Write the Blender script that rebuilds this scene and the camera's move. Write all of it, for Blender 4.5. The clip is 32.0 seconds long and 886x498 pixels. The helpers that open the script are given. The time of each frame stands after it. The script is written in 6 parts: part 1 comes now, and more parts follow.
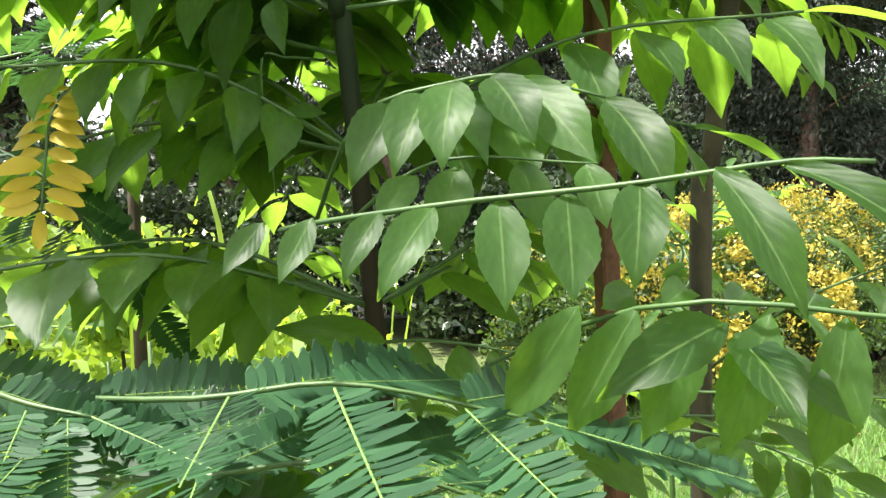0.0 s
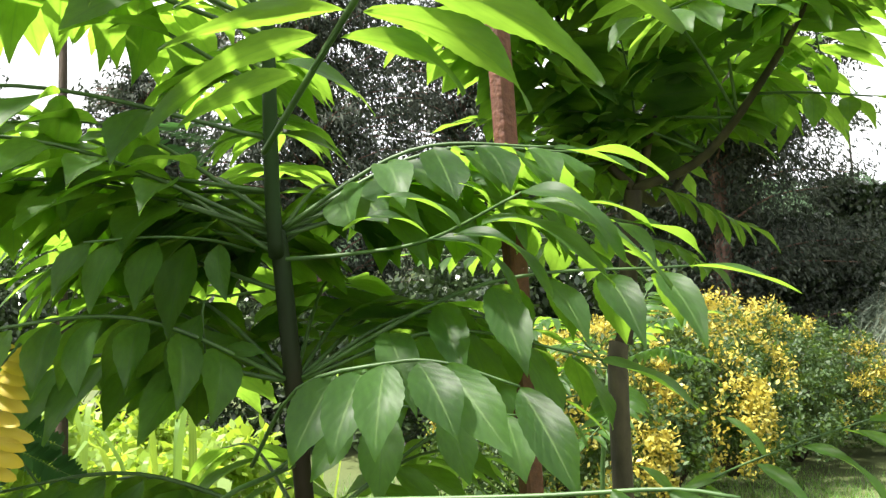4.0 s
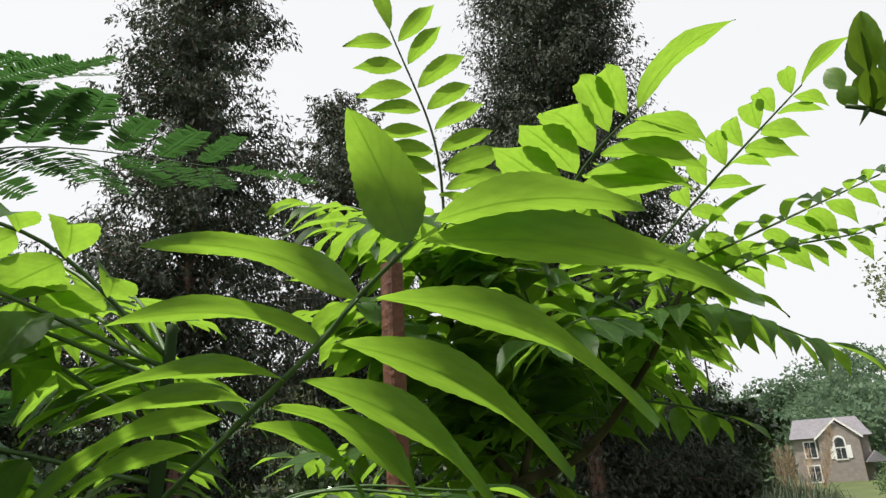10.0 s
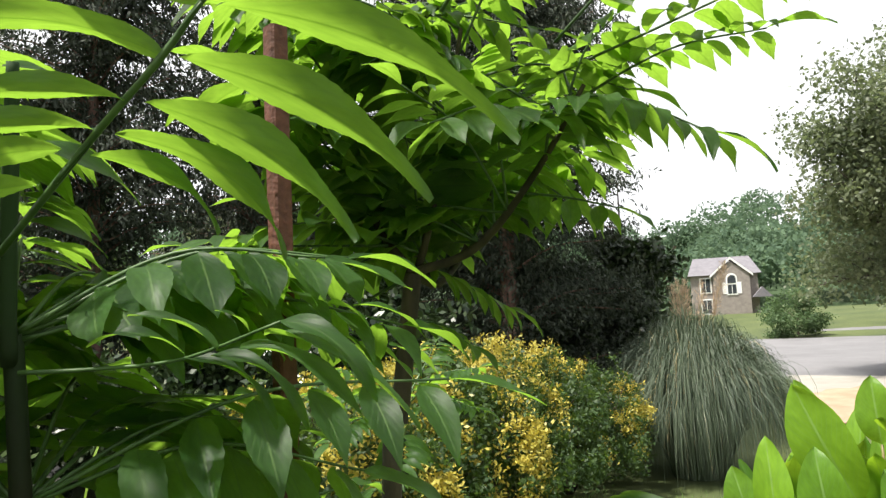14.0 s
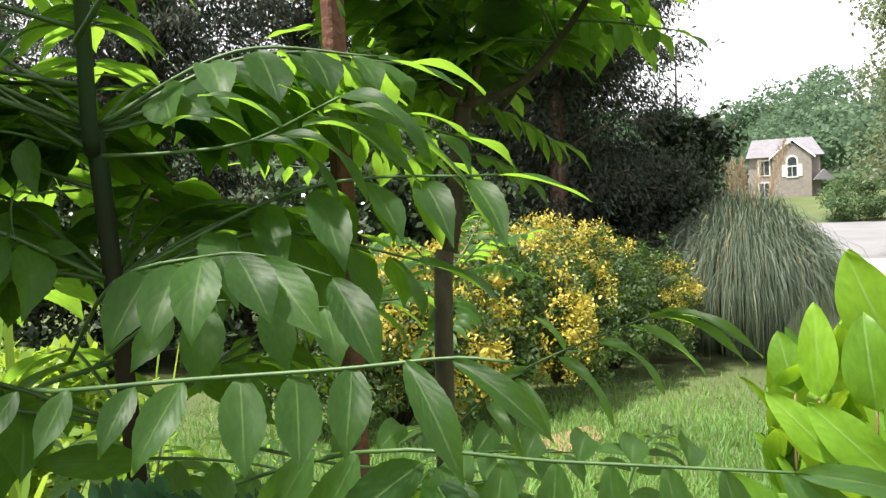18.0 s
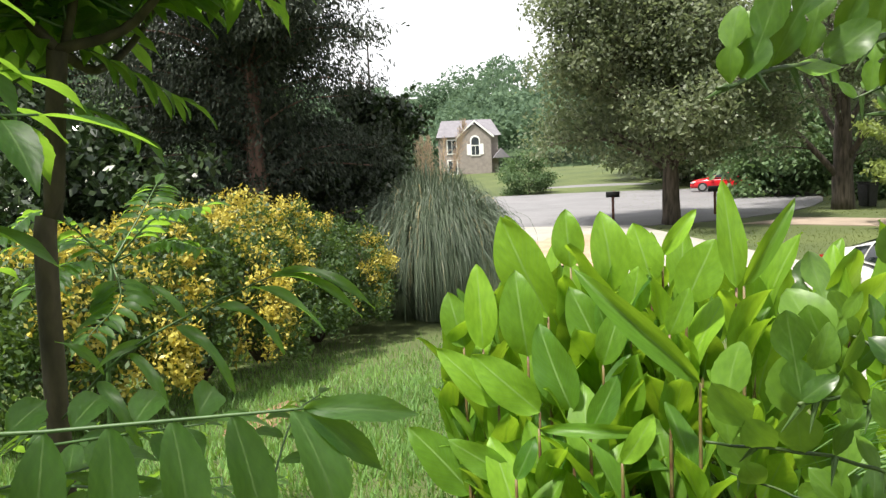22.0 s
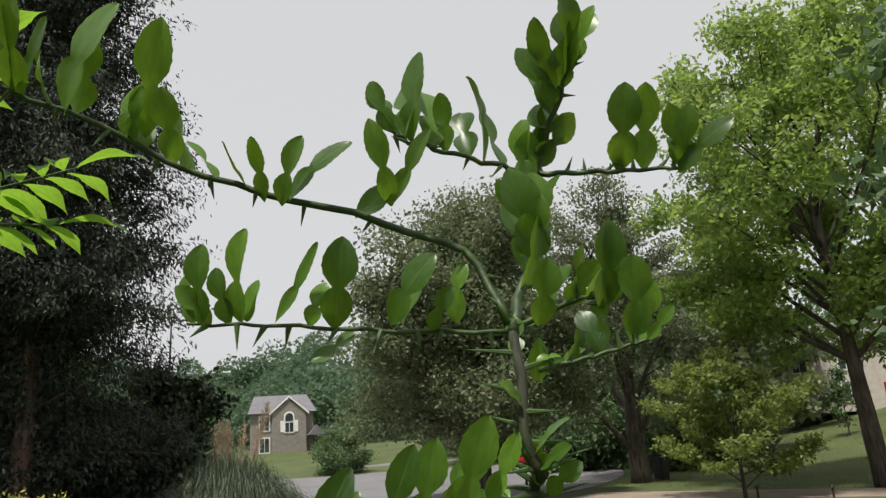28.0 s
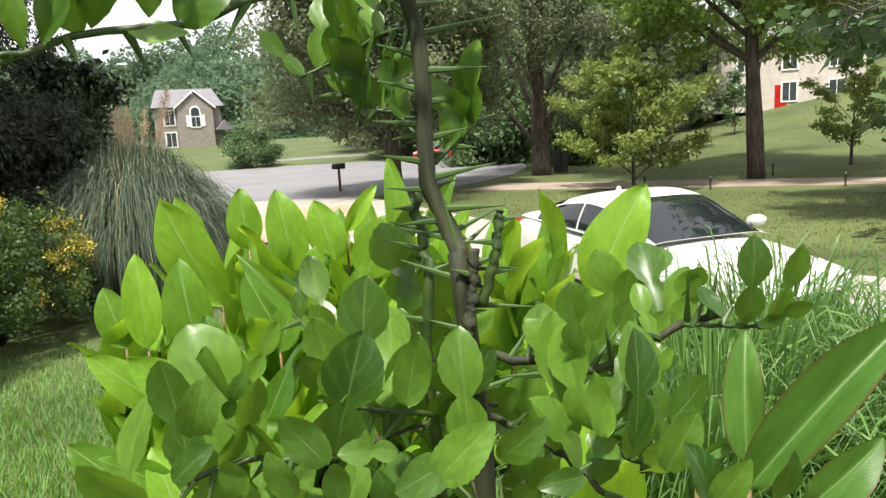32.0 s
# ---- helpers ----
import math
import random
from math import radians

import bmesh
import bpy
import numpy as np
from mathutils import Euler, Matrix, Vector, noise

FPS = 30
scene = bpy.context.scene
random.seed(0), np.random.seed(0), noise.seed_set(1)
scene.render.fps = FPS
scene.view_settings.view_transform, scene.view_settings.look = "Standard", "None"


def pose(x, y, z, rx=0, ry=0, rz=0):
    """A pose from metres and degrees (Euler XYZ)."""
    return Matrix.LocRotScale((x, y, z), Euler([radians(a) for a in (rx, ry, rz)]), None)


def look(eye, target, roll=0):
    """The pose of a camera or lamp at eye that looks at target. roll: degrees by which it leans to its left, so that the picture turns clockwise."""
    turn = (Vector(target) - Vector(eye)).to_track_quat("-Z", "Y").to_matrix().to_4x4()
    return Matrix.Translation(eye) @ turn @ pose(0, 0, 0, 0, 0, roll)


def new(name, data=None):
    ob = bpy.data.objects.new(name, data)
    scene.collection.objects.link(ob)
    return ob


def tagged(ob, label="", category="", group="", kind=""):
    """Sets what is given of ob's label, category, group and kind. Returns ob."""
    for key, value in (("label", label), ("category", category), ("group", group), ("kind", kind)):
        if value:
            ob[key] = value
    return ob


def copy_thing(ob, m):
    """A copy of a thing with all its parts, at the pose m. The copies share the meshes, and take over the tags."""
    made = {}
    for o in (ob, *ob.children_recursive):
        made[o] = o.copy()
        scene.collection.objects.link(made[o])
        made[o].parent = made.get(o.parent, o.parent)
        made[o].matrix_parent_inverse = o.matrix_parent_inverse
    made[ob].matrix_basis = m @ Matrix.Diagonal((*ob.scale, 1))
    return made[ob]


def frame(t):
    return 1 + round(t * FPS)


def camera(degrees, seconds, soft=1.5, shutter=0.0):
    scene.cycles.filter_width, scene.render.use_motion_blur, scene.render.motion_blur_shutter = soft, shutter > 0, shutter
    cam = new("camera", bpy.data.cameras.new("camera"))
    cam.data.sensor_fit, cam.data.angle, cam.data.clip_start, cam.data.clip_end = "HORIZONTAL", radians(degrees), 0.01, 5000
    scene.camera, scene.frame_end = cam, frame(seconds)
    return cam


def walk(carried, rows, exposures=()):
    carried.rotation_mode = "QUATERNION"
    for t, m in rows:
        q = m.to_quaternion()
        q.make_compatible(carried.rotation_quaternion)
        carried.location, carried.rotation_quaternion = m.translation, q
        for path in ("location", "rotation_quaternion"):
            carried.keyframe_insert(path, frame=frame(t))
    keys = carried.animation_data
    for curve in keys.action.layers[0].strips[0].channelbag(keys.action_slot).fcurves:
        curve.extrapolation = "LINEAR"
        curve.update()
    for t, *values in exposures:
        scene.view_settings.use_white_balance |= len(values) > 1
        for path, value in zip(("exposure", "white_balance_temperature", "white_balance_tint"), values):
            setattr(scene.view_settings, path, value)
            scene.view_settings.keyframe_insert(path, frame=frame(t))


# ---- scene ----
cam = camera(62.8, 32.0, soft=1.4)
# seconds, eye, yaw, pitch, roll
PATH = [
    (0, -0.014, 0.074, 1.495, 1.43, -4.22, -3.31),
    (0.5, -0.004, 0.075, 1.505, -0.42, -3.04, -2.65),
    (1, 0.001, 0.072, 1.516, -2.24, -3.00, -2.09),
    (1.5, 0.009, 0.069, 1.524, -2.82, -1.96, -2.87),
    (2, 0.008, 0.056, 1.539, -3.30, -0.57, -3.03),
    (2.5, 0.001, 0.040, 1.550, -3.37, 0.53, -3.11),
    (3, -0.008, 0.036, 1.565, -3.00, 1.52, -3.57),
    (3.5, -0.013, 0.033, 1.577, -3.63, 2.82, -3.85),
    (5.5, 0.015, 0.045, 1.623, -7.08, 5.97, -3.00),
    (6, 0.013, 0.030, 1.637, -8.04, 8.56, -3.06),
    (6.5, 0.011, 0.025, 1.643, -9.11, 11.17, -3.27),
    (7, 0.007, 0.021, 1.652, -9.99, 12.86, -3.23),
    (7.5, -0.000, 0.016, 1.663, -10.92, 13.96, -2.92),
    (8, -0.010, 0.013, 1.671, -11.86, 15.30, -2.86),
    (8.5, -0.013, 0.014, 1.678, -12.04, 16.03, -2.99),
    (9, -0.019, 0.009, 1.682, -11.93, 16.70, -3.16),
    (9.5, -0.022, 0.002, 1.690, -12.44, 17.36, -3.28),
    (10, -0.022, -0.002, 1.692, -15.01, 18.56, -3.31),
    (10.5, -0.012, -0.004, 1.689, -17.05, 18.74, -3.27),
    (11, 0.001, 0.001, 1.686, -18.45, 17.47, -3.64),
    (11.5, 0.014, 0.008, 1.675, -20.46, 15.63, -3.58),
    (12, 0.021, 0.019, 1.661, -21.58, 13.28, -3.40),
    (12.5, 0.028, 0.029, 1.656, -22.46, 11.03, -3.09),
    (13, 0.025, 0.039, 1.654, -21.48, 9.21, -3.23),
    (13.5, 0.013, 0.011, 1.640, -20.50, 6.77, -2.62),
    (14, 0.015, 0.023, 1.640, -20.40, 5.47, -2.86),
    (14.5, 0.018, 0.038, 1.640, -19.24, 4.37, -2.55),
    (16.5, -0.009, -0.009, 1.593, -16.20, -0.49, -2.43),
    (17, -0.004, 0.004, 1.584, -16.11, -1.95, -2.35),
    (17.5, -0.005, -0.001, 1.578, -15.48, -2.81, -2.51),
    (18, 0.004, 0.002, 1.574, -16.08, -3.48, -2.81),
    (18.5, 0.016, 0.017, 1.569, -17.25, -4.22, -2.98),
    (19, 0.029, 0.027, 1.566, -19.36, -4.59, -3.20),
    (19.5, 0.045, 0.027, 1.565, -23.61, -4.71, -3.28),
    (20, 0.053, 0.026, 1.561, -25.91, -4.76, -2.92),
    (20.5, 0.062, 0.023, 1.556, -28.69, -5.14, -2.70),
    (21, 0.074, 0.011, 1.553, -31.58, -5.46, -2.65),
    (21.5, 0.080, -0.005, 1.551, -34.25, -6.00, -2.67),
    (22, 0.101, -0.017, 1.547, -38.94, -6.44, -2.91),
    (22.5, 0.142, -0.063, 1.551, -43.20, -6.78, -2.97),
    (23, 0.181, -0.113, 1.562, -46.35, -6.70, -3.32),
    (23.5, 0.214, -0.170, 1.571, -47.76, -5.62, -3.30),
    (24, 0.246, -0.226, 1.577, -46.92, -4.02, -2.59),
    (24.5, 0.270, -0.254, 1.595, -47.04, -2.30, -3.38),
    (25, 0.275, -0.229, 1.624, -50.32, -0.16, -2.49),
    (25.5, 0.272, -0.199, 1.653, -52.22, 3.53, -3.51),
    (26, 0.275, -0.174, 1.669, -53.26, 6.21, -3.40),
    (26.5, 0.274, -0.152, 1.680, -54.49, 9.15, -2.73),
    (28.5, 0.273, -0.140, 1.703, -54.16, 14.45, -3.92),
    (29, 0.276, -0.134, 1.688, -54.79, 11.66, -3.78),
    (29.5, 0.289, -0.129, 1.665, -56.43, 7.98, -3.21),
    (30, 0.311, -0.122, 1.640, -57.83, 3.73, -3.75),
    (30.5, 0.329, -0.111, 1.615, -58.55, -0.61, -3.41),
    (31, 0.349, -0.104, 1.587, -59.32, -4.90, -3.64),
    (31.5, 0.369, -0.100, 1.562, -59.60, -8.01, -3.64),
    (32, 0.380, -0.099, 1.549, -59.65, -9.74, -3.14),
]
walk(cam, [(t, pose(x, y, z, 90 + pitch, 0, yaw) @ pose(0, 0, 0, 0, 0, roll)) for t, x, y, z, yaw, pitch, roll in PATH],
     exposures=[(0, 2.0), (3, 1.9), (6, 1.5), (9, 0.65), (11, 0.45), (12, 0.62), (13.5, 0.9), (17, 1.35), (20, 1.3), (22, 1.05), (24, 0.8), (25, 0.8), (26, 0.58), (28.5, 0.0), (29, 0.25), (30, 0.6), (31, 0.85), (32, 1.0)])

# ---- world and sun: bright hazy sky, high sun ----
SUN_AZ, SUN_EL = -100.0, 67.0
world = bpy.data.worlds.new("hazy_sky")
scene.world = world
world.use_nodes = True
nt = world.node_tree
sky = nt.nodes.new("ShaderNodeTexSky")
sky.sky_type = "NISHITA"
sky.sun_disc = False
sky.sun_elevation, sky.sun_rotation = radians(SUN_EL), radians(SUN_AZ)
sky.dust_density, sky.air_density = 4.0, 1.0
haze = nt.nodes.new("ShaderNodeHueSaturation")
haze.inputs["Saturation"].default_value = 0.18
nt.links.new(sky.outputs[0], haze.inputs["Color"])
veil = nt.nodes.new("ShaderNodeMixRGB")
veil.inputs[0].default_value = 0.72
veil.inputs[2].default_value = (11.5, 11.6, 11.8, 1)
nt.links.new(haze.outputs[0], veil.inputs[1])
back = nt.nodes["Background"]
back.inputs["Strength"].default_value = 0.072
nt.links.new(veil.outputs[0], back.inputs["Color"])
sun = new("sun", bpy.data.lights.new("sun", "SUN"))
sun.data.energy, sun.data.angle, sun.data.color = 4.4, radians(3), (1.0, 0.95, 0.85)
az, el = radians(SUN_AZ), radians(SUN_EL)
sun_dir = Vector((math.sin(az) * math.cos(el), math.cos(az) * math.cos(el), math.sin(el)))
sun.matrix_world = look(sun_dir * 60, (0, 0, 0))


# ---- materials ----
def nodes_of(name):
    m = bpy.data.materials.new(name)
    m.use_nodes = True
    return m, m.node_tree, m.node_tree.nodes["Principled BSDF"]


def ramp_of(t, fac, stops):
    r = t.nodes.new("ShaderNodeValToRGB")
    el = r.color_ramp.elements
    while len(el) < len(stops):
        el.new(0.5)
    for e, (p, c) in zip(el, stops):
        e.position, e.color = p, (*c, 1)
    t.links.new(fac, r.inputs[0])
    return r.outputs[0]


def noise_of(t, scale, detail=3.0, coord="Object", stretch=None):
    tc = t.nodes.new("ShaderNodeTexCoord")
    n = t.nodes.new("ShaderNodeTexNoise")
    n.inputs["Scale"].default_value, n.inputs["Detail"].default_value = scale, detail
    src = tc.outputs[coord]
    if stretch:
        mp = t.nodes.new("ShaderNodeMapping")
        mp.inputs["Scale"].default_value = stretch
        t.links.new(src, mp.inputs[0])
        src = mp.outputs[0]
    t.links.new(src, n.inputs["Vector"])
    return n.outputs["Fac"]


def bump_of(t, bsdf, height, strength=0.3, dist=0.01):
    b = t.nodes.new("ShaderNodeBump")
    b.inputs["Strength"].default_value, b.inputs["Distance"].default_value = strength, dist
    t.links.new(height, b.inputs["Height"])
    t.links.new(b.outputs[0], bsdf.inputs["Normal"])


def surface(name, dark, light, scale=8.0, rough=0.8, metal=0.0, stretch=None, bump=0.3, coord="Object", detail=5.0, fine=0.0):
    """Two-tone noisy surface with relief."""
    m, t, b = nodes_of(name)
    n = noise_of(t, scale, detail, coord, stretch)
    if fine:
        n2 = noise_of(t, fine, 3.0, coord)
        mx = t.nodes.new("ShaderNodeMath")
        mx.operation = "MULTIPLY_ADD"
        mx.inputs[1].default_value, mx.inputs[2].default_value = 0.45, 0.0
        t.links.new(n2, mx.inputs[0])
        ad = t.nodes.new("ShaderNodeMath")
        ad.operation = "MULTIPLY_ADD"
        ad.inputs[1].default_value = 0.55
        t.links.new(n, ad.inputs[0])
        t.links.new(mx.outputs[0], ad.inputs[2])
        n = ad.outputs[0]
    t.links.new(ramp_of(t, n, [(0.32, dark), (0.68, light)]), b.inputs["Base Color"])
    b.inputs["Roughness"].default_value, b.inputs["Metallic"].default_value = rough, metal
    if bump:
        bump_of(t, b, n, bump)
    return m


def leafy(name, dark, light, trans, rough=0.4, share=0.45, island=False, veins=False, spec=0.4, vein_mix=0.42, margin=None):
    """A thin leaf: gloss above, light coming through it; colour varies from leaf to leaf and along it."""
    m, t, b = nodes_of(name)
    if island:
        g = t.nodes.new("ShaderNodeNewGeometry")
        fac = g.outputs["Random Per Island"]
    else:
        o = t.nodes.new("ShaderNodeObjectInfo")
        fac = o.outputs["Random"]
    col = ramp_of(t, fac, [(0.0, dark), (1.0, light)])
    spots = noise_of(t, 6.0 if not island else 0.8, 4.0, "Object" if island else "Generated")
    mix = t.nodes.new("ShaderNodeMixRGB")
    mix.blend_type = "MULTIPLY"
    mix.inputs[0].default_value = 0.7
    t.links.new(col, mix.inputs[1])
    t.links.new(ramp_of(t, spots, [(0.3, (0.62, 0.66, 0.6)), (0.7, (1.15, 1.12, 1.0))]), mix.inputs[2])
    out = mix.outputs[0]
    tr = t.nodes.new("ShaderNodeBsdfTranslucent")
    mt = t.nodes.new("ShaderNodeMixRGB")
    mt.blend_type = "MULTIPLY"
    mt.inputs[0].default_value = 0.5
    mt.inputs[1].default_value = (*trans, 1)
    t.links.new(ramp_of(t, spots, [(0.3, (0.7, 0.75, 0.6)), (0.7, (1.1, 1.1, 1.0))]), mt.inputs[2])
    if veins:
        tc = t.nodes.new("ShaderNodeUVMap")
        sep = t.nodes.new("ShaderNodeSeparateXYZ")
        t.links.new(tc.outputs[0], sep.inputs[0])
        # pale midrib and slanting side veins
        ab = t.nodes.new("ShaderNodeMath")
        ab.operation = "ABSOLUTE"
        t.links.new(sep.outputs[0], ab.inputs[0])
        sl = t.nodes.new("ShaderNodeMath")
        sl.operation = "MULTIPLY_ADD"
        sl.inputs[1].default_value = -0.35
        t.links.new(ab.outputs[0], sl.inputs[0])
        t.links.new(sep.outputs[1], sl.inputs[2])
        fr = t.nodes.new("ShaderNodeMath")
        fr.operation = "MULTIPLY"
        fr.inputs[1].default_value = veins
        t.links.new(sl.outputs[0], fr.inputs[0])
        pp = t.nodes.new("ShaderNodeMath")
        pp.operation = "PINGPONG"
        pp.inputs[1].default_value = 1.0
        t.links.new(fr.outputs[0], pp.inputs[0])
        vein = ramp_of(t, pp.outputs[0], [(0.0, (0.4, 0.4, 0.4)), (0.3, (0, 0, 0))])
        rib = ramp_of(t, ab.outputs[0], [(0.03, (1, 1, 1)), (0.06, (0, 0, 0))])
        mx = t.nodes.new("ShaderNodeMixRGB")
        mx.blend_type = "LIGHTEN"
        mx.inputs[0].default_value = 1.0
        t.links.new(vein, mx.inputs[1])
        t.links.new(rib, mx.inputs[2])
        lit = t.nodes.new("ShaderNodeMixRGB")
        lit.inputs[2].default_value = (0.28, 0.42, 0.14, 1)
        sc = t.nodes.new("ShaderNodeMath")
        sc.operation = "MULTIPLY"
        sc.inputs[1].default_value = vein_mix
        t.links.new(mx.outputs[0], sc.inputs[0])
        t.links.new(sc.outputs[0], lit.inputs[0])
        t.links.new(out, lit.inputs[1])
        out = lit.outputs[0]
        if margin:
            rim = t.nodes.new("ShaderNodeMixRGB")
            rim.inputs[2].default_value = (*margin, 1)
            t.links.new(ramp_of(t, ab.outputs[0], [(0.88, (0, 0, 0)), (0.97, (0.9, 0.9, 0.9))]), rim.inputs[0])
            t.links.new(out, rim.inputs[1])
            out = rim.outputs[0]
        bump_of(t, b, pp.outputs[0], 0.25 if vein_mix > 0.3 else 0.1, 0.0006)
        dim = t.nodes.new("ShaderNodeMixRGB")
        dim.blend_type = "MULTIPLY"
        t.links.new(mx.outputs[0], dim.inputs[0])
        t.links.new(mt.outputs[0], dim.inputs[1])
        dim.inputs[2].default_value = (0.62, 0.68, 0.5, 1)
        t.links.new(dim.outputs[0], tr.inputs[0])
    t.links.new(out, b.inputs["Base Color"])
    if not veins:
        t.links.new(mt.outputs[0], tr.inputs[0])
    b.inputs["Roughness"].default_value = rough
    b.inputs["Specular IOR Level"].default_value = spec
    ms = t.nodes.new("ShaderNodeMixShader")
    ms.inputs[0].default_value = share
    t.links.new(b.outputs[0], ms.inputs[1])
    t.links.new(tr.outputs[0], ms.inputs[2])
    t.links.new(ms.outputs[0], t.nodes["Material Output"].inputs[0])
    return m


M_PIN = leafy("pinnate_leaf", (0.006, 0.026, 0.009), (0.05, 0.112, 0.034), (0.3, 0.52, 0.05), 0.46, 0.52, veins=15.0, spec=0.26, vein_mix=0.3)
M_RACHIS = surface("pale_rachis", (0.1, 0.19, 0.05), (0.18, 0.28, 0.08), 40, 0.6, bump=0.1)
M_FERN = leafy("feathery_leaf", (0.01, 0.044, 0.02), (0.034, 0.098, 0.044), (0.08, 0.2, 0.05), 0.5, 0.3, island=True)
M_YELLOW = leafy("yellowed_leaf", (0.45, 0.34, 0.03), (0.6, 0.45, 0.05), (0.7, 0.5, 0.04), 0.5, 0.35, island=True)
M_CIT = leafy("citrus_leaf", (0.012, 0.046, 0.007), (0.12, 0.235, 0.03), (0.3, 0.5, 0.035), 0.36, 0.27, veins=9.0, spec=0.42, vein_mix=0.22)
M_CAN = leafy("canna_leaf", (0.016, 0.07, 0.012), (0.2, 0.37, 0.03), (0.46, 0.72, 0.04), 0.4, 0.35, veins=30.0, spec=0.22, vein_mix=0.5)
M_CANY = leafy("young_canna_leaf", (0.035, 0.105, 0.02), (0.09, 0.19, 0.035), (0.22, 0.42, 0.03), 0.42, 0.28, veins=44.0, spec=0.3, vein_mix=0.4, margin=(0.09, 0.03, 0.02))
M_STRAP = leafy("strap_leaf", (0.1, 0.2, 0.03), (0.22, 0.33, 0.05), (0.4, 0.55, 0.06), 0.45, 0.4)
M_LEMON = leafy("lemongrass_blade", (0.028, 0.085, 0.022), (0.13, 0.24, 0.058), (0.18, 0.34, 0.06), 0.5, 0.35, island=True)
M_PAMPAS = leafy("pampas_blade", (0.047, 0.074, 0.051), (0.148, 0.183, 0.133), (0.117, 0.172, 0.086), 0.5, 0.2, island=True)
M_STRAW = leafy("dry_blade", (0.35, 0.28, 0.15), (0.5, 0.42, 0.26), (0.4, 0.3, 0.15), 0.7, 0.2, island=True)
M_PLUME = leafy("plume_fluff", (0.42, 0.30, 0.23), (0.6, 0.46, 0.36), (0.5, 0.38, 0.28), 0.8, 0.35, island=True)
M_GRASS = leafy("lawn_blade", (0.085, 0.185, 0.055), (0.19, 0.33, 0.1), (0.32, 0.52, 0.07), 0.55, 0.3, island=True)
M_GRASS2 = leafy("rough_blade", (0.085, 0.11, 0.034), (0.15, 0.18, 0.058), (0.22, 0.27, 0.07), 0.75, 0.25, island=True)
M_EUOG = leafy("euonymus_green", (0.015, 0.04, 0.014), (0.06, 0.105, 0.03), (0.18, 0.3, 0.035), 0.55, 0.25, island=True)
M_EUOY = leafy("euonymus_gold", (0.27, 0.26, 0.05), (0.62, 0.52, 0.11), (0.6, 0.46, 0.06), 0.45, 0.3, island=True)
M_CEDAR = leafy("cedar_spray", (0.022, 0.034, 0.025), (0.085, 0.1, 0.078), (0.045, 0.07, 0.025), 0.75, 0.12, island=True)
M_DARK = leafy("magnolia_leaf", (0.012, 0.026, 0.013), (0.05, 0.075, 0.032), (0.05, 0.1, 0.02), 0.28, 0.12, island=True)
M_OAK = leafy("oak_leaf", (0.06, 0.08, 0.05), (0.21, 0.24, 0.155), (0.25, 0.31, 0.14), 0.5, 0.35, island=True)
M_MAPLE = leafy("maple_leaf", (0.07, 0.12, 0.035), (0.23, 0.32, 0.09), (0.42, 0.58, 0.13), 0.5, 0.45, island=True)
# bluish green carries the distance haze; no air haze is rendered over the hill
M_HILL = leafy("hazed_hill_leaf", (0.07, 0.125, 0.085), (0.125, 0.195, 0.12), (0.16, 0.24, 0.14), 0.8, 0.38, island=True)
# sunlit yellow-green is put into this leaf colour
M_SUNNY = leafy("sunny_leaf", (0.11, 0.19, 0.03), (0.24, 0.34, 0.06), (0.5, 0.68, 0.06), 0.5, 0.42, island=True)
M_ORCHARD = leafy("orchard_leaf", (0.07, 0.1, 0.03), (0.27, 0.32, 0.11), (0.42, 0.52, 0.13), 0.5, 0.42, island=True)
M_FOREST = leafy("forest_leaf", (0.05, 0.10, 0.045), (0.12, 0.19, 0.08), (0.15, 0.24, 0.07), 0.6, 0.25, island=True)
M_GSTEM = surface("green_stem", (0.028, 0.066, 0.017), (0.058, 0.115, 0.029), 40, 0.5, bump=0.15)
M_BSTEM = surface("brown_stem", (0.02, 0.014, 0.009), (0.065, 0.042, 0.026), 60, 0.85, stretch=(1, 1, 0.2), bump=0.6)
M_TBARK = surface("young_bark", (0.018, 0.015, 0.009), (0.07, 0.056, 0.032), 45, 0.85, stretch=(1, 1, 0.4), bump=0.5)
M_CITWOOD = surface("citrus_wood", (0.009, 0.013, 0.005), (0.042, 0.046, 0.016), 90, 0.75, stretch=(1, 1, 0.15), bump=0.5)
M_CITGREEN = surface("citrus_twig", (0.012, 0.035, 0.006), (0.05, 0.085, 0.016), 60, 0.5, bump=0.2)
M_THORN = surface("thorn", (0.03, 0.075, 0.015), (0.07, 0.12, 0.03), 60, 0.5, bump=0.1)
M_STAKE = surface("stained_stake", (0.05, 0.019, 0.01), (0.17, 0.062, 0.034), 45, 0.75, stretch=(1, 1, 0.06), bump=0.5, fine=160)
M_BARK = surface("bark", (0.035, 0.028, 0.022), (0.13, 0.105, 0.085), 9, 0.9, stretch=(1, 1, 0.2), bump=0.9)
M_REDBARK = surface("cedar_bark", (0.07, 0.036, 0.025), (0.22, 0.13, 0.10), 12, 0.9, stretch=(1, 1, 0.12), bump=0.9)
M_LAWN = surface("lawn", (0.036, 0.056, 0.015), (0.1, 0.122, 0.034), 0.3, 0.95, bump=0.6, fine=45)
M_CONC = surface("concrete", (0.24, 0.225, 0.2), (0.36, 0.335, 0.3), 0.9, 0.85, bump=0.15, fine=60)
M_ASPH = surface("asphalt", (0.13, 0.127, 0.135), (0.2, 0.195, 0.205), 0.5, 0.9, bump=0.25, fine=40)
M_CLAY = surface("red_clay", (0.27, 0.175, 0.115), (0.44, 0.32, 0.225), 1.6, 0.95, bump=0.5, fine=30)
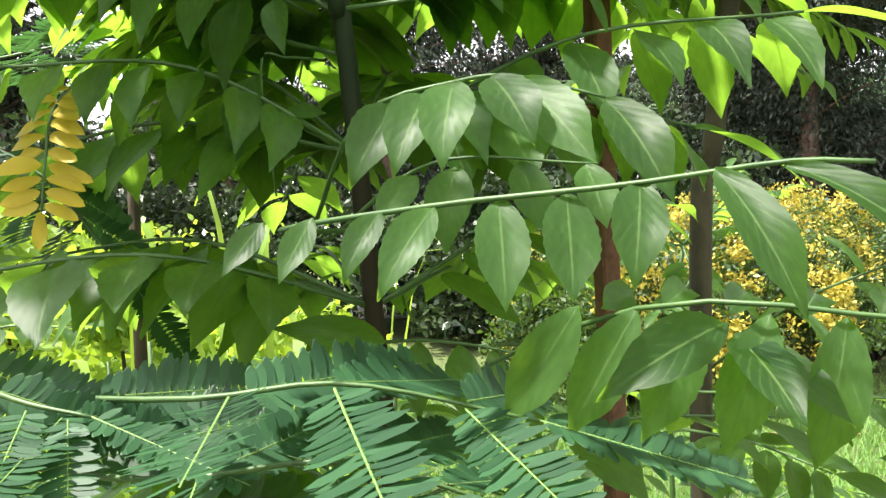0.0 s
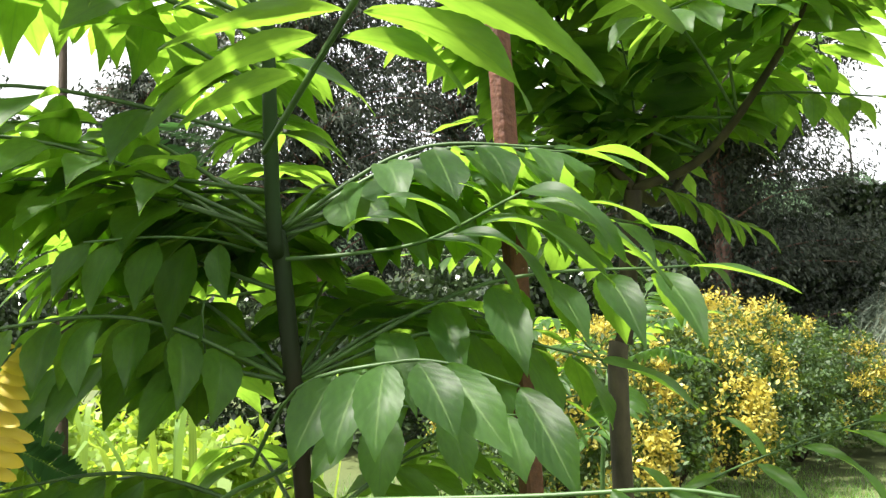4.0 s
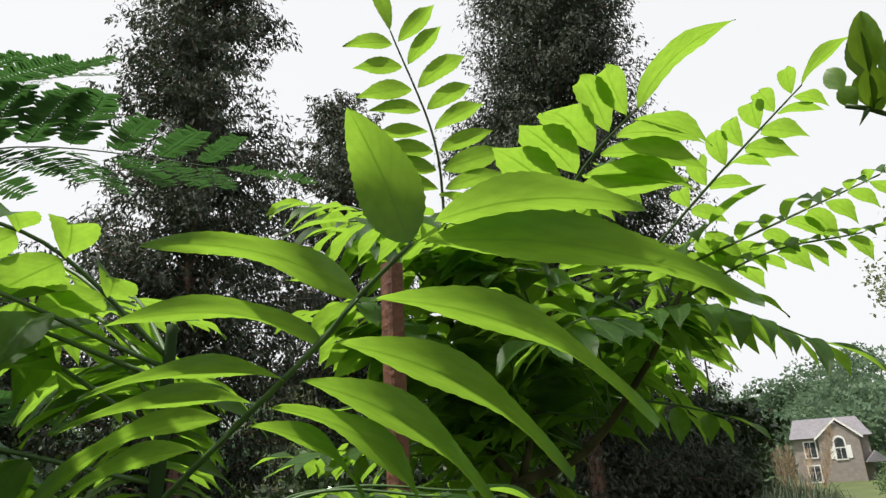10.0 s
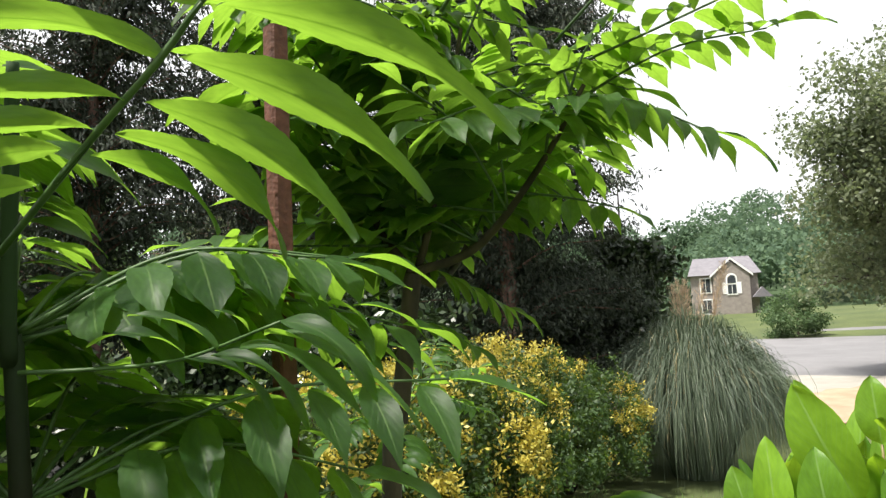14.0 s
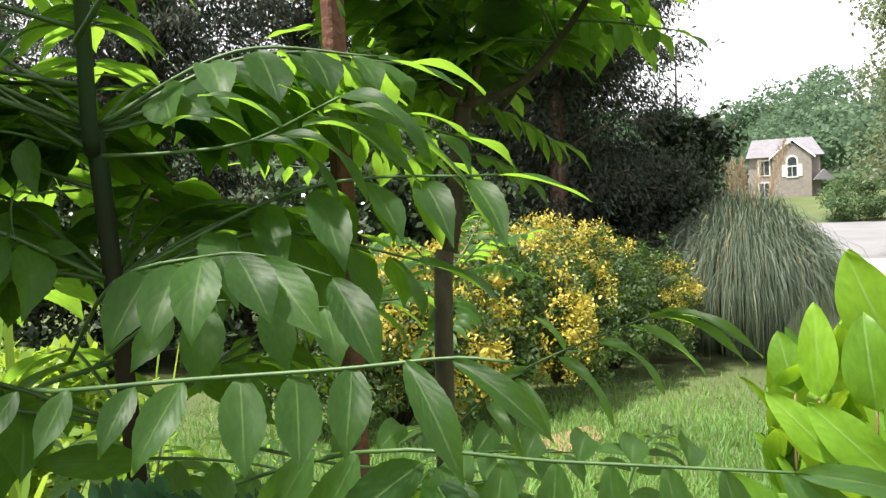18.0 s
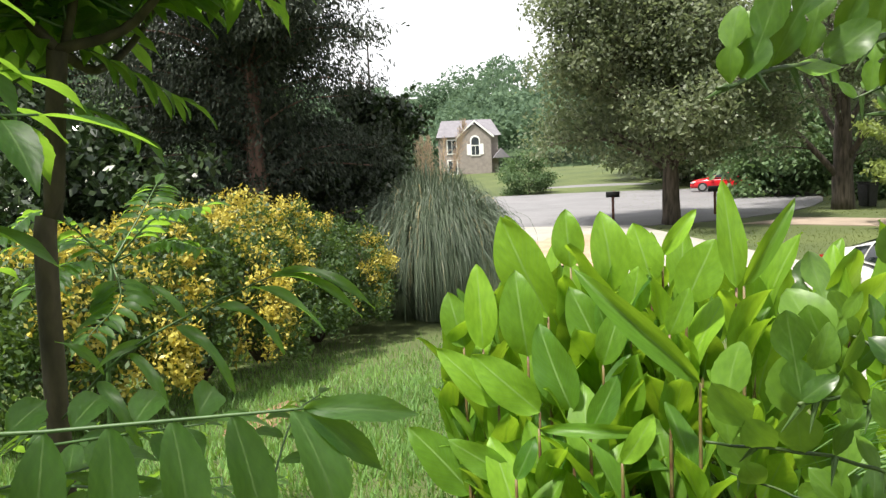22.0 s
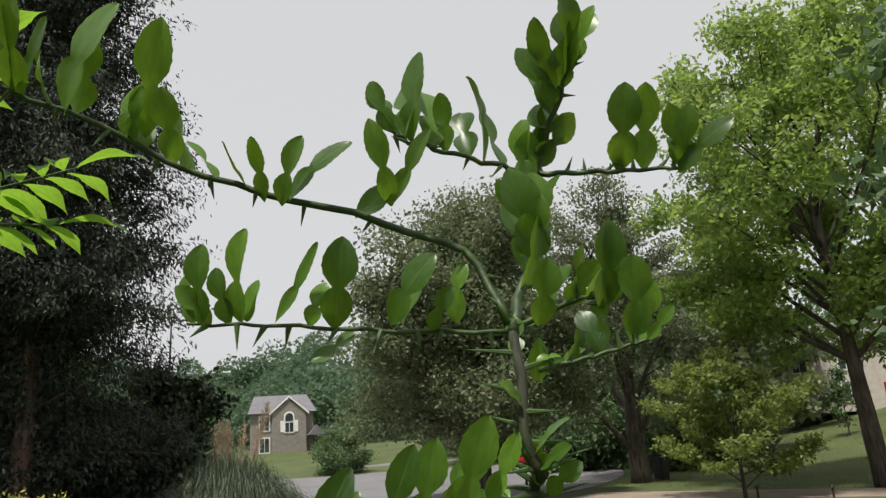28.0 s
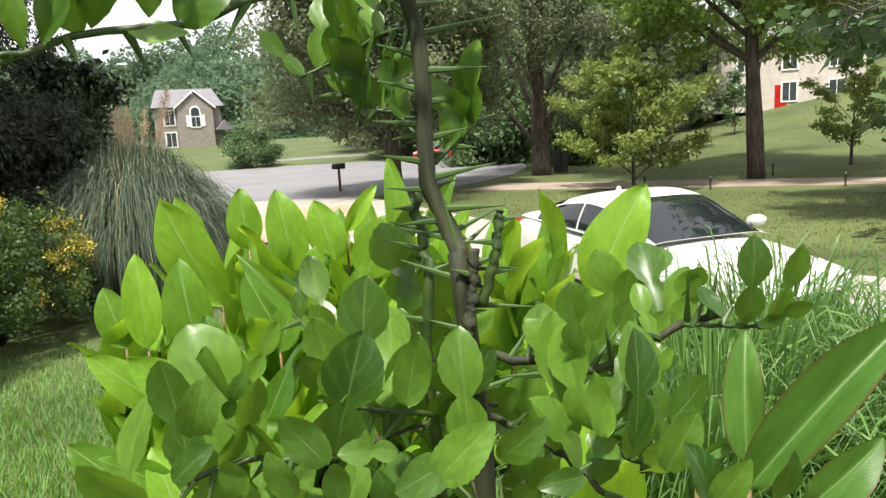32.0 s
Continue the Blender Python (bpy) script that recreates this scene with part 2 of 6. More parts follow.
M_BARE = surface("bare_soil", (0.16, 0.085, 0.05), (0.28, 0.165, 0.1), 6, 0.95, bump=0.6, fine=60)
M_LANE = surface("sandy_lane", (0.2, 0.155, 0.12), (0.34, 0.275, 0.22), 1.1, 0.95, bump=0.4, fine=25)
M_WOODS = surface("woodland_floor", (0.025, 0.05, 0.02), (0.05, 0.085, 0.03), 0.2, 0.95, bump=0.5, fine=2)
M_MULCH = surface("mulch", (0.03, 0.02, 0.012), (0.15, 0.09, 0.05), 22, 0.95, bump=0.9, fine=90)


M_STEMA, _t, _b = nodes_of("young_stem")
_tc = _t.nodes.new("ShaderNodeTexCoord")
_sp = _t.nodes.new("ShaderNodeSeparateXYZ")
_t.links.new(_tc.outputs["Generated"], _sp.inputs[0])
_ad = _t.nodes.new("ShaderNodeMath")
_ad.operation = "MULTIPLY_ADD"
_ad.inputs[1].default_value = 0.09
_nz = noise_of(_t, 35, 5.0, "Object", (1, 1, 0.3))
_t.links.new(_nz, _ad.inputs[0])
_t.links.new(_sp.outputs[2], _ad.inputs[2])
_t.links.new(ramp_of(_t, _ad.outputs[0], [(0.0, (0.03, 0.019, 0.012)), (0.86, (0.02, 0.014, 0.009)), (0.92, (0.012, 0.02, 0.008)), (1.0, (0.02, 0.045, 0.013))]), _b.inputs["Base Color"])
_b.inputs["Roughness"].default_value = 0.8
_b.inputs["Specular IOR Level"].default_value = 0.25
bump_of(_t, _b, _nz, 0.4, 0.002)

# ---- builders ----
def mesh_of(name, verts, faces, mat, uvs=None, smooth=True):
    me = bpy.data.meshes.new(name)
    me.from_pydata([tuple(v) for v in verts], [], faces)
    if uvs is not None:
        lay = me.uv_layers.new(name="uv")
        for lp in me.loops:
            lay.data[lp.index].uv = uvs[lp.vertex_index]
    if smooth:
        me.polygons.foreach_set("use_smooth", [True] * len(me.polygons))
    me.materials.append(mat)
    me.update()
    return me


def thing(name, at, label, category, group="", kind=""):
    ob = new(name)
    ob.location = at
    ob.empty_display_size = 0.1
    return tagged(ob, label, category, group, kind)


def part_mesh(name, me, parent, m=None, label=""):
    """Link a mesh, given in world places (or at m), under a thing or a part."""
    ob = new(name, me)
    if parent is not None:
        ob.parent = parent
        if parent.type == "EMPTY":
            ob.matrix_parent_inverse = Matrix.Translation(-parent.location)
    if m is not None:
        ob.matrix_basis = m
    if label:
        ob["label"] = label
    return ob


def part(name, bm, material, parent, label=""):
    me = bpy.data.meshes.new(name)
    bm.to_mesh(me)
    bm.free()
    me.materials.append(material)
    return part_mesh(name, me, parent, None, label)


def bez(pts, n):
    """A smooth line through the points, n + 1 places."""
    p = [Vector(q) for q in pts]
    p = [p[0] * 2 - p[1]] + p + [p[-1] * 2 - p[-2]]
    out = []
    segs = len(p) - 3
    for i in range(n + 1):
        u = min(i / n * segs, segs - 1e-6)
        k, f = int(u), u - int(u)
        a, b, c, d = p[k:k + 4]
        out.append(0.5 * (2 * b + (c - a) * f + (2 * a - 5 * b + 4 * c - d) * f * f + (3 * b - a - 3 * c + d) * f ** 3))
    return out


def tube(pts, r0, r1, sides=7, wob=0.0, rng=None):
    verts, faces = [], []
    n = len(pts)
    up = Vector((0.3, 0.2, 1)).normalized()
    for i, p in enumerate(pts):
        d = (pts[min(i + 1, n - 1)] - pts[max(i - 1, 0)]).normalized()
        a = d.cross(up if abs(d.dot(up)) < 0.95 else Vector((1, 0, 0))).normalized()
        b = d.cross(a)
        r = r0 + (r1 - r0) * i / (n - 1)
        for s in range(sides):
            t = 2 * math.pi * s / sides
            rr = r * (1 + (rng.uniform(-wob, wob) if rng else 0))
            verts.append(p + a * math.cos(t) * rr + b * math.sin(t) * rr)
    for i in range(n - 1):
        for s in range(sides):
            s2 = (s + 1) % sides
            faces.append((i * sides + s, i * sides + s2, (i + 1) * sides + s2, (i + 1) * sides + s))
    faces.append(tuple(range(sides - 1, -1, -1)))
    faces.append(tuple((n - 1) * sides + s for s in range(sides)))
    return verts, faces


def joined_tubes(name, lines, mat):
    V, Fc = [], []
    for pts, r0, r1, sides in lines:
        v, f = tube(pts, r0, r1, sides)
        o = len(V)
        V += v
        Fc += [tuple(i + o for i in q) for q in f]
    return mesh_of(name, V, Fc, mat)


def blade_mesh(name, mat, width, arch, fold, shape, rows=10, teeth=0.0, wave=0.0, seed=0, cols=4):
    """A unit leaf along +y, its upper face to +z, ends at 0 and 1; width is the whole width; arch bows it upward between its ends."""
    rng = random.Random(seed)
    verts, faces, uvs = [], [], []
    ph = rng.uniform(0, 6)
    for i in range(rows + 1):
        v = i / rows
        w = shape(v) * width / 2
        bow = 4 * arch * v * (1 - v)
        for j in range(cols + 1):
            s = 2 * j / cols - 1
            edge = 1 + (teeth * (1 if i % 2 else -1) if abs(s) == 1 and 0 < i < rows else 0)
            x = s * w * edge
            z = bow + fold * abs(s) * w + wave * width * math.sin(v * 9 + ph + s * 1.4) * abs(s)
            verts.append((x, v + (0.02 * teeth * 0), z))
            uvs.append((s, v))
    for i in range(rows):
        for j in range(cols):
            a = i * (cols + 1) + j
            faces.append((a, a + 1, a + cols + 2, a + cols + 1))
    return mesh_of(name, verts, faces, mat, uvs)


def lance(v):
    return max(0.03, math.sin(math.pi * min(1, v ** 0.8)) ** 0.75 * (1.0 - 0.18 * v)) if v < 1 else 0.01


def oval(v):
    return max(0.05, math.sin(math.pi * v ** 0.9) ** 0.6) if 0 < v < 1 else 0.03


def drip(v):
    """An elliptic leaf drawn out to a narrow tip."""
    if not 0 < v < 1:
        return 0.012
    w = math.sin(math.pi * v ** 0.88) ** 0.8
    return max(0.02, w if v < 0.72 else w * (1 - 0.45 * ((v - 0.72) / 0.28) ** 0.7))


def pointed(v):
    return max(0.04, math.sin(math.pi * v ** 0.84) ** 0.64 * (1 - 0.3 * max(0, v - 0.72))) if 0 < v < 1 else 0.01


def citrus_shape(v):
    if v < 0.46:
        return max(0.07, 0.9 * math.sin(math.pi * (v / 0.48) ** 1.2) ** 0.6)
    u = (v - 0.46) / 0.54
    return max(0.09, math.sin(math.pi * u ** 0.86) ** 0.6) if u < 0.999 else 0.05


PIN = [blade_mesh("leaflet", M_PIN, 0.33, a, f, drip, 16, 0.03, w, k) for k, (a, f, w) in
       enumerate([(0.06, 0.25, 0.04), (0.1, 0.35, 0.06), (0.13, 0.2, 0.05), (0.09, 0.45, 0.08)])]
PINA = [blade_mesh("leaflet", M_PIN, 0.225, a, f, lance, 30, 0.028, w, k + 50) for k, (a, f, w) in
        enumerate([(0.15, 0.4, 0.1), (0.19, 0.3, 0.14), (0.12, 0.5, 0.1)])]
PINW = [blade_mesh("leaflet", M_PIN, 0.44, a, f, drip, 20, 0.025, 0.05, k + 9) for k, (a, f) in enumerate([(0.06, 0.25), (0.1, 0.3), (0.03, 0.2)])]
CIT = [blade_mesh("double_leaf", M_CIT, 0.37, a, f, citrus_shape, 22, 0.025, 0.05, k + 20) for k, (a, f) in
       enumerate([(0.03, 0.25), (0.07, 0.35), (-0.04, 0.15), (0.1, 0.1)])]
CITS = [blade_mesh("single_leaf", M_CIT, 0.46, a, f, pointed, 22, 0.025, 0.06, k + 60) for k, (a, f) in
        enumerate([(0.05, 0.25), (0.1, 0.4), (-0.05, 0.2)])]
CAN = [blade_mesh("canna_leaf_blade", M_CAN, w, a, f, pointed, 14, 0.0, wv, k + 30) for k, (w, a, f, wv) in
       enumerate([(0.38, 0.05, 0.35, 0.06), (0.46, 0.08, 0.2, 0.08), (0.33, 0.1, 0.6, 0.06), (0.5, 0.04, 0.15, 0.06)])]

CANY = [blade_mesh("canna_leaf_blade", M_CANY, w, a, f, pointed, 20, 0.0, wv, k + 130, 8) for k, (w, a, f, wv) in
        enumerate([(0.38, 0.06, 0.85, 0.05), (0.42, 0.1, 0.6, 0.09), (0.4, 0.08, 0.75, 0.07)])]


def between(name, me, a, b, normal, parent, widen=1.0, label=""):
    """Lay a unit leaf from a to b, its upper face turned towards normal."""
    a, b = Vector(a), Vector(b)
    y = b - a
    ln = max(y.length, 1e-4)
    y /= ln
    x = y.cross(Vector(normal))
    if x.length < 1e-3:
        x = y.cross(Vector((1, 0.2, 0)))
    x.normalize()
    z = x.cross(y)
    m = Matrix((x * ln * widen, y * ln, z * ln)).transposed().to_4x4()
    m.translation = a
    return part_mesh(name, me, parent, m, label)


def frond(plant, pts, pairs, length, seed=0, droop=0.25, forward=0.55, meshes=None, r=0.0016, start=0.25, end=True, spread=1.0, stem=None, name="leaflet", face=None):
    """A compound leaf: a bent midrib with pairs of leaflets and one at the end."""
    rng = random.Random(seed)
    meshes = meshes or PIN
    line = bez(pts, 14)
    v, f = tube(line, r * 1.3, r * 0.6, 5)
    rib = part_mesh("frond", mesh_of("frond", v, f, stem or M_GSTEM), plant)
    n = pairs
    for i in range(n):
        u = start + (1 - start) * i / max(1, n - 0.4)
        k = min(13, int(u * 14))
        p = line[k].lerp(line[k + 1], u * 14 - k)
        d = (line[k + 1] - line[k]).normalized()
        side = d.cross(Vector((0, 0, 1)))
        if side.length < 0.2:
            side = d.cross(Vector((0.5, -0.9, 0.1)))
        side.normalize()
        up = side.cross(d)
        size = length * (0.72 + 0.4 * math.sin(math.pi * min(1, 0.25 + 0.7 * u))) * rng.uniform(0.88, 1.1)
        for s in (1, -1):
            dr = droop + rng.uniform(-0.12, 0.12)
            way = (side * s * spread + d * (forward + rng.uniform(-0.1, 0.1)) - Vector((0, 0, 1)) * dr).normalized()
            nrm = (up * 1.0 - side * s * 0.15 + Vector((rng.uniform(-0.3, 0.3), rng.uniform(-0.3, 0.3), 0.4)))
            if face is not None:
                nrm = Vector(face) + Vector((rng.uniform(-0.35, 0.35), rng.uniform(-0.2, 0.2), rng.uniform(-0.2, 0.2)))
            base = p + way * length * 0.06
            between(name, rng.choice(meshes), base, base + way * size, nrm, rib, rng.uniform(0.9, 1.12))
    if end:
        d = (line[-1] - line[-2]).normalized()
        way = (d - Vector((0, 0, 0.3 * droop + 0.05))).normalized()
        between(name, rng.choice(meshes), line[-1], line[-1] + way * length, Vector((rng.uniform(-0.2, 0.2), -0.2, 1)), rib)
    return rib


def leaf_cloud(name, pts, size, mat, seed=0, aspect=0.5, flat=0.3, dirs=None):
    """Many small pointed leaves, joined: each a bent rhomb."""
    rng = np.random.default_rng(seed)
    pts = np.asarray(pts, float)
    n = len(pts)
    d = rng.normal(size=(n, 3)) if dirs is None else np.asarray(dirs, float) + rng.normal(size=(n, 3)) * 0.35
    d[:, 2] -= flat
    d /= np.linalg.norm(d, axis=1)[:, None] + 1e-9
    k = rng.normal(size=(n, 3)) + [0, 0, 0.8]
    s = np.cross(d, k)
    s /= np.linalg.norm(s, axis=1)[:, None] + 1e-9
    nn = np.cross(s, d)
    L = (size * rng.uniform(0.6, 1.35, n))[:, None]
    v = np.stack([pts, pts + d * L * 0.5 + s * L * aspect * 0.5 + nn * L * 0.06, pts + d * L, pts + d * L * 0.5 - s * L * aspect * 0.5 + nn * L * 0.06], 1).reshape(-1, 3)
    me = bpy.data.meshes.new(name)
    me.vertices.add(4 * n)
    me.vertices.foreach_set("co", v.ravel())
    me.loops.add(4 * n)
    me.loops.foreach_set("vertex_index", np.arange(4 * n))
    me.polygons.add(n)
    me.polygons.foreach_set("loop_start", np.arange(n) * 4)
    me.polygons.foreach_set("loop_total", np.full(n, 4))
    me.materials.append(mat)
    me.update(calc_edges=True)
    return me


def strips(name, lines, widths, mat):
    """Many thin bent blades, joined: lines is (n, k, 3), widths (n,)."""
    P = np.asarray(lines, float)
    n, k, _ = P.shape
    d = np.gradient(P, axis=1)
    s = np.cross(d, [0.03, 0.02, 1.0])
    s /= np.linalg.norm(s, axis=2)[..., None] + 1e-9
    tw = np.sin(np.arange(n) * 2.399)[:, None, None]
    s = s + np.cross(d / (np.linalg.norm(d, axis=2)[..., None] + 1e-9), s) * tw * 0.8
    prof = np.sqrt(np.clip(1 - np.linspace(0, 1, k), 0.02, 1))[None, :, None] * np.asarray(widths)[:, None, None] * 0.5
    v = np.stack([P - s * prof, P + s * prof], 2).reshape(-1, 3)
    base = (np.arange(n)[:, None] * 2 * k + np.arange(k - 1)[None] * 2).ravel()
    q = np.stack([base, base + 1, base + 3, base + 2], 1)
    me = bpy.data.meshes.new(name)
    me.vertices.add(len(v))
    me.vertices.foreach_set("co", v.ravel())
    me.loops.add(q.size)
    me.loops.foreach_set("vertex_index", q.ravel())
    me.polygons.add(len(q))
    me.polygons.foreach_set("loop_start", np.arange(len(q)) * 4)
    me.polygons.foreach_set("loop_total", np.full(len(q), 4))
    me.materials.append(mat)
    me.update(calc_edges=True)
    return me


def ground_z(x, y):
    s = min(1.0, max(0.0, (math.hypot(x, y) - 2) / 11))
    z = -1.15 * s * s * (3 - 2 * s)
    # the yards across the drive climb to the right and behind
    far = max(0.0, x - 36) / 40
    right = min(1.0, max(0.0, (18 - y) / 25))
    flat = min(1.0, max(0.0, (x - 4.6) / 1.4)) * min(1.0, max(0.0, (6.5 - y) / 2.5)) * min(1.0, max(0.0, (14 - x) / 3))
    z += (-0.83 - z) * flat
    z += 1.7 * min(1.0, max(0.0, (math.hypot(x, y) - 64) / 22))
    return z + 7.0 * min(1.0, far) ** 1.3 * right


# ---- ground, road, drive ----
def ground_sheet():
    rs = [0.0] + [0.4 * 1.13 ** i for i in range(64)]
    rs = [r for r in rs if r < 900]
    na = 96
    verts, faces = [(0, 0, 0)], []
    for r in rs[1:]:
        for a in range(na):
            t = 2 * math.pi * a / na
            x, y = r * math.sin(t), r * math.cos(t)
            verts.append((x, y, ground_z(x, y) + 0.012 * noise.noise((x * 1.3, y * 1.3, 0))))
    for a in range(na):
        faces.append((0, 1 + (a + 1) % na, 1 + a))
    for i in range(len(rs) - 2):
        o = 1 + i * na
        for a in range(na):
            b = (a + 1) % na
            faces.append((o + a, o + b, o + na + b, o + na + a))
    return mesh_of("ground", verts, faces, M_LAWN)


tagged(new("ground", ground_sheet()), "green lawn sloping down to a street", "lawn", kind="structure")


def slab(name, outline, mat, lift, label, category, sub=24, thick=0.1):
    """A paved sheet that follows the ground, with an edge."""
    bm = bmesh.new()
    vs = [bm.verts.new((x, y, 0)) for x, y in outline]
    bm.faces.new(vs)
    xs, ys = [p[0] for p in outline], [p[1] for p in outline]
    for ax, lo, hi in ((0, min(xs), max(xs)), (1, min(ys), max(ys))):
        for k in range(1, sub):
            c = lo + (hi - lo) * k / sub
            co, no = ((c, 0, 0), (1, 0, 0)) if ax == 0 else ((0, c, 0), (0, 1, 0))
            bmesh.ops.bisect_plane(bm, geom=bm.verts[:] + bm.edges[:] + bm.faces[:], plane_co=co, plane_no=no)
    r = bmesh.ops.extrude_face_region(bm, geom=bm.faces[:])
    top = [e for e in r["geom"] if isinstance(e, bmesh.types.BMVert)]
    tops = set(top)
    for v in bm.verts:
        v.co.z = ground_z(v.co.x, v.co.y) + (lift if v in tops else lift - thick)
    bmesh.ops.recalc_face_normals(bm, faces=bm.faces[:])
    ob = part(name, bm, mat, None)
    return tagged(ob, label, category, kind="structure")


def ring(cx, cy, rx, ry, n=40, rot=0.0, wob=0.0):
    out = []
    for i in range(n):
        t = 2 * math.pi * i / n
        k = 1 + wob * noise.noise((math.cos(t) * 2, math.sin(t) * 2, cx))
        x, y = rx * k * math.cos(t), ry * k * math.sin(t)
        out.append((cx + x * math.cos(rot) - y * math.sin(rot), cy + x * math.sin(rot) + y * math.cos(rot)))
    return out


slab("road", ring(38, 31, 20, 13, rot=radians(38)), M_ASPH, 0.03, "pale grey asphalt turning circle", "road")
slab("driveway", [(3.2, -6.5), (8.6, -9.0), (12.2, 0.0), (24.0, 17.5), (21.5, 21.5), (9.6, 6.6)], M_CONC, 0.04, "pale concrete driveway under a parked car", "driveway")
slab("clay_patch", ring(17.0, 14.4, 4.2, 1.7, 30, radians(42), 0.4), M_CLAY, 0.055, "bare orange clay beside the drive", "bare soil", 12, 0.03)
slab("lane", [(26.0, 14.0), (29.0, 13.4), (31.0, -6.0), (34.0, -40.0), (31.5, -40.0), (28.5, -6.0)], M_LANE, 0.03, "sandy lane across the grass", "lane", 20)
slab("garden_path", [(-14.0, 15.2), (4.0, 16.2), (4.2, 18.4), (-14.0, 17.6)], M_CONC, 0.03, "pale concrete garden path", "path", 12)
slab("road_behind", [(-60.0, 38.0), (14.0, 40.0), (14.0, 46.0), (-60.0, 44.0)], M_CONC, 0.03, "pale road beyond the lawn", "road", 14)
slab("garden_bed", ring(0.1, 1.25, 1.3, 0.75, 30, radians(10), 0.3), M_MULCH, 0.02, "dark mulched garden bed", "garden bed", 14, 0.05)


# ---- white car, red car ----
M_WHITE = surface("white_paint", (0.6, 0.6, 0.59), (0.66, 0.66, 0.64), 0.6, 0.18, bump=0.0)
M_RED = surface("red_paint", (0.55, 0.012, 0.02), (0.62, 0.02, 0.03), 0.6, 0.2, bump=0.0)
M_GREYP = surface("grey_paint", (0.2, 0.21, 0.22), (0.28, 0.29, 0.3), 0.6, 0.25, bump=0.0)
M_GLASS = surface("tinted_glass", (0.006, 0.008, 0.01), (0.012, 0.015, 0.018), 0.6, 0.04, bump=0.0)
M_TYRE = surface("tyre", (0.012, 0.012, 0.012), (0.03, 0.03, 0.03), 20, 0.85)
M_RIM = surface("alloy", (0.45, 0.46, 0.48), (0.6, 0.6, 0.62), 4, 0.3, 0.9, bump=0.0)
M_LAMP = surface("tail_lamp", (0.35, 0.01, 0.01), (0.5, 0.02, 0.02), 4, 0.15, bump=0.0)
M_HEAD = surface("head_lamp", (0.5, 0.5, 0.5), (0.75, 0.75, 0.75), 4, 0.08, bump=0.0)
M_TRIM = surface("black_trim", (0.01, 0.01, 0.01), (0.025, 0.025, 0.025), 12, 0.5, bump=0.0)


def sedan(name, at, heading, paint, label, length=4.7, width=1.82, height=1.41):
    """A four-door saloon, nose along +y of its own axes."""
    car = thing(name, (0, 0, 0), label, "car")
    L, W = length / 2, width / 2
    # lower body: side profile lofted across, rounded in plan
    prof = [(-L, 0.55, 0.95), (-L * 0.97, 0.98, 1.0), (-L * 0.72, 1.03, 1.02), (-L * 0.5, 0.97, 1.0), (0, 0.93, 1.0), (L * 0.3, 0.93, 1.0), (L * 0.55, 0.9, 1.0), (L * 0.85, 0.82, 0.97), (L * 0.97, 0.7, 0.85), (L, 0.48, 0.7)]
    verts, faces = [], []
    for y, top, k in prof:
        w = W * (1 if abs(y) < L * 0.8 else 0.94) * min(1, k)
        for x, z in ((-w * 0.94, 0.22), (-w, 0.45), (-w, top * 0.82), (-w * 0.88, top), (0, top + 0.03), (w * 0.88, top), (w, top * 0.82), (w, 0.45), (w * 0.94, 0.22)):
            verts.append((x, y, z))
    n = 9
    for i in range(len(prof) - 1):
        for j in range(n):
            a, b = i * n + j, i * n + (j + 1) % n
            faces.append((a, a + n, b + n, b))
    faces.append(tuple(range(n)))
    faces.append(tuple(reversed(range((len(prof) - 1) * n, len(prof) * n))))
    body = part_mesh("body", mesh_of("body", verts, faces, paint), car)
    bv = body.modifiers.new("soft", "SUBSURF")
    bv.levels = bv.render_levels = 2
    # greenhouse: one arched surface; roof and panes are patches of it, the panes a little proud
    h = height
    arch = bez([(0, -L * 0.9, 1.0), (0, -L * 0.72, 1.1), (0, -L * 0.46, h - 0.13), (0, -L * 0.14, h), (0, L * 0.1, h - 0.06), (0, L * 0.3, h - 0.25), (0, L * 0.5, 0.94)], 60)
    half = [(0.0, 1.0), (0.3, 0.992), (0.5, 0.965), (0.6, 0.91), (0.655, 0.82), (0.72, 0.6), (0.785, 0.32), (0.83, 0.0)]

    def skin(y, q, lift=0.0):
        """A place on the greenhouse: y along the car, q from -1 over the roof to 1."""
        k = next((n for n in range(60) if arch[n + 1].y >= y), 59)
        zt = arch[k].z + (arch[k + 1].z - arch[k].z) * min(1, max(0, (y - arch[k].y) / (arch[k + 1].y - arch[k].y)))
        zb = 0.93 + 0.04 * max(0, -y / L)
        p = min(6.999, abs(q) * 7)
        (x0, f0), (x1, f1) = half[int(p)], half[int(p) + 1]
        w = p - int(p)
        x, f = x0 + (x1 - x0) * w, f0 + (f1 - f0) * w
        taper = 1 - 0.1 * max(0, (abs(y + 0.1) / L - 0.3)) ** 1.0
        side = 1 if q >= 0 else -1
        return Vector((side * (x + lift * min(1, abs(q) * 1.3)) * taper, y, zb + max(0.0, zt - zb) * f + lift * (1 - abs(q))))

    def patch(nm, y0, y1, q0, q1, mat, par, lift, ny=14, nq=10, slant=0.0):
        vv, ff = [], []
        for a in range(ny + 1):
            for b in range(nq + 1):
                q = q0 + (q1 - q0) * b / nq
                ya, yb = y0, y1 + slant * (b / nq if abs(q1) > abs(q0) else 1 - b / nq)
                vv.append(skin(ya + (yb - ya) * a / ny, q, lift))
        for a in range(ny):
            for b in range(nq):
                o = a * (nq + 1) + b
                ff.append((o, o + 1, o + nq + 2, o + nq + 1))
        return part_mesh(nm, mesh_of(nm, vv, ff, mat), par)

    patch("roof", -L * 0.88, L * 0.468, -1, 1, paint, body, 0.0, 34, 24)
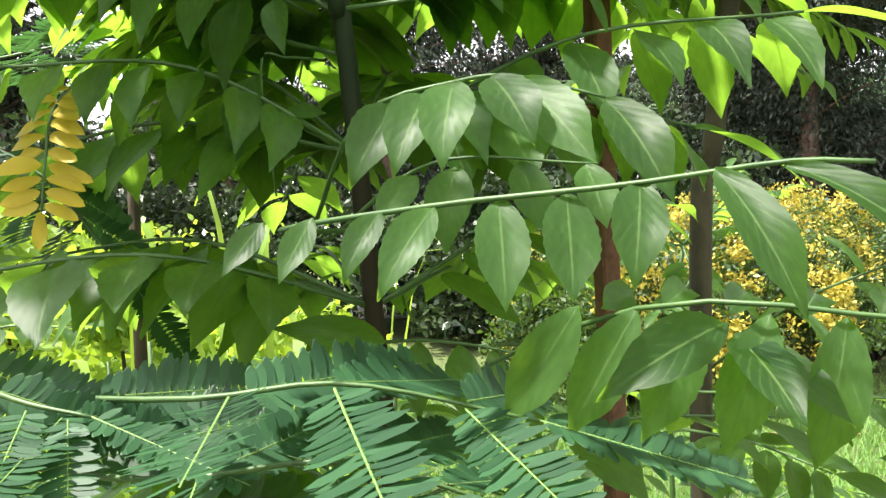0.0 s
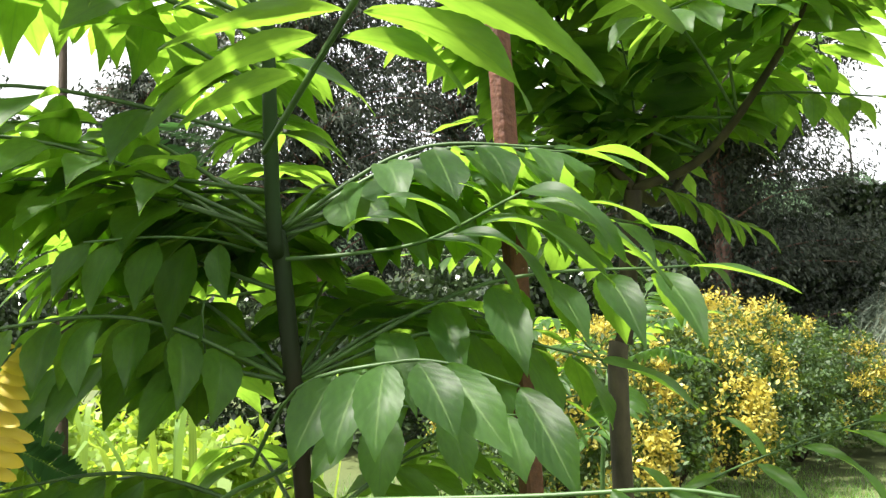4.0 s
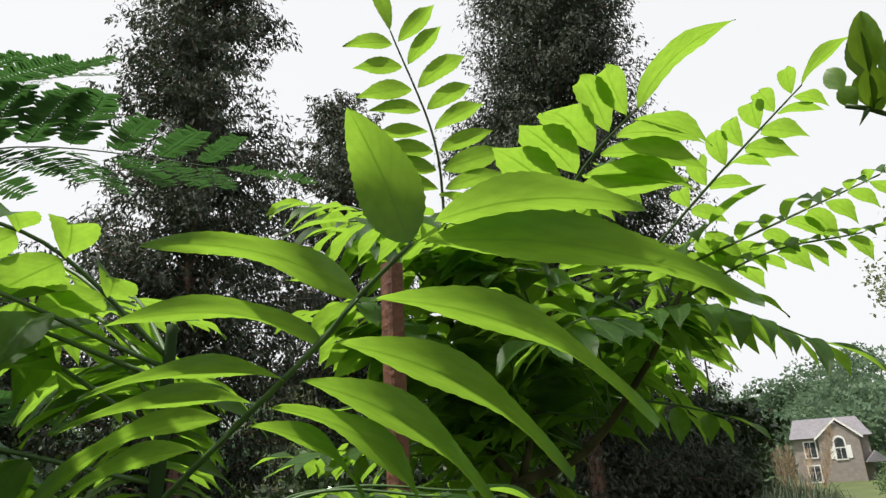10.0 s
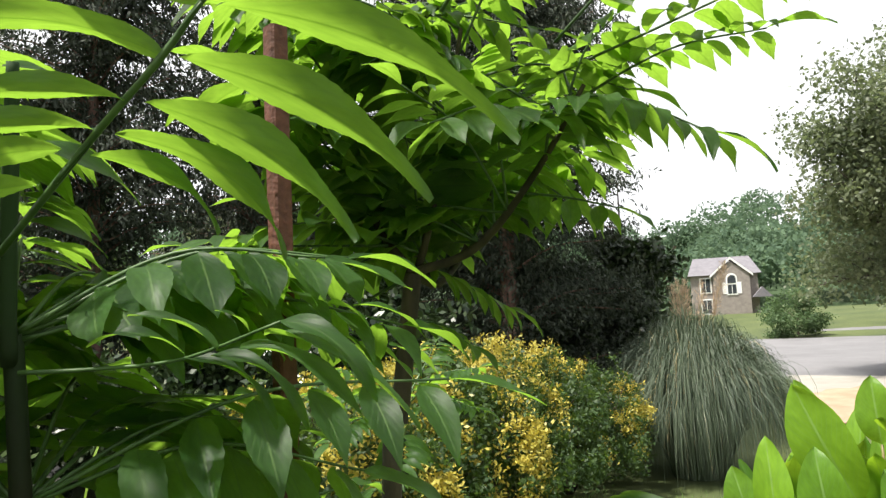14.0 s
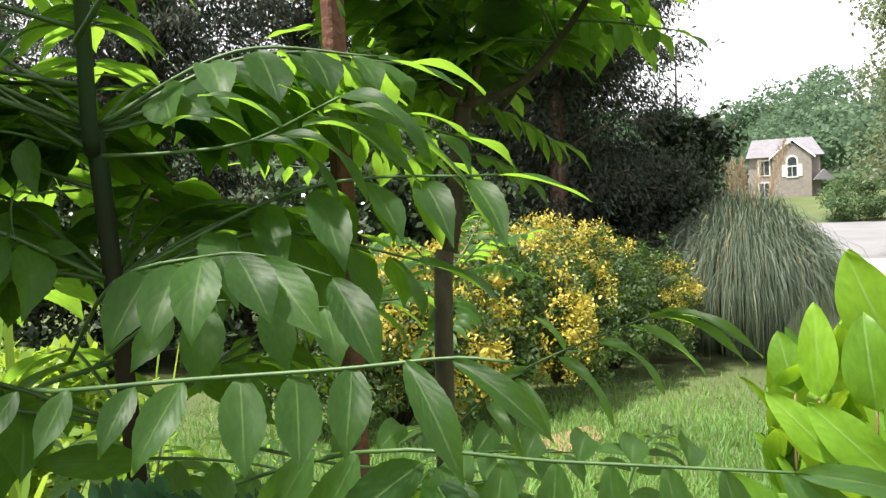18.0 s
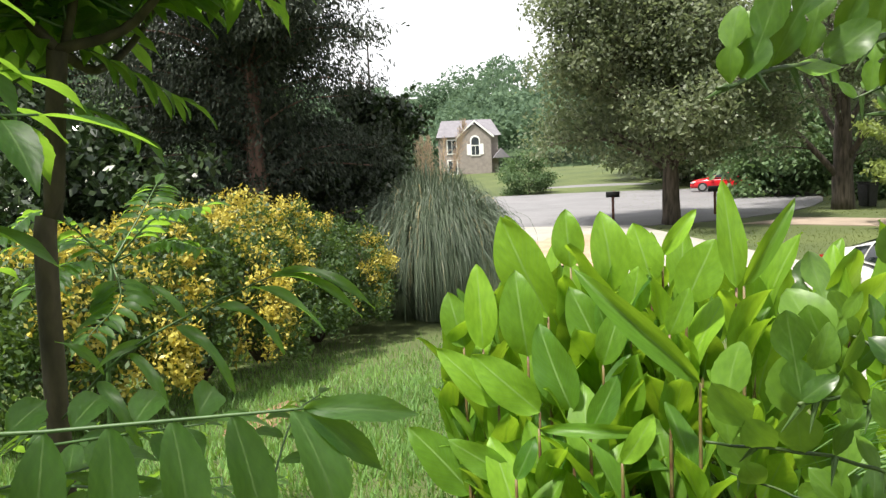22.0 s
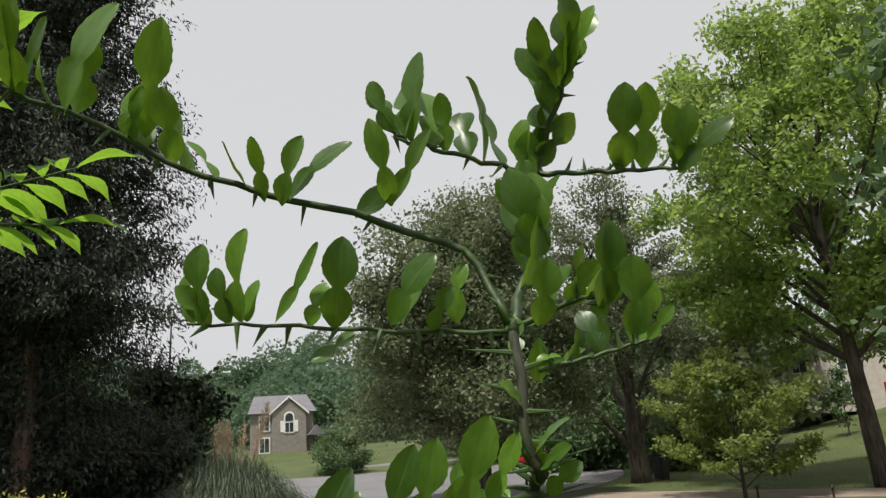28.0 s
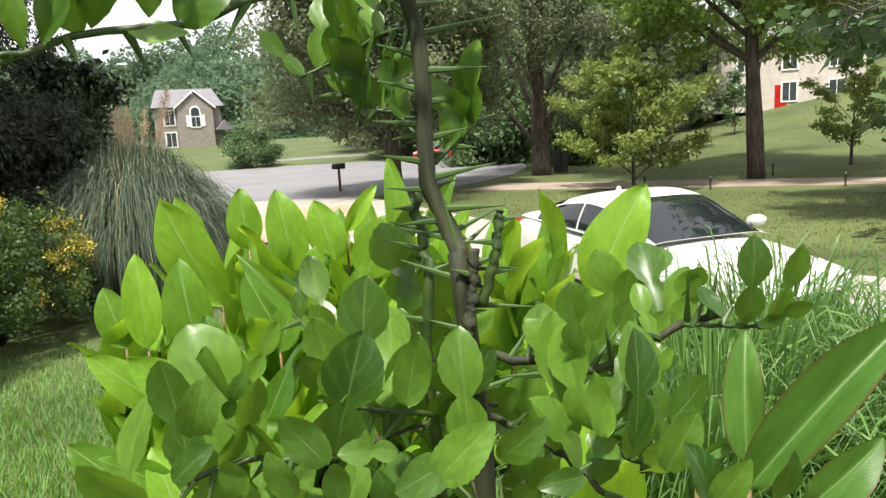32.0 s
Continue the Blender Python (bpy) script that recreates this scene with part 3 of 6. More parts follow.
    patch("windscreen", L * 0.1, L * 0.466, -0.66, 0.66, M_GLASS, body, 0.008)
    patch("rear_window", -L * 0.78, -L * 0.42, -0.6, 0.6, M_GLASS, body, 0.008)
    for s in (-1, 1):
        patch("side_window", -0.33, L * 0.1, s * 0.64, s * 0.965, M_GLASS, body, 0.01, slant=L * 0.24)
        patch("side_window", -L * 0.46, -0.38, s * 0.64, s * 0.965, M_GLASS, body, 0.01)
        patch("quarter_window", -L * 0.64, -L * 0.48, s * 0.7, s * 0.95, M_GLASS, body, 0.01, 6, 6)
        v, f = tube(bez([(s * 0.82, L * 0.31, 0.97), (s * 1.0, L * 0.30, 1.01)], 3), 0.02, 0.02, 6)
        part_mesh("mirror_arm", mesh_of("mirror_arm", v, f, M_TRIM), body)
        bm = bmesh.new()
        bmesh.ops.create_uvsphere(bm, u_segments=12, v_segments=8, radius=0.11, matrix=Matrix.Translation((s * 0.98, L * 0.30, 1.03)) @ Matrix.Diagonal((1.15, 0.85, 0.6, 1)))
        part("mirror", bm, paint, body)
        for y in (-L * 0.57, L * 0.60):
            wheel = part_mesh("wheel", mesh_of("wheel", *tube([Vector((s * (W - 0.21), y, 0.33)), Vector((s * (W + 0.005), y, 0.33))], 0.33, 0.33, 24), M_TYRE, smooth=False), car)
            part_mesh("rim", mesh_of("rim", *tube([Vector((s * (W - 0.02), y, 0.33)), Vector((s * (W + 0.02), y, 0.33))], 0.22, 0.19, 16), M_RIM, smooth=False), wheel)
        bm = bmesh.new()
        bmesh.ops.create_cube(bm, size=1, matrix=Matrix.Translation((s * W * 0.74, -L * 0.93, 0.84)) @ Matrix.Diagonal((0.36, 0.2, 0.13, 1)))
        bmesh.ops.bevel(bm, geom=bm.edges[:], offset=0.05, segments=2, affect="EDGES")
        part("tail_light", bm, M_LAMP, body)
        bm = bmesh.new()
        bmesh.ops.create_cube(bm, size=1, matrix=Matrix.Translation((s * W * 0.68, L * 0.88, 0.68)) @ pose(0, 0, 0, -18, 0, -s * 22) @ Matrix.Diagonal((0.42, 0.4, 0.12, 1)))
        bmesh.ops.bevel(bm, geom=bm.edges[:], offset=0.04, segments=2, affect="EDGES")
        part("headlight", bm, M_HEAD, body)
        for y in (0.1, -0.75):
            bm = bmesh.new()
            bmesh.ops.create_cube(bm, size=1, matrix=Matrix.Translation((s * (W + 0.005), y - 0.3, 0.80)) @ Matrix.Diagonal((0.035, 0.17, 0.03, 1)))
            part("door_handle", bm, paint, body)
    bm = bmesh.new()
    bmesh.ops.create_cube(bm, size=1, matrix=Matrix.Translation((0, L * 0.985, 0.45)) @ Matrix.Diagonal((1.1, 0.06, 0.22, 1)))
    part("grille", bm, M_TRIM, body)
    bm = bmesh.new()
    bmesh.ops.create_cone(bm, segments=8, radius1=0.05, radius2=0.02, depth=0.07, cap_ends=True, matrix=Matrix.Translation((0, -L * 0.3, skin(-L * 0.3, 0).z + 0.025)) @ Matrix.Diagonal((0.5, 1.6, 1, 1)))
    part("roof_aerial", bm, paint, body)
    for c in car.children:
        c.matrix_parent_inverse = Matrix.Identity(4)
    car.matrix_basis = pose(at[0], at[1], at[2], 0, 0, heading)
    return car


sedan("white_car", (9.3, 2.15, ground_z(9.3, 2.15) + 0.04), 138.5, M_WHITE, "white saloon car with dark tinted windows on the drive")
sedan("parked_car", (60.5, 39.5, ground_z(60.5, 39.5) + 0.04), 34, M_GREYP, "dark grey car parked in a far yard", 4.4, 1.75, 1.45)
sedan("parked_car", (52.0, 22.5, ground_z(52, 22.5) + 0.04), 40, M_TRIM, "black car parked under the trees", 4.9, 1.85, 1.4)
sedan("red_car", (47.9, 27.4, ground_z(47.9, 27.4) + 0.04), 29, M_RED, "small red car parked across the street", 4.3, 1.7, 1.4)


# ---- trees ----
def tree(name, at, height, spread, trunk_r, label, leaf, size, n_leaves, seed, bare=0.3, clumps=60, bark=None, lean=(0, 0), squash=0.6, density=0.12, rise=8):
    rng = random.Random(seed)
    x, y = at
    z = ground_z(x, y)
    t = thing(name, (x, y, z), label, "tree")
    base = Vector((x, y, z - 0.1))
    top = Vector((x + lean[0], y + lean[1], z + height * 0.9))
    mid = base.lerp(top, 0.5) + Vector((rng.uniform(-0.2, 0.2), rng.uniform(-0.2, 0.2), 0)) * height * 0.06
    line = bez([base, base.lerp(mid, 0.5), mid, top], 16)
    v, f = tube(line, trunk_r * 1.15, trunk_r * 0.15, 10, 0.06, rng)
    trunk = part_mesh("trunk", mesh_of("trunk", v, f, bark or M_BARK), t)
    limbs, cs = [], []
    nl = max(9, clumps // 6)
    for i in range(nl):
        u = (i + rng.random()) / nl
        a = i * 2.4 + rng.uniform(-0.5, 0.5)
        p = line[min(16, int((bare + (0.95 - bare) * u * 0.92) / 0.9 * 0.9 * 16))]
        e = radians(rise + 50 * u + rng.uniform(-14, 14))
        ln = spread * math.sqrt(max(0.1, 1 - ((u - 0.38) / 0.66) ** 2)) * rng.uniform(0.72, 1.18)
        way = Vector((math.cos(a) * math.cos(e), math.sin(a) * math.cos(e), math.sin(e)))
        tip = p + way * ln * (1 + 0.35 * u)
        bend = Vector((rng.uniform(-0.1, 0.1), rng.uniform(-0.1, 0.1), rng.uniform(0.02, 0.16))) * ln
        lb = bez([p, p.lerp(tip, 0.5) + bend, tip], 8)
        limbs.append((lb, trunk_r * (0.42 - 0.25 * u), 0.01, 5))
        for k in range(7):
            v = 0.3 + 0.7 * (k + rng.random()) / 7
            q = lb[min(8, int(v * 8))]
            b = a + (1 if k % 2 else -1) * rng.uniform(0.5, 1.2)
            far = ln * rng.uniform(0.18, 0.42) * (1.25 - 0.6 * v)
            w2 = Vector((math.cos(b), math.sin(b), rng.uniform(-0.25, 0.5) + 0.3 * u)) * far
            limbs.append((bez([q, q + w2 * 0.5 + Vector((0, 0, 0.06 * far)), q + w2], 4), trunk_r * 0.1 + 0.004, 0.005, 4))
            cs += [q + w2 * f for f in (0.45, 0.75, 1.0)]
        cs.append(tip)
    part_mesh("branchwork", joined_tubes("branchwork", limbs, bark or M_BARK), trunk)
    g = np.random.default_rng(seed)
    C = np.array([tuple(c) for c in cs])
    share = g.uniform(0.25, 1.0, len(cs))
    C = C[g.choice(len(cs), n_leaves, p=share / share.sum())]
    pts = C + np.clip(g.normal(size=(n_leaves, 3)), -1.9, 1.9) * [spread * density, spread * density, spread * density * squash]
    pts[:, 2] = np.maximum(pts[:, 2], z + 0.05)
    cr = part_mesh("crown", leaf_cloud("crown", pts, size, leaf, seed, 0.55, 0.25), t)
    tagged(cr, kind="stuff")
    return t


def cedar(name, at, height, spread, seed, label, n=150000, trunk_r=0.2, low=1.3, leaf=None, size=0.13):
    rng = random.Random(seed)
    g = np.random.default_rng(seed)
    x, y = at
    z = ground_z(x, y)
    t = thing(name, (x, y, z), label, "tree")
    line = bez([(x, y, z - 0.1), (x + 0.05, y, z + height * 0.4), (x, y + 0.1, z + height)], 16)
    v, f = tube(line, trunk_r, 0.03, 10, 0.12, rng)
    trunk = part_mesh("trunk", mesh_of("trunk", v, f, M_REDBARK), t)
    limbs, P, D = [], [], []
    nb = 330
    for i in range(nb):
        u = (i + rng.random()) / nb
        hz = low + (height - low) * u ** 1.2
        r = spread * (1 - u) ** 0.36 * rng.uniform(0.7, 1.06) * (0.97 + 0.03 * min(1, u * 6))
        a = rng.uniform(0, 2 * math.pi)
        if hz < 5.0 and math.cos(a) * x + math.sin(a) * y < -0.3 * math.hypot(x, y):
            continue
        tip = Vector((x + r * math.cos(a), y + r * math.sin(a), z + hz + rng.uniform(-0.3, 0.5) * (1 - u)))
        b = Vector((x, y, z + hz - 0.25 * r))
        ln = bez([b, b.lerp(tip, 0.5) + Vector((0, 0, 0.12 * r)), tip], 6)
        limbs.append((ln, 0.03, 0.008, 4))
        k = max(30, int(n * (0.15 + r / spread) / nb))
        m = max(4, k // 12)
        uu = g.uniform(0.05, 1.05, m)[:, None]
        q = np.array(b)[None] * (1 - uu) + np.array(tip)[None] * uu
        q[:, 2] += 0.12 * r * 4 * (uu * (1 - uu))[:, 0]
        q += g.normal(size=(m, 3)) * [0.26, 0.26, 0.2] * (0.5 + 0.6 * r / spread)
        q = q[g.integers(0, m, k)] + np.clip(g.normal(size=(k, 3)), -1.8, 1.8) * [0.09, 0.09, 0.06] * (0.7 + 0.5 * r / spread)
        P.append(q)
        D.append(np.tile([math.cos(a) * 0.22, math.sin(a) * 0.22, -0.3], (k, 1)))
    part_mesh("branchwork", joined_tubes("branchwork", limbs, M_REDBARK), trunk)
    cr = part_mesh("crown", leaf_cloud("crown", np.concatenate(P), size, leaf or M_CEDAR, seed, 0.3, 0.2, np.concatenate(D)), t)
    tagged(cr, kind="stuff")
    return t


cedar("cedar_tree", (5.74, 12.16), 17.5, 2.75, 5, "dark red cedar tree with fine drooping sprays", 560000, size=0.1)
cedar("cedar_tree", (-1.6, 16.5), 18.5, 3.3, 6, "tall dark cedar tree behind the garden", 170000, size=0.15)
cedar("cedar_tree", (2.4, 20.5), 15.0, 3.4, 7, "dark cedar tree in the row behind the garden", 90000, size=0.17)
cedar("cedar_tree", (-5.6, 17.5), 8.5, 2.9, 8, "broad dark cedar tree at the end of the row", 70000, size=0.17)
cedar("cedar_tree", (-9.8, 15.5), 10.0, 3.2, 9, "broad dark cedar tree at the end of the row", 70000, size=0.17)
tree("oak_tree", (25.1, 16.5), 13.0, 5.5, 0.32, "grey-green oak with a dense round crown by the turning circle", M_OAK, 0.19, 95000, 11, 0.25, 280, density=0.085, squash=0.9, rise=20)
tree("oak_tree", (33.5, 13.5), 15.5, 6.4, 0.42, "tall thin-leaved tree with dark bare limbs", M_OAK, 0.17, 36000, 12, 0.12, 110, density=0.06, squash=0.6, rise=34)
tree("maple_tree", (30.5, 3.45), 21.0, 7.4, 0.3, "tall light green maple on the far lawn", M_MAPLE, 0.24, 72000, 13, 0.3, 230, density=0.055, squash=0.7, lean=(0.5, 0.8), rise=18)
tree("small_tree", (26.6, 7.1), 5.0, 2.7, 0.07, "small round light green tree by the lane", M_ORCHARD, 0.17, 15000, 14, 0.16, 110, density=0.06, rise=20)
tree("small_tree", (36.4, 0.4), 4.6, 2.1, 0.07, "small green tree on the far lawn", M_ORCHARD, 0.16, 6000, 15, 0.25, 70, density=0.06, rise=18)
tree("small_tree", (53.0, 7.5), 5.2, 1.6, 0.05, "slender thin-leaved tree before the pale house", M_FOREST, 0.2, 1500, 17, 0.1, 60, density=0.09, rise=45)
tree("street_shrub", (44.5, 43.0), 3.0, 2.4, 0.1, "dense green shrub beyond the turning circle", M_FOREST, 0.18, 9000, 16, 0.0, 70, density=0.16)
for k, (x, y, h) in enumerate([(60, 42, 15), (66, 30, 16), (58, 22, 15), (62, 14, 17), (62, -14, 16), (60, -22, 15), (52, 34, 14), (-18, 52, 15), (-8, 56, 16), (4, 58, 15), (16, 56, 15), (-28, 48, 14), (46, -30, 15), (24, 52, 13), (50, 17, 14), (46, 12, 13), (50, -10, 15), (46, 22, 12), (70, 20, 18), (44, -20, 14), (-14, 40, 12), (-26, 36, 13), (8, 50, 14), (56, 30, 15), (80, -4, 20), (80, 10, 21), (78, 2, 20)]):
    tree("woodland_tree", (x, y), h, 4.8, 0.3, "tall green tree at the edge of the woods", M_FOREST if k % 3 else M_OAK, 0.58, 5200, 40 + k, 0.1, 90, density=0.11)
# out of view: added so the white car's windows mirror dark crowns
for k, (x, y, h) in enumerate([(-3, -13, 13), (-12, -9, 14), (19.5, -3, 19), (-16, 2, 13), (26, -8, 20)]):
    tree("garden_tree", (x, y), h, 4.6, 0.28, "tall leafy tree out of view, added for reflections in the car windows", M_FOREST, 0.4, 9000, 120 + k, 0.12, 90, density=0.11)
for k, (x, y, h, w) in enumerate([(44, 17, 4.5, 3.4), (41, 13.2, 3.6, 2.8), (53, 26, 5, 4), (58, 36, 5, 4), (42, 20.5, 3.5, 2.6)]):
    tree("woodland_shrub", (x, y), h, w, 0.08, "dark green undergrowth at the edge of the woods", M_FOREST, 0.32, 5500, 90 + k, 0.0, 70, density=0.2)
for k, (x, y, h, w) in enumerate([(2.6, 12.2, 3.6, 2.0), (9.2, 13.5, 6.2, 1.4), (8.0, 13.6, 4.4, 1.7), (0.2, 13.5, 3.0, 1.8), (-3.5, 14.5, 3.4, 2.2), (3.2, 15.5, 5.0, 2.4), (-7.0, 13.0, 4.0, 2.4)]):
    tree("magnolia_shrub", (x, y), h, w, 0.09, "dark glossy broad-leaved evergreen shrub", M_DARK, 0.155, 16000, 70 + k, 0.02, 110, density=0.14)


def forest_hill():
    g = np.random.default_rng(3)
    t = thing("forest_hill", (130, 150, 0), "far wooded hill, distance haze put into its leaf colour", "hill", kind="stuff")
    pts = []
    for i in range(800):
        a = radians(g.uniform(-20, 115))
        r = g.uniform(130, 230)
        h = 8 + 26 * ((r - 130) / 100) + 5 * math.sin(a * 7) + 4 * math.sin(a * 17 + 1)
        c = np.array([r * math.sin(a), r * math.cos(a), h * g.uniform(0.75, 1)])
        q = g.normal(size=(230, 3))
        q /= np.linalg.norm(q, axis=1)[:, None]
        pts.append(c + q * g.uniform(0.75, 1.05, (230, 1)) * [4.2, 4.2, 3.6] * g.uniform(0.7, 1.25))
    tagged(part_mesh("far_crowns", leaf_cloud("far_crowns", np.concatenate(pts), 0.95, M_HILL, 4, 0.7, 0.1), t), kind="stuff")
    verts, faces = [], []
    for i in range(61):
        a = radians(-25 + 145 * i / 60)
        for r, zz in ((110, -4), (150, 4), (240, 24), (420, 28)):
            verts.append((r * math.sin(a), r * math.cos(a), zz))
    for i in range(60):
        for j in range(3):
            o = i * 4 + j
            faces.append((o, o + 4, o + 5, o + 1))
    part_mesh("slope", mesh_of("slope", verts, faces, M_WOODS), t)


forest_hill()

# ---- houses ----
M_BRICK = surface("house_wall", (0.2, 0.175, 0.16), (0.3, 0.265, 0.24), 3, 0.9, bump=0.2, fine=25)
M_ROOF = surface("shingle_roof", (0.12, 0.115, 0.13), (0.2, 0.19, 0.21), 2, 0.9, bump=0.3, fine=18)
M_HWHITE = surface("white_trim", (0.72, 0.72, 0.7), (0.82, 0.82, 0.8), 2, 0.6, bump=0.0)
M_PANE = surface("house_glass", (0.03, 0.035, 0.04), (0.07, 0.08, 0.09), 2, 0.1, bump=0.0)
M_SIDING = surface("pale_siding", (0.46, 0.41, 0.37), (0.58, 0.52, 0.47), 2, 0.8, bump=0.1)


def box_bm(bm, lo, hi):
    c = [(a + b) / 2 for a, b in zip(lo, hi)]
    bmesh.ops.create_cube(bm, size=1, matrix=Matrix.Translation(c) @ Matrix.Diagonal((*[b - a for a, b in zip(lo, hi)], 1)))


def house(name, at, turn, wide, deep, high, wall, label, gable=True):
    h = thing(name, (0, 0, 0), label, "house")

    def bx(nm, lo, hi, mat, par=h):
        bm = bmesh.new()
        box_bm(bm, lo, hi)
        return part(nm, bm, mat, par)
    body = bx("wall", (-wide / 2, 0, 0), (wide / 2, deep, high), wall)

    def roof(nm, x0, x1, y0, y1, z, rise, along_x, par):
        if along_x:
            ym = (y0 + y1) / 2
            vv = [(x0, y0, z), (x1, y0, z), (x1, y1, z), (x0, y1, z), (x0 + 0.8, ym, z + rise), (x1 - 0.8, ym, z + rise)]
            ff = [(0, 1, 5, 4), (2, 3, 4, 5), (1, 2, 5), (3, 0, 4), (3, 2, 1, 0)]
        else:
            xm = (x0 + x1) / 2
            vv = [(x0, y0, z), (x1, y0, z), (x1, y1, z), (x0, y1, z), (xm, y0, z + rise), (xm, y1, z + rise)]
            ff = [(0, 4, 5, 3), (1, 2, 5, 4), (0, 1, 4), (2, 3, 5), (3, 2, 1, 0)]
        return part_mesh(nm, mesh_of(nm, vv, ff, M_ROOF, smooth=False), par)
    roof("roof", -wide / 2 - 0.4, wide / 2 + 0.4, -0.4, deep + 0.4, high, 2.2, True, h)
    wins = []
    if gable:
        gx = wide * 0.1
        bx("gable_wall", (gx - 1.9, -0.8, 0), (gx + 1.9, 0.0, high), wall)
        vv = [(gx - 1.9, -0.8, high), (gx + 1.9, -0.8, high), (gx, -0.8, high + 1.4), (gx - 1.9, 0.2, high), (gx + 1.9, 0.2, high), (gx, 0.2, high + 1.4)]
        part_mesh("gable", mesh_of("gable", vv, [(0, 1, 2), (5, 4, 3), (0, 2, 5, 3), (2, 1, 4, 5)], wall, smooth=False), h)
        for s in (-1, 1):
            a = Vector((gx + s * 2.25, -0.95, high - 0.2))
            b = Vector((gx, -0.95, high + 1.75))
            v2 = [a, b, b + Vector((0, 3.5, 0)), a + Vector((0, 3.5, 0))]
            v2 += [p + Vector((0, 0, 0.16)) for p in v2]
            part_mesh("gable_roof", mesh_of("gable_roof", v2, [(0, 1, 2, 3), (7, 6, 5, 4), (0, 4, 5, 1), (1, 5, 6, 2), (2, 6, 7, 3), (3, 7, 4, 0)], M_ROOF, smooth=False), h)
            v3 = [a + Vector((0, -0.04, -0.12)), b + Vector((0, -0.04, -0.12)), b + Vector((0, -0.04, 0.14)), a + Vector((0, -0.04, 0.14))]
            v3 += [p + Vector((0, 0.08, 0)) for p in v3]
            part_mesh("bargeboard", mesh_of("bargeboard", v3, [(0, 1, 2, 3), (7, 6, 5, 4), (0, 4, 5, 1), (1, 5, 6, 2), (2, 6, 7, 3), (3, 7, 4, 0)], M_HWHITE, smooth=False), h)
        wins.append((gx, -0.8, high - 2.2, 0.9, 1.7, True))
        wins.append((gx - wide * 0.39, 0, high - 1.9, 1.0, 1.5, False))
        wins.append((gx - wide * 0.39, 0, 0.9, 1.0, 1.5, False))
        roof("porch_roof", gx + 2.0, gx + 4.0, -1.8, 0.0, high - 2.7, 1.1, False, h)
    else:
        for k in range(4):
            wins.append((-wide * 0.36 + k * wide * 0.24, 0, high - 1.9, 1.0, 1.4, False))
            wins.append((-wide * 0.36 + k * wide * 0.24, 0, 0.8, 1.0, 1.4, False))
        bx("door", (0.6, -0.05, 0), (1.5, 0.02, 2.05), M_LAMP)
    for x, y, z, w, hh, arched in wins:
        fr = bx("window", (x - w / 2 - 0.14, y - 0.08, z - 0.14), (x + w / 2 + 0.14, y + 0.02, z + hh + (0.0 if arched else 0.14)), M_HWHITE)
        bx("pane", (x - w / 2, y - 0.10, z), (x - 0.03, y - 0.06, z + hh * (0.6 if arched else 1)), M_PANE, fr)
        bx("pane", (x + 0.03, y - 0.10, z), (x + w / 2, y - 0.06, z + hh * (0.6 if arched else 1)), M_PANE, fr)
        if arched:
            ring_v = [(x + (w / 2 + 0.14) * math.cos(a), y - 0.08, z + hh + (w / 2 + 0.14) * math.sin(a)) for a in [math.pi * i / 12 for i in range(13)]]
            vv = ring_v + [(p[0], y + 0.02, p[2]) for p in ring_v]
            part_mesh("arch_frame", mesh_of("arch_frame", vv, [tuple(range(12, -1, -1)), tuple(range(13, 26))] + [(i, i + 1, i + 14, i + 13) for i in range(12)], M_HWHITE, smooth=False), fr)
            inn = [(x + w / 2 * math.cos(a), y - 0.1, z + hh * 0.68 + (w / 2) * math.sin(a) + (hh * 0.28 if 0 < a < math.pi else 0)) for a in [math.pi * i / 12 for i in range(13)]]
            part_mesh("arch_pane", mesh_of("arch_pane", inn, [tuple(range(12, -1, -1))], M_PANE, smooth=False), fr)
            for s in (-1, 1):
                bx("shutter", (x + s * (w / 2 + 0.34) - 0.2, y - 0.06, z), (x + s * (w / 2 + 0.34) + 0.2, y + 0.02, z + hh * 0.75), M_HWHITE, h)
    for c in h.children:
        c.matrix_parent_inverse = Matrix.Identity(4)
    h.matrix_basis = pose(at[0], at[1], at[2], 0, 0, turn)
    return h


house("house", (58.1, 65.85, -0.2), -38, 7.0, 8.0, 5.2, M_BRICK, "two-storey tan brick house with a grey hipped roof")
house("house", (66.0, 7.0, ground_z(66, 7)), -84, 14.0, 8.0, 5.2, M_SIDING, "pale house with a red door on the rise", False)


# ---- mailboxes ----
def mailbox(at, z):
    t = thing("mailbox", (0, 0, 0), "dark metal mailbox on a wooden post by the street", "mailbox", "mailboxes by the street")
    bm = bmesh.new()
    box_bm(bm, (-0.05, -0.05, 0), (0.05, 0.05, 1.05))
    part("post", bm, M_STAKE, t)
    v, f = tube([Vector((0, -0.28, 1.15)), Vector((0, 0.28, 1.15))], 0.13, 0.13, 12)
    box = part_mesh("box", mesh_of("box", v, f, M_TRIM), t)
    bm = bmesh.new()
    box_bm(bm, (0.135, -0.05, 1.12), (0.15, -0.02, 1.3))
    part("flag", bm, M_RED, box)
    for c in t.children:
        c.matrix_parent_inverse = Matrix.Identity(4)
    t.matrix_basis = pose(at[0], at[1], z, 0, 0, 30)
    return t


mb = mailbox((25.6, 19.7), -1.15)
copy_thing(mb, pose(29.5, 17.2, -1.15, 0, 0, 40))


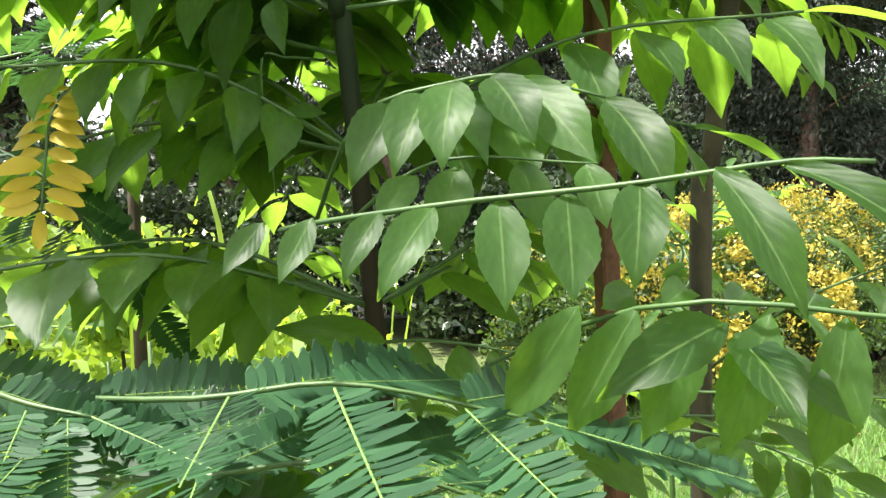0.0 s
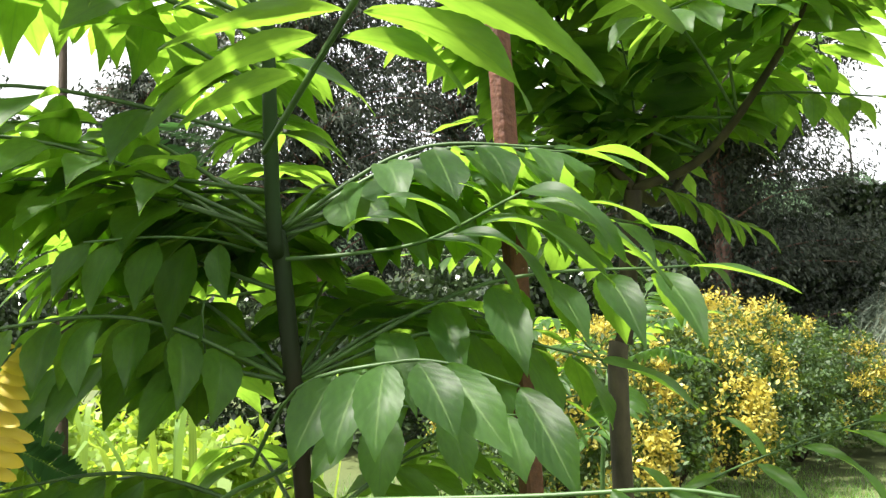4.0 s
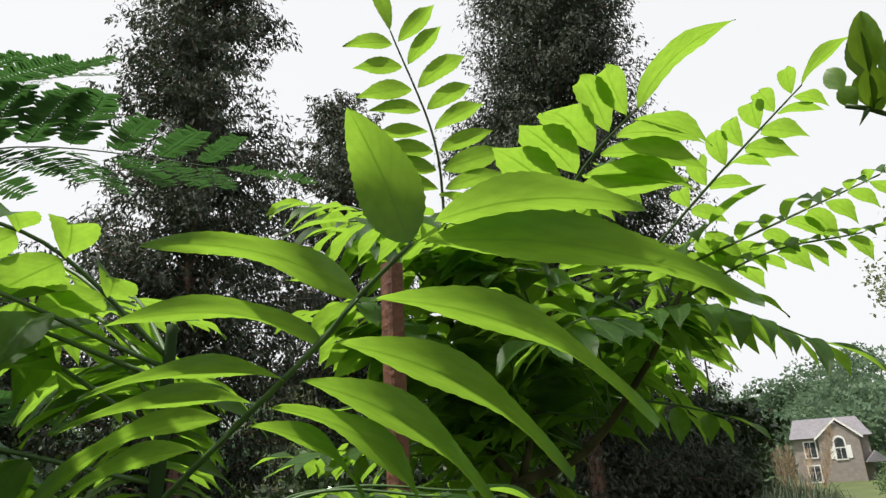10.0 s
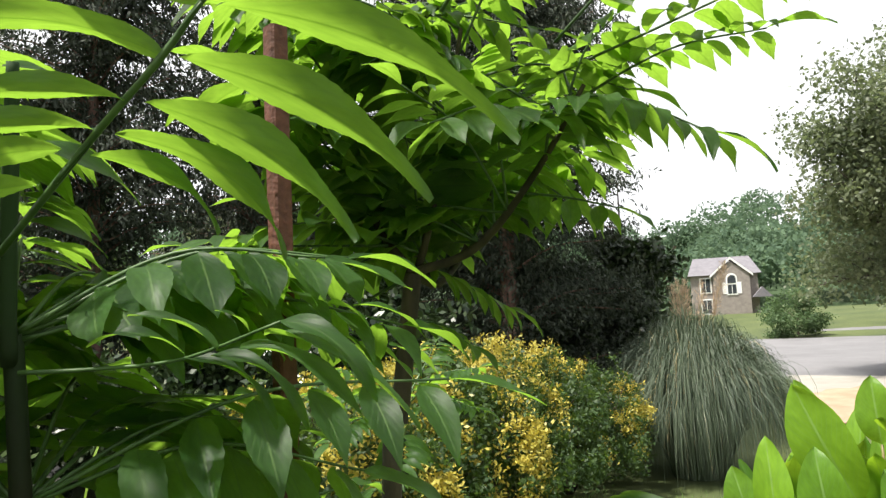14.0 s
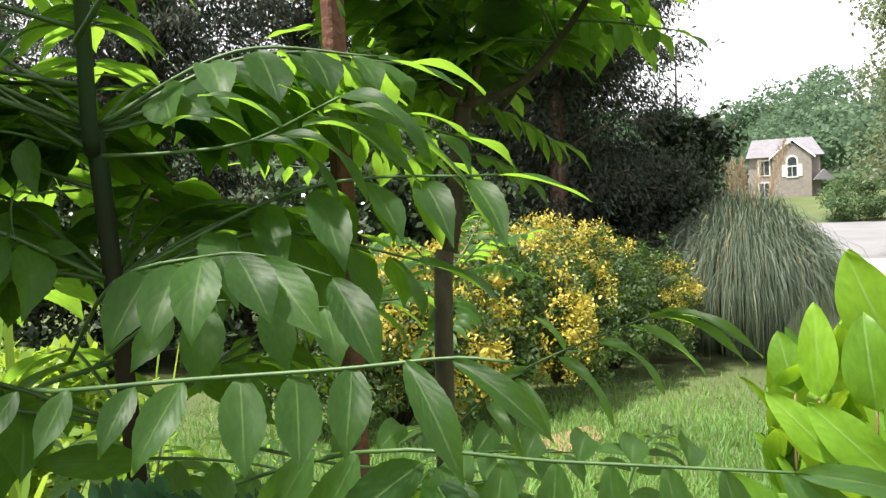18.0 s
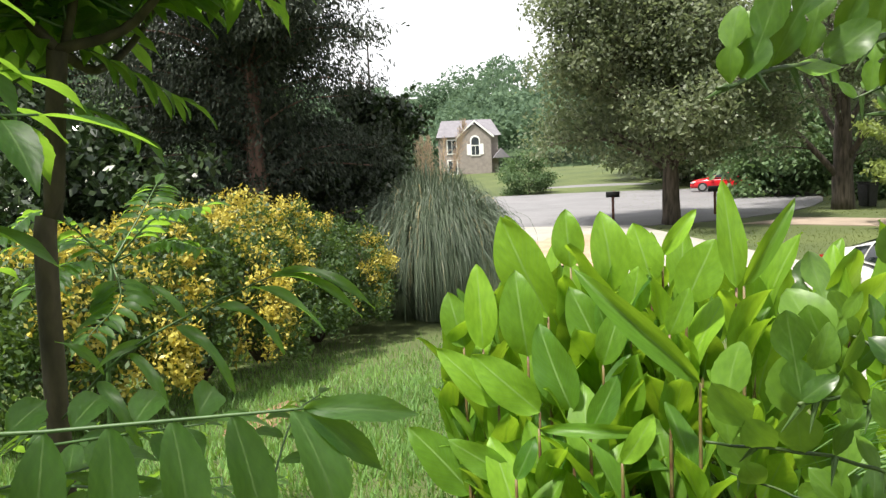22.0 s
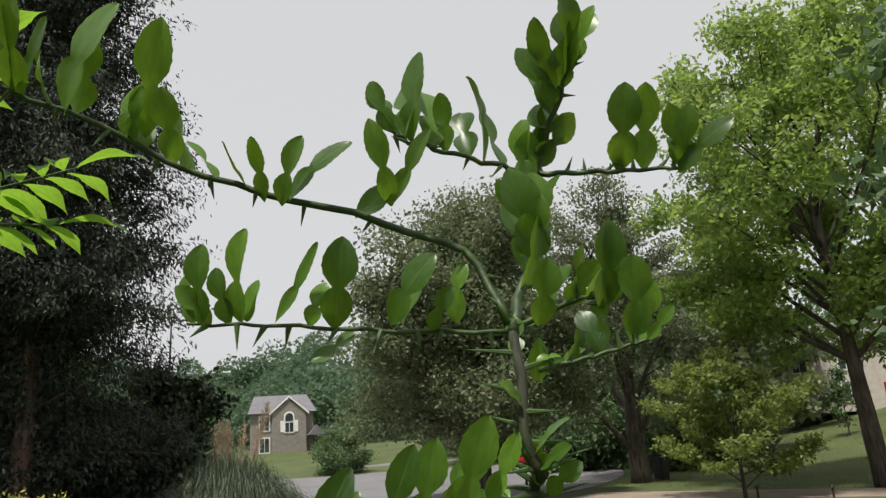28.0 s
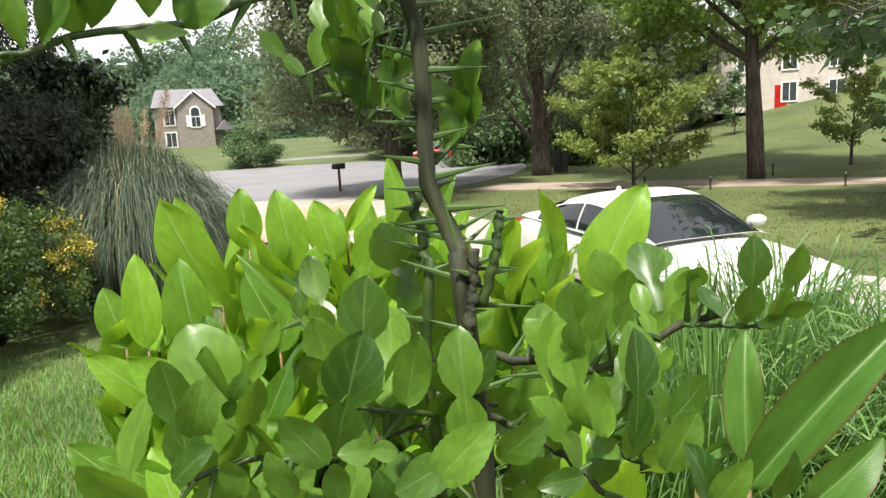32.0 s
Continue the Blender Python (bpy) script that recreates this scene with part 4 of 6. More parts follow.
# ---- golden euonymus hedge ----
def euonymus(at, r, h, gold, seed, label):
    x, y = at
    z = ground_z(x, y)
    t = thing("euonymus_shrub", (x, y, z), label, "shrub", "hedge shrubs")
    g = np.random.default_rng(seed)
    rng = random.Random(seed)
    limbs = []
    for i in range(26):
        a, u = rng.uniform(0, 6.28), rng.uniform(0.2, 0.9)
        tip = Vector((x + math.cos(a) * r * u, y + math.sin(a) * r * u, z + h * rng.uniform(0.5, 0.95)))
        limbs.append((bez([(x, y, z - 0.05), (x + math.cos(a) * r * u * 0.5, y + math.sin(a) * r * u * 0.5, z + h * 0.35), tip], 5), 0.02, 0.005, 4))
    part_mesh("branchwork", joined_tubes("branchwork", limbs, M_BSTEM), t)
    G, Y = [], []
    for i in range(1000):
        a, b = g.uniform(0, 2 * np.pi), np.arccos(g.uniform(-0.3, 1))
        k = (1 + 0.16 * math.sin(3 * a + seed) * math.sin(2 * b) + 0.12 * math.sin(7 * a + 2 * b)) * (g.uniform(0.45, 1.03) if i % 3 == 0 else g.uniform(0.88, 1.04))
        c = np.array([x + r * k * np.sin(b) * np.cos(a), y + r * k * np.sin(b) * np.sin(a), z + max(0.04, h * (0.42 + 0.58 * k * np.cos(b)))])
        patch = noise.noise(Vector((c[0] * 1.15, c[1] * 1.15, c[2] * 1.15 + seed)))
        yel = k > 0.88 and patch + 0.35 * (c[2] - z) / h > 0.6 - gold and g.random() < 0.7
        n = 46 if yel else 30
        up = np.linspace(-1, 1, n)[:, None] * [0, 0, 0.05]
        q = c + g.normal(size=(n, 3)) * [0.05, 0.05, 0.035] + up
        (Y if yel else G).append(q)
    tagged(part_mesh("green_leaves", leaf_cloud("green_leaves", np.concatenate(G), 0.055, M_EUOG, seed, 0.55, -0.3), t), kind="stuff")
    if Y:
        tagged(part_mesh("gold_leaves", leaf_cloud("gold_leaves", np.concatenate(Y), 0.05, M_EUOY, seed + 1, 0.55, -0.4), t, None, "bright yellow leaf tips"), kind="stuff")


euonymus((1.35, 6.3), 1.05, 1.5, 0.42, 101, "golden euonymus shrub with yellow leaf tips")
euonymus((2.7, 7.4), 1.15, 1.85, 0.4, 102, "golden euonymus shrub with yellow and green leaves")
euonymus((4.1, 8.9), 1.25, 2.05, 0.32, 103, "mostly green euonymus shrub with some yellow")
euonymus((5.5, 9.9), 1.2, 1.9, 0.2, 104, "green euonymus shrub beside the pampas grass")


# ---- pampas grass ----
def arcs(n, base, r0, reach, height, seed, k=8, droop=1.0):
    g = np.random.default_rng(seed)
    a = g.uniform(0, 2 * np.pi, n)
    d = np.stack([np.cos(a), np.sin(a)], 1)
    R = reach * np.sqrt(g.uniform(0.05, 1, n))
    H = height * g.uniform(0.6, 1.05, n) * (1 - 0.25 * (R / reach) ** 2)
    b = np.array(base)[None, :2] + d * (r0 * np.sqrt(g.uniform(0, 1, n)))[:, None]
    u = np.linspace(0, 1, k)[None]
    out = R[:, None] * u ** (1.35 + 0.25 * droop)
    zz = H[:, None] * (2.1 * u - (1.1 + 0.55 * droop * (R / reach)[:, None]) * u ** 2.2)
    side = g.normal(size=(n, 1)) * 0.12 * u ** 2
    L = np.stack([b[:, 0:1] + d[:, 0:1] * out - d[:, 1:2] * side, b[:, 1:2] + d[:, 1:2] * out + d[:, 0:1] * side, base[2] + np.maximum(zz, 0.02)], 2)
    return L


def mound(n, base, r0, reach, height, seed, drop, k=9):
    """Fine blades that rise from a tight foot, arch over and hang down."""
    g = np.random.default_rng(seed)
    a = g.uniform(0, 2 * np.pi, n)
    f = np.sqrt(g.uniform(0.01, 1, n))
    d = np.stack([np.cos(a), np.sin(a)], 1)
    R = reach * f * g.uniform(0.85, 1.12, n)
    H = height * np.sqrt(1 - 0.42 * f ** 2) * g.uniform(0.7, 1.06, n)
    E = H * (1 - drop * (0.12 + 0.88 * f ** 1.5) * g.uniform(0.5, 1.1, n))
    u = np.linspace(0, 1, k)[None]
    c1, c2, c3 = 3 * u * (1 - u) ** 2, 3 * u ** 2 * (1 - u), u ** 3
    out = R[:, None] * (0.22 * c1 + 1.02 * c2 + c3)
    zz = H[:, None] * (0.95 * c1 + 1.25 * c2) + E[:, None] * c3
    side = g.normal(size=(n, 1)) * 0.14 * u ** 2
    b = np.array(base)[None, :2] + d * (r0 * f)[:, None]
    return np.stack([b[:, 0:1] + d[:, 0:1] * out - d[:, 1:2] * side, b[:, 1:2] + d[:, 1:2] * out + d[:, 0:1] * side, base[2] + np.maximum(zz, 0.03)], 2)


def pampas(at):
    x, y = at
    z = ground_z(x, y)
    t = thing("pampas_grass", (x, y, z), "large grey-green pampas grass clump with pale plumes", "ornamental grass")
    g = np.random.default_rng(8)
    inner, outer = mound(5000, (x, y, z), 0.35, 0.95, 2.6, 8, 0.5), mound(7000, (x, y, z), 0.45, 1.3, 2.5, 18, 0.95)
    tagged(part_mesh("foliage", strips("foliage", np.concatenate([inner, outer]), g.uniform(0.006, 0.013, 12000), M_PAMPAS), t), kind="stuff")
    tagged(part_mesh("dry_blades", strips("dry_blades", mound(420, (x, y, z), 0.4, 1.15, 2.6, 9, 0.95), g.uniform(0.006, 0.012, 420), M_STRAW), t, None, "dry straw-coloured blades"), kind="stuff")
    rng = random.Random(4)
    for i in range(7):
        a, r = rng.uniform(0, 6.28), rng.uniform(0.2, 0.75)
        p0 = Vector((x + 0.1 * math.cos(a), y + 0.1 * math.sin(a), z))
        p2 = Vector((x + r * math.cos(a), y + r * math.sin(a), z + rng.uniform(2.95, 3.6)))
        ln = bez([p0, p0.lerp(p2, 0.6) + Vector((-0.15 * r * math.cos(a), -0.15 * r * math.sin(a), 0.15)), p2], 8)
        st = part_mesh("plume_stalk", mesh_of("plume_stalk", *tube(ln, 0.008, 0.004, 5), M_STRAW), t)
        u = np.linspace(0, 1, 420)
        base = np.array([tuple(p2.lerp(ln[5], v)) for v in u])
        pts = base + np.random.default_rng(i).normal(size=(420, 3)) * (np.array([[0.028, 0.028, 0.04]]) * (0.35 + np.sin(np.pi * np.minimum(1, u * 1.1))[:, None]))
        part_mesh("plume", leaf_cloud("plume", pts, 0.075, M_PLUME, i, 0.1, 0.1, np.tile([0.12, 0.05, 1.0], (420, 1))), st, None, "faded pinkish-beige plume")


pampas((8.05, 10.05))


# ---- canna clump ----
def canna(at, stems, radius, height, seed, label, leaf=0.42):
    x, y = at
    z = ground_z(x, y)
    t = thing("canna_clump", (x, y, z), label, "canna plant")
    rng = random.Random(seed)
    for i in range(stems):
        a, r = rng.uniform(0, 6.28), radius * math.sqrt(rng.random())
        b = Vector((x + r * math.cos(a), y + r * math.sin(a), z))
        h = height * rng.uniform(0.72, 1.0) * (1 - 0.15 * r / radius)
        tip = b + Vector((0.12 * math.cos(a) * r, 0.12 * math.sin(a) * r, h * 0.72))
        ln = bez([b - Vector((0, 0, 0.03)), b.lerp(tip, 0.5), tip], 8)
        st = part_mesh("stem", mesh_of("stem", *tube(ln, 0.012, 0.007, 7), M_CSTEM), t)
        a0 = rng.uniform(0, 6.28)
        nl = rng.choice((10, 11, 12))
        for k in range(nl):
            u = 0.06 + 0.94 * k / (nl - 1)
            p = ln[min(8, int(u * 8))]
            aa = a0 + k * 2.5 + rng.uniform(-0.4, 0.4)
            lean = rng.uniform(0.35, 1.1) * (1.2 - 0.75 * u)
            way = Vector((math.cos(aa) * lean, math.sin(aa) * lean, 1)).normalized()
            s = leaf * rng.uniform(0.72, 1.08)
            nrm = Vector((-math.cos(aa), -math.sin(aa), 0.35 + lean * 0.5)) + Vector((rng.uniform(-1.2, 1.2), rng.uniform(-1.2, 1.2), rng.uniform(-0.2, 0.5)))
            between("leaf", rng.choice(CAN), p, p + way * s, nrm, st)
    return t


M_CSTEM = surface("canna_stem", (0.11, 0.05, 0.03), (0.2, 0.17, 0.06), 20, 0.5, bump=0.1)
big = canna((2.65, 2.05), 17, 0.62, 1.36, 21, "dense clump of bright green canna leaves")
canna((3.25, 1.5), 12, 0.55, 1.45, 23, "clump of tall green canna leaves by the drive", 0.46)


def canna_leaves(plant, pairs, seed, face, blades=CAN, extra=4):
    """Single broad leaves: foot, tip, width."""
    rng = random.Random(seed)
    for a, b, w in pairs:
        a, b = Vector(a), Vector(b)
        foot = Vector((a.x, a.y, ground_z(a.x, a.y)))
        v, f = tube(bez([foot, foot.lerp(a, 0.6) + Vector((0, 0, 0.02)), a], 7), 0.009, 0.005, 6)
        st = part_mesh("stem", mesh_of("stem", v, f, M_CSTEM), plant, None, "reddish leaf stalk")
        for k in range(extra):
            c = foot.lerp(a, rng.uniform(0.12, 0.72))
            an = rng.uniform(0, 6.28)
            out = Vector((math.cos(an) * rng.uniform(0.3, 0.8), math.sin(an) * rng.uniform(0.3, 0.8), 1)).normalized()
            between("leaf", rng.choice(CAN), c, c + out * rng.uniform(0.3, 0.42), Vector((-math.cos(an), -math.sin(an), 0.6)), st, 0.85)
        between("leaf", rng.choice(blades), a, b, Vector(face) + Vector((rng.uniform(-0.35, 0.35), rng.uniform(-0.35, 0.35), rng.uniform(-0.1, 0.2))), st, w)


canna_leaves(big, [
    ((2.174, 2.032, 0.761), (2.176, 2.090, 1.113), 1.5), ((2.086, 2.206, 0.779), (2.124, 2.267, 1.133), 1.0), ((2.340, 2.067, 0.893), (2.218, 2.207, 1.330), 0.95),
    ((2.655, 1.974, 0.969), (2.663, 2.038, 1.320), 1.5), ((2.640, 2.195, 1.056), (2.651, 2.227, 1.326), 1.2), ((2.329, 1.350, 0.752), (2.112, 1.723, 1.155), 0.5),
    ((2.321, 1.766, 0.741), (2.410, 1.739, 0.968), 1.4), ((2.122, 1.756, 0.606), (2.114, 1.906, 0.925), 1.0)], 61, (-0.7, -0.7, 0.2))
canna_leaves(big, [
    ((1.974, 2.004, 0.611), (1.810, 2.166, 0.844), 0.8), ((2.040, 1.849, 0.603), (1.871, 2.034, 0.832), 0.9), ((2.730, 1.656, 0.942), (2.823, 1.578, 1.199), 1.3),
    ((2.646, 1.389, 1.039), (2.661, 1.455, 1.443), 0.5), ((2.660, 1.366, 1.046), (2.771, 1.227, 1.373), 0.55), ((2.491, 1.578, 0.860), (2.563, 1.534, 1.038), 1.3),
    ((1.828, 1.799, 0.433), (1.666, 1.946, 0.574), 0.9), ((1.947, 1.765, 0.584), (2.210, 1.430, 0.582), 0.25)], 62, (-0.7, -0.7, 0.35))
canna_leaves(big, [
    ((2.062, 2.302, 0.776), (2.052, 2.379, 1.011), 1.1), ((1.768, 1.710, 0.467), (1.858, 1.697, 0.600), 0.9), ((2.595, 1.838, 0.885), (2.648, 1.827, 1.088), 1.3),
    ((2.935, 1.965, 0.964), (2.919, 2.052, 1.242), 1.2), ((3.069, 1.995, 1.075), (3.171, 1.876, 1.292), 0.9), ((2.588, 2.421, 1.069), (2.537, 2.509, 1.300), 0.8),
    ((2.065, 1.626, 0.578), (2.177, 1.588, 0.765), 1.2), ((2.020, 1.454, 0.523), (2.131, 1.403, 0.682), 0.9)], 63, (-0.7, -0.7, 0.3))
near = canna((1.66, -0.32), 1, 0.05, 0.9, 22, "canna plant with red-edged young leaves", 0.4)
canna_leaves(near, [((1.456, 0.033, 1.035), (1.524, 0.047, 1.218), 0.72), ((1.370, 0.020, 1.039), (1.464, -0.158, 1.272), 0.62), ((1.261, -0.052, 1.079), (1.304, -0.131, 1.167), 1.05), ((1.490, 0.109, 1.013), (1.520, 0.042, 1.057), 0.70)], 64, (-0.95, -0.1, 0.25), CANY, 0)
canna_leaves(near, [((1.547, 0.296, 1.245), (1.609, 0.218, 1.432), 1.05)], 65, (-0.95, -0.1, 0.25))


# ---- lemongrass ----
def lemongrass(at):
    x, y = at
    z = ground_z(x, y)
    t = thing("lemongrass", (x, y, z), "tall clump of thin green lemongrass blades", "grass clump")
    g = np.random.default_rng(31)
    L, wd = arcs(1100, (x, y, z), 0.26, 0.6, 1.16, int(x * 90), 9, 0.6), g.uniform(0.005, 0.012, 1100)
    order = np.argsort(np.arctan2(L[:, 0, 1] - y, L[:, 0, 0] - x))
    for k in range(11):
        pick = order[k * 100:k * 100 + 100]
        tagged(part_mesh("sheaf", strips("sheaf", L[pick], wd[pick], M_LEMON), t), kind="stuff")


lemongrass((2.55, 0.25))
lemongrass((2.75, -0.35))
lemongrass((3.4, 0.15))
lemongrass((3.3, -0.75))


# ---- strap-leaved clump behind the young tree ----
def straps():
    x, y = -0.62, 1.75
    t = thing("strap_leaf_clump", (x, y, 0), "clump of yellow-green sword-shaped leaves", "garden plant")
    g = np.random.default_rng(33)
    L = arcs(44, (x, y, 0), 0.5, 0.3, 1.7, 33, 9, 0.3)
    W = g.uniform(0.028, 0.045, 44)
    for k in range(44):
        part_mesh("blade", strips("blade", L[k:k + 1], W[k:k + 1], M_STRAP), t)


straps()

# ---- wooden stake ----
stk = thing("garden_stake", (0.1, 0.66, 0), "red-brown stained square wooden stake", "stake")
bm = bmesh.new()
bmesh.ops.create_cube(bm, size=1, matrix=Matrix.Translation((0.1, 0.645, 0.925)) @ pose(0, 0, 0, 0, 0, 24) @ Matrix.Diagonal((0.0165, 0.0165, 1.95, 1)))
bmesh.ops.subdivide_edges(bm, edges=[e for e in bm.edges if abs(e.verts[0].co.z - e.verts[1].co.z) > 1], cuts=24)
bmesh.ops.bevel(bm, geom=[e for e in bm.edges if abs(e.verts[0].co.z - e.verts[1].co.z) > 0.01], offset=0.002, segments=1, affect="EDGES")
for v in bm.verts:
    v.co.x += 0.0012 * noise.noise(v.co * 9)
    v.co.y += 0.0012 * noise.noise(v.co * 9 + Vector((5, 0, 0)))
part("post", bm, M_STAKE, stk)

# ---- young tree A: stem and compound leaves ----
ta = thing("young_tree", (-0.04, 0.58, 0), "young tree with serrated pinnate leaves on a green stem", "young tree")
lineA = bez([(-0.03, 0.60, -0.03), (-0.082, 0.594, 1.479), (-0.091, 0.587, 1.634), (-0.084, 0.554, 1.763), (-0.081, 0.541, 1.818)], 30)
part_mesh("stem", mesh_of("stem", *tube(lineA, 0.0082, 0.0038, 10, 0.02, random.Random(1)), M_STEMA), ta, None, "stem turning from brown to green")


def spray(plant, rib_pts, pairs, seed=0, r=0.0022, face=(0.05, 0.62, 0.75), meshes=None):
    """A compound leaf whose leaflets are laid one by one: pairs of (base, tip)."""
    rng = random.Random(seed)
    rib = part_mesh("frond", mesh_of("frond", *tube(bez(rib_pts, 16), r * 1.05, r * 0.55, 6), M_GSTEM), plant)
    for a, b, w in pairs:
        between("leaflet", rng.choice(meshes or PINA), a, b, Vector(face) + Vector((rng.uniform(-0.2, 0.2), rng.uniform(-0.15, 0.15), 0)), rib, w)
    return rib


spray(ta, [(-0.086, 0.525, 1.690), (-0.021, 0.424, 1.744), (0.011, 0.382, 1.771), (0.028, 0.360, 1.790), (0.052, 0.332, 1.811)], [
    ((0.056, 0.331, 1.811), (0.187, 0.255, 1.761), 0.8), ((0.062, 0.326, 1.820), (0.154, 0.283, 1.814), 1.25), ((0.050, 0.332, 1.811), (0.018, 0.312, 1.873), 2.3),
    ((0.035, 0.359, 1.789), (0.160, 0.308, 1.717), 0.72)], 1)
spray(ta, [(-0.021, 0.424, 1.743), (0.028, 0.358, 1.789)], [
    ((0.018, 0.382, 1.771), (0.128, 0.338, 1.695), 0.85), ((0.002, 0.402, 1.754), (0.097, 0.360, 1.679), 0.9), ((-0.013, 0.420, 1.742), (0.066, 0.379, 1.673), 0.95),
    ((-0.026, 0.436, 1.734), (0.036, 0.395, 1.687), 0.9), ((0.029, 0.360, 1.789), (-0.081, 0.378, 1.822), 0.85)], 2, 0.0012)
spray(ta, [(-0.045, 0.456, 1.723), (-0.021, 0.424, 1.743)], [
    ((0.011, 0.382, 1.771), (-0.103, 0.407, 1.785), 0.75), ((-0.007, 0.402, 1.755), (-0.114, 0.423, 1.749), 0.6), ((-0.022, 0.424, 1.745), (-0.129, 0.442, 1.733), 0.6),
    ((-0.040, 0.445, 1.739), (-0.145, 0.461, 1.691), 0.7), ((-0.054, 0.466, 1.724), (-0.131, 0.486, 1.701), 0.9)], 3, 0.0012)
spray(ta, [(-0.079, 0.553, 1.619), (-0.034, 0.538, 1.619), (0.019, 0.509, 1.623), (0.072, 0.451, 1.643)], [
    ((0.019, 0.509, 1.623), (0.072, 0.477, 1.579), 0.75), ((0.035, 0.498, 1.624), (0.087, 0.454, 1.580), 0.75), ((0.051, 0.476, 1.629), (0.113, 0.418, 1.585), 0.7),
    ((0.064, 0.464, 1.637), (0.137, 0.400, 1.582), 0.65), ((0.072, 0.451, 1.643), (0.116, 0.406, 1.598), 1.0), ((0.039, 0.487, 1.629), (-0.012, 0.495, 1.651), 0.9),
    ((0.020, 0.509, 1.626), (-0.036, 0.516, 1.634), 1.0), ((0.056, 0.464, 1.637), (0.036, 0.454, 1.651), 1.1)], 11, 0.0016, (0, -0.35, 0.9))
spray(ta, [(-0.108, 0.542, 1.480), (-0.065, 0.465, 1.538), (-0.012, 0.441, 1.551), (0.019, 0.431, 1.550), (0.057, 0.417, 1.536)], [
    ((-0.013, 0.441, 1.551), (-0.021, 0.405, 1.506), 1.05), ((-0.025, 0.450, 1.548), (-0.044, 0.413, 1.505), 1.0), ((-0.042, 0.458, 1.545), (-0.067, 0.430, 1.501), 1.05),
    ((0.005, 0.431, 1.551), (0.021, 0.397, 1.514), 1.15), ((0.020, 0.431, 1.549), (0.047, 0.393, 1.505), 0.95), ((0.057, 0.417, 1.535), (0.075, 0.375, 1.485), 0.8)], 12, 0.0014, (0, -1, 0.45), PINW)
spray(ta, [(-0.099, 0.542, 1.471), (-0.028, 0.517, 1.515), (0.067, 0.493, 1.508)], [
    ((-0.015, 0.518, 1.512), (-0.023, 0.488, 1.461), 1.1), ((0.023, 0.507, 1.512), (0.033, 0.480, 1.470), 1.1), ((0.060, 0.494, 1.508), (0.065, 0.467, 1.472), 1.2), ((-0.039, 0.516, 1.508), (-0.063, 0.488, 1.479), 1.0)], 13, 0.0014, (0, -1, 0.45), PINW)
spray(ta, [(-0.082, 0.556, 1.475), (-0.107, 0.449, 1.482), (-0.021, 0.392, 1.491), (0.051, 0.360, 1.495), (0.102, 0.335, 1.500), (0.126, 0.321, 1.498)], [
    ((0.003, 0.383, 1.492), (0.002, 0.355, 1.448), 1.0), ((0.030, 0.372, 1.493), (0.027, 0.345, 1.452), 1.1), ((0.057, 0.360, 1.496), (0.047, 0.334, 1.457), 1.0),
    ((0.081, 0.345, 1.499), (0.097, 0.308, 1.446), 0.62), ((-0.025, 0.392, 1.490), (-0.049, 0.364, 1.454), 0.85), ((-0.049, 0.399, 1.489), (-0.065, 0.379, 1.460), 0.9),
    ((0.102, 0.335, 1.499), (0.139, 0.299, 1.462), 0.5), ((-0.083, 0.414, 1.488), (-0.096, 0.393, 1.460), 0.9), ((-0.110, 0.428, 1.487), (-0.126, 0.407, 1.463), 0.9)], 14, 0.0016, (0, -1, 0.4), PINW)
# the lowest compound leaf, which reaches past the camera's right
rib0, step = Vector((0.227, 0.3, 1.438)), Vector((0.0235, -0.0135, -0.0003))
rt = Vector((0.89, -0.45, 0))
end = rib0 + step * 1.2
laid = [(end, end + rt * 0.036 + Vector((0, 0, -0.036)), 0.62), (end, end + rt * 0.056 + Vector((0, 0, -0.010)), 0.55)]
for k in range(-8, 2):
    p = rib0 + step * k
    way = step.normalized() * (0.006 * (k + 1.5)) + Vector((-0.004, -0.014, -0.056 - 0.001 * (k % 3)))
    laid.append((p, p + way, 0.85))
    if k < 0:
        laid.append((p + step * 0.4, p + step * 0.9 + Vector((0.012, 0.045, 0.002)), 0.8))
spray(ta, [(-0.03, 0.585, 1.36), rib0 - step * 7, rib0 - step * 3, rib0, end], laid, 15, 0.0014, (-0.1, -0.9, 0.5), PINW)
spray(ta, [(0.009, 0.616, 1.381), (0.070, 0.472, 1.405), (0.096, 0.378, 1.434)], [
    ((0.095, 0.378, 1.435), (0.035, 0.352, 1.412), 0.8), ((0.098, 0.376, 1.430), (0.102, 0.322, 1.407), 0.9), ((0.101, 0.375, 1.431), (0.120, 0.325, 1.406), 0.6)], 16, 0.0016, (0, -0.85, 0.6), PINW)
spray(ta, [(-0.092, 0.609, 1.388), (-0.038, 0.557, 1.398), (0.014, 0.536, 1.392), (0.056, 0.518, 1.378)], [
    ((-0.047, 0.556, 1.398), (-0.046, 0.522, 1.355), 1.0), ((-0.020, 0.547, 1.396), (-0.009, 0.510, 1.345), 0.85), ((0.002, 0.541, 1.392), (0.008, 0.505, 1.345), 0.75), ((0.022, 0.534, 1.387), (0.027, 0.498, 1.344), 0.75),
    ((-0.070, 0.573, 1.396), (-0.141, 0.541, 1.415), 0.7)], 17, 0.0014, (0, -1, 0.35), PINW)
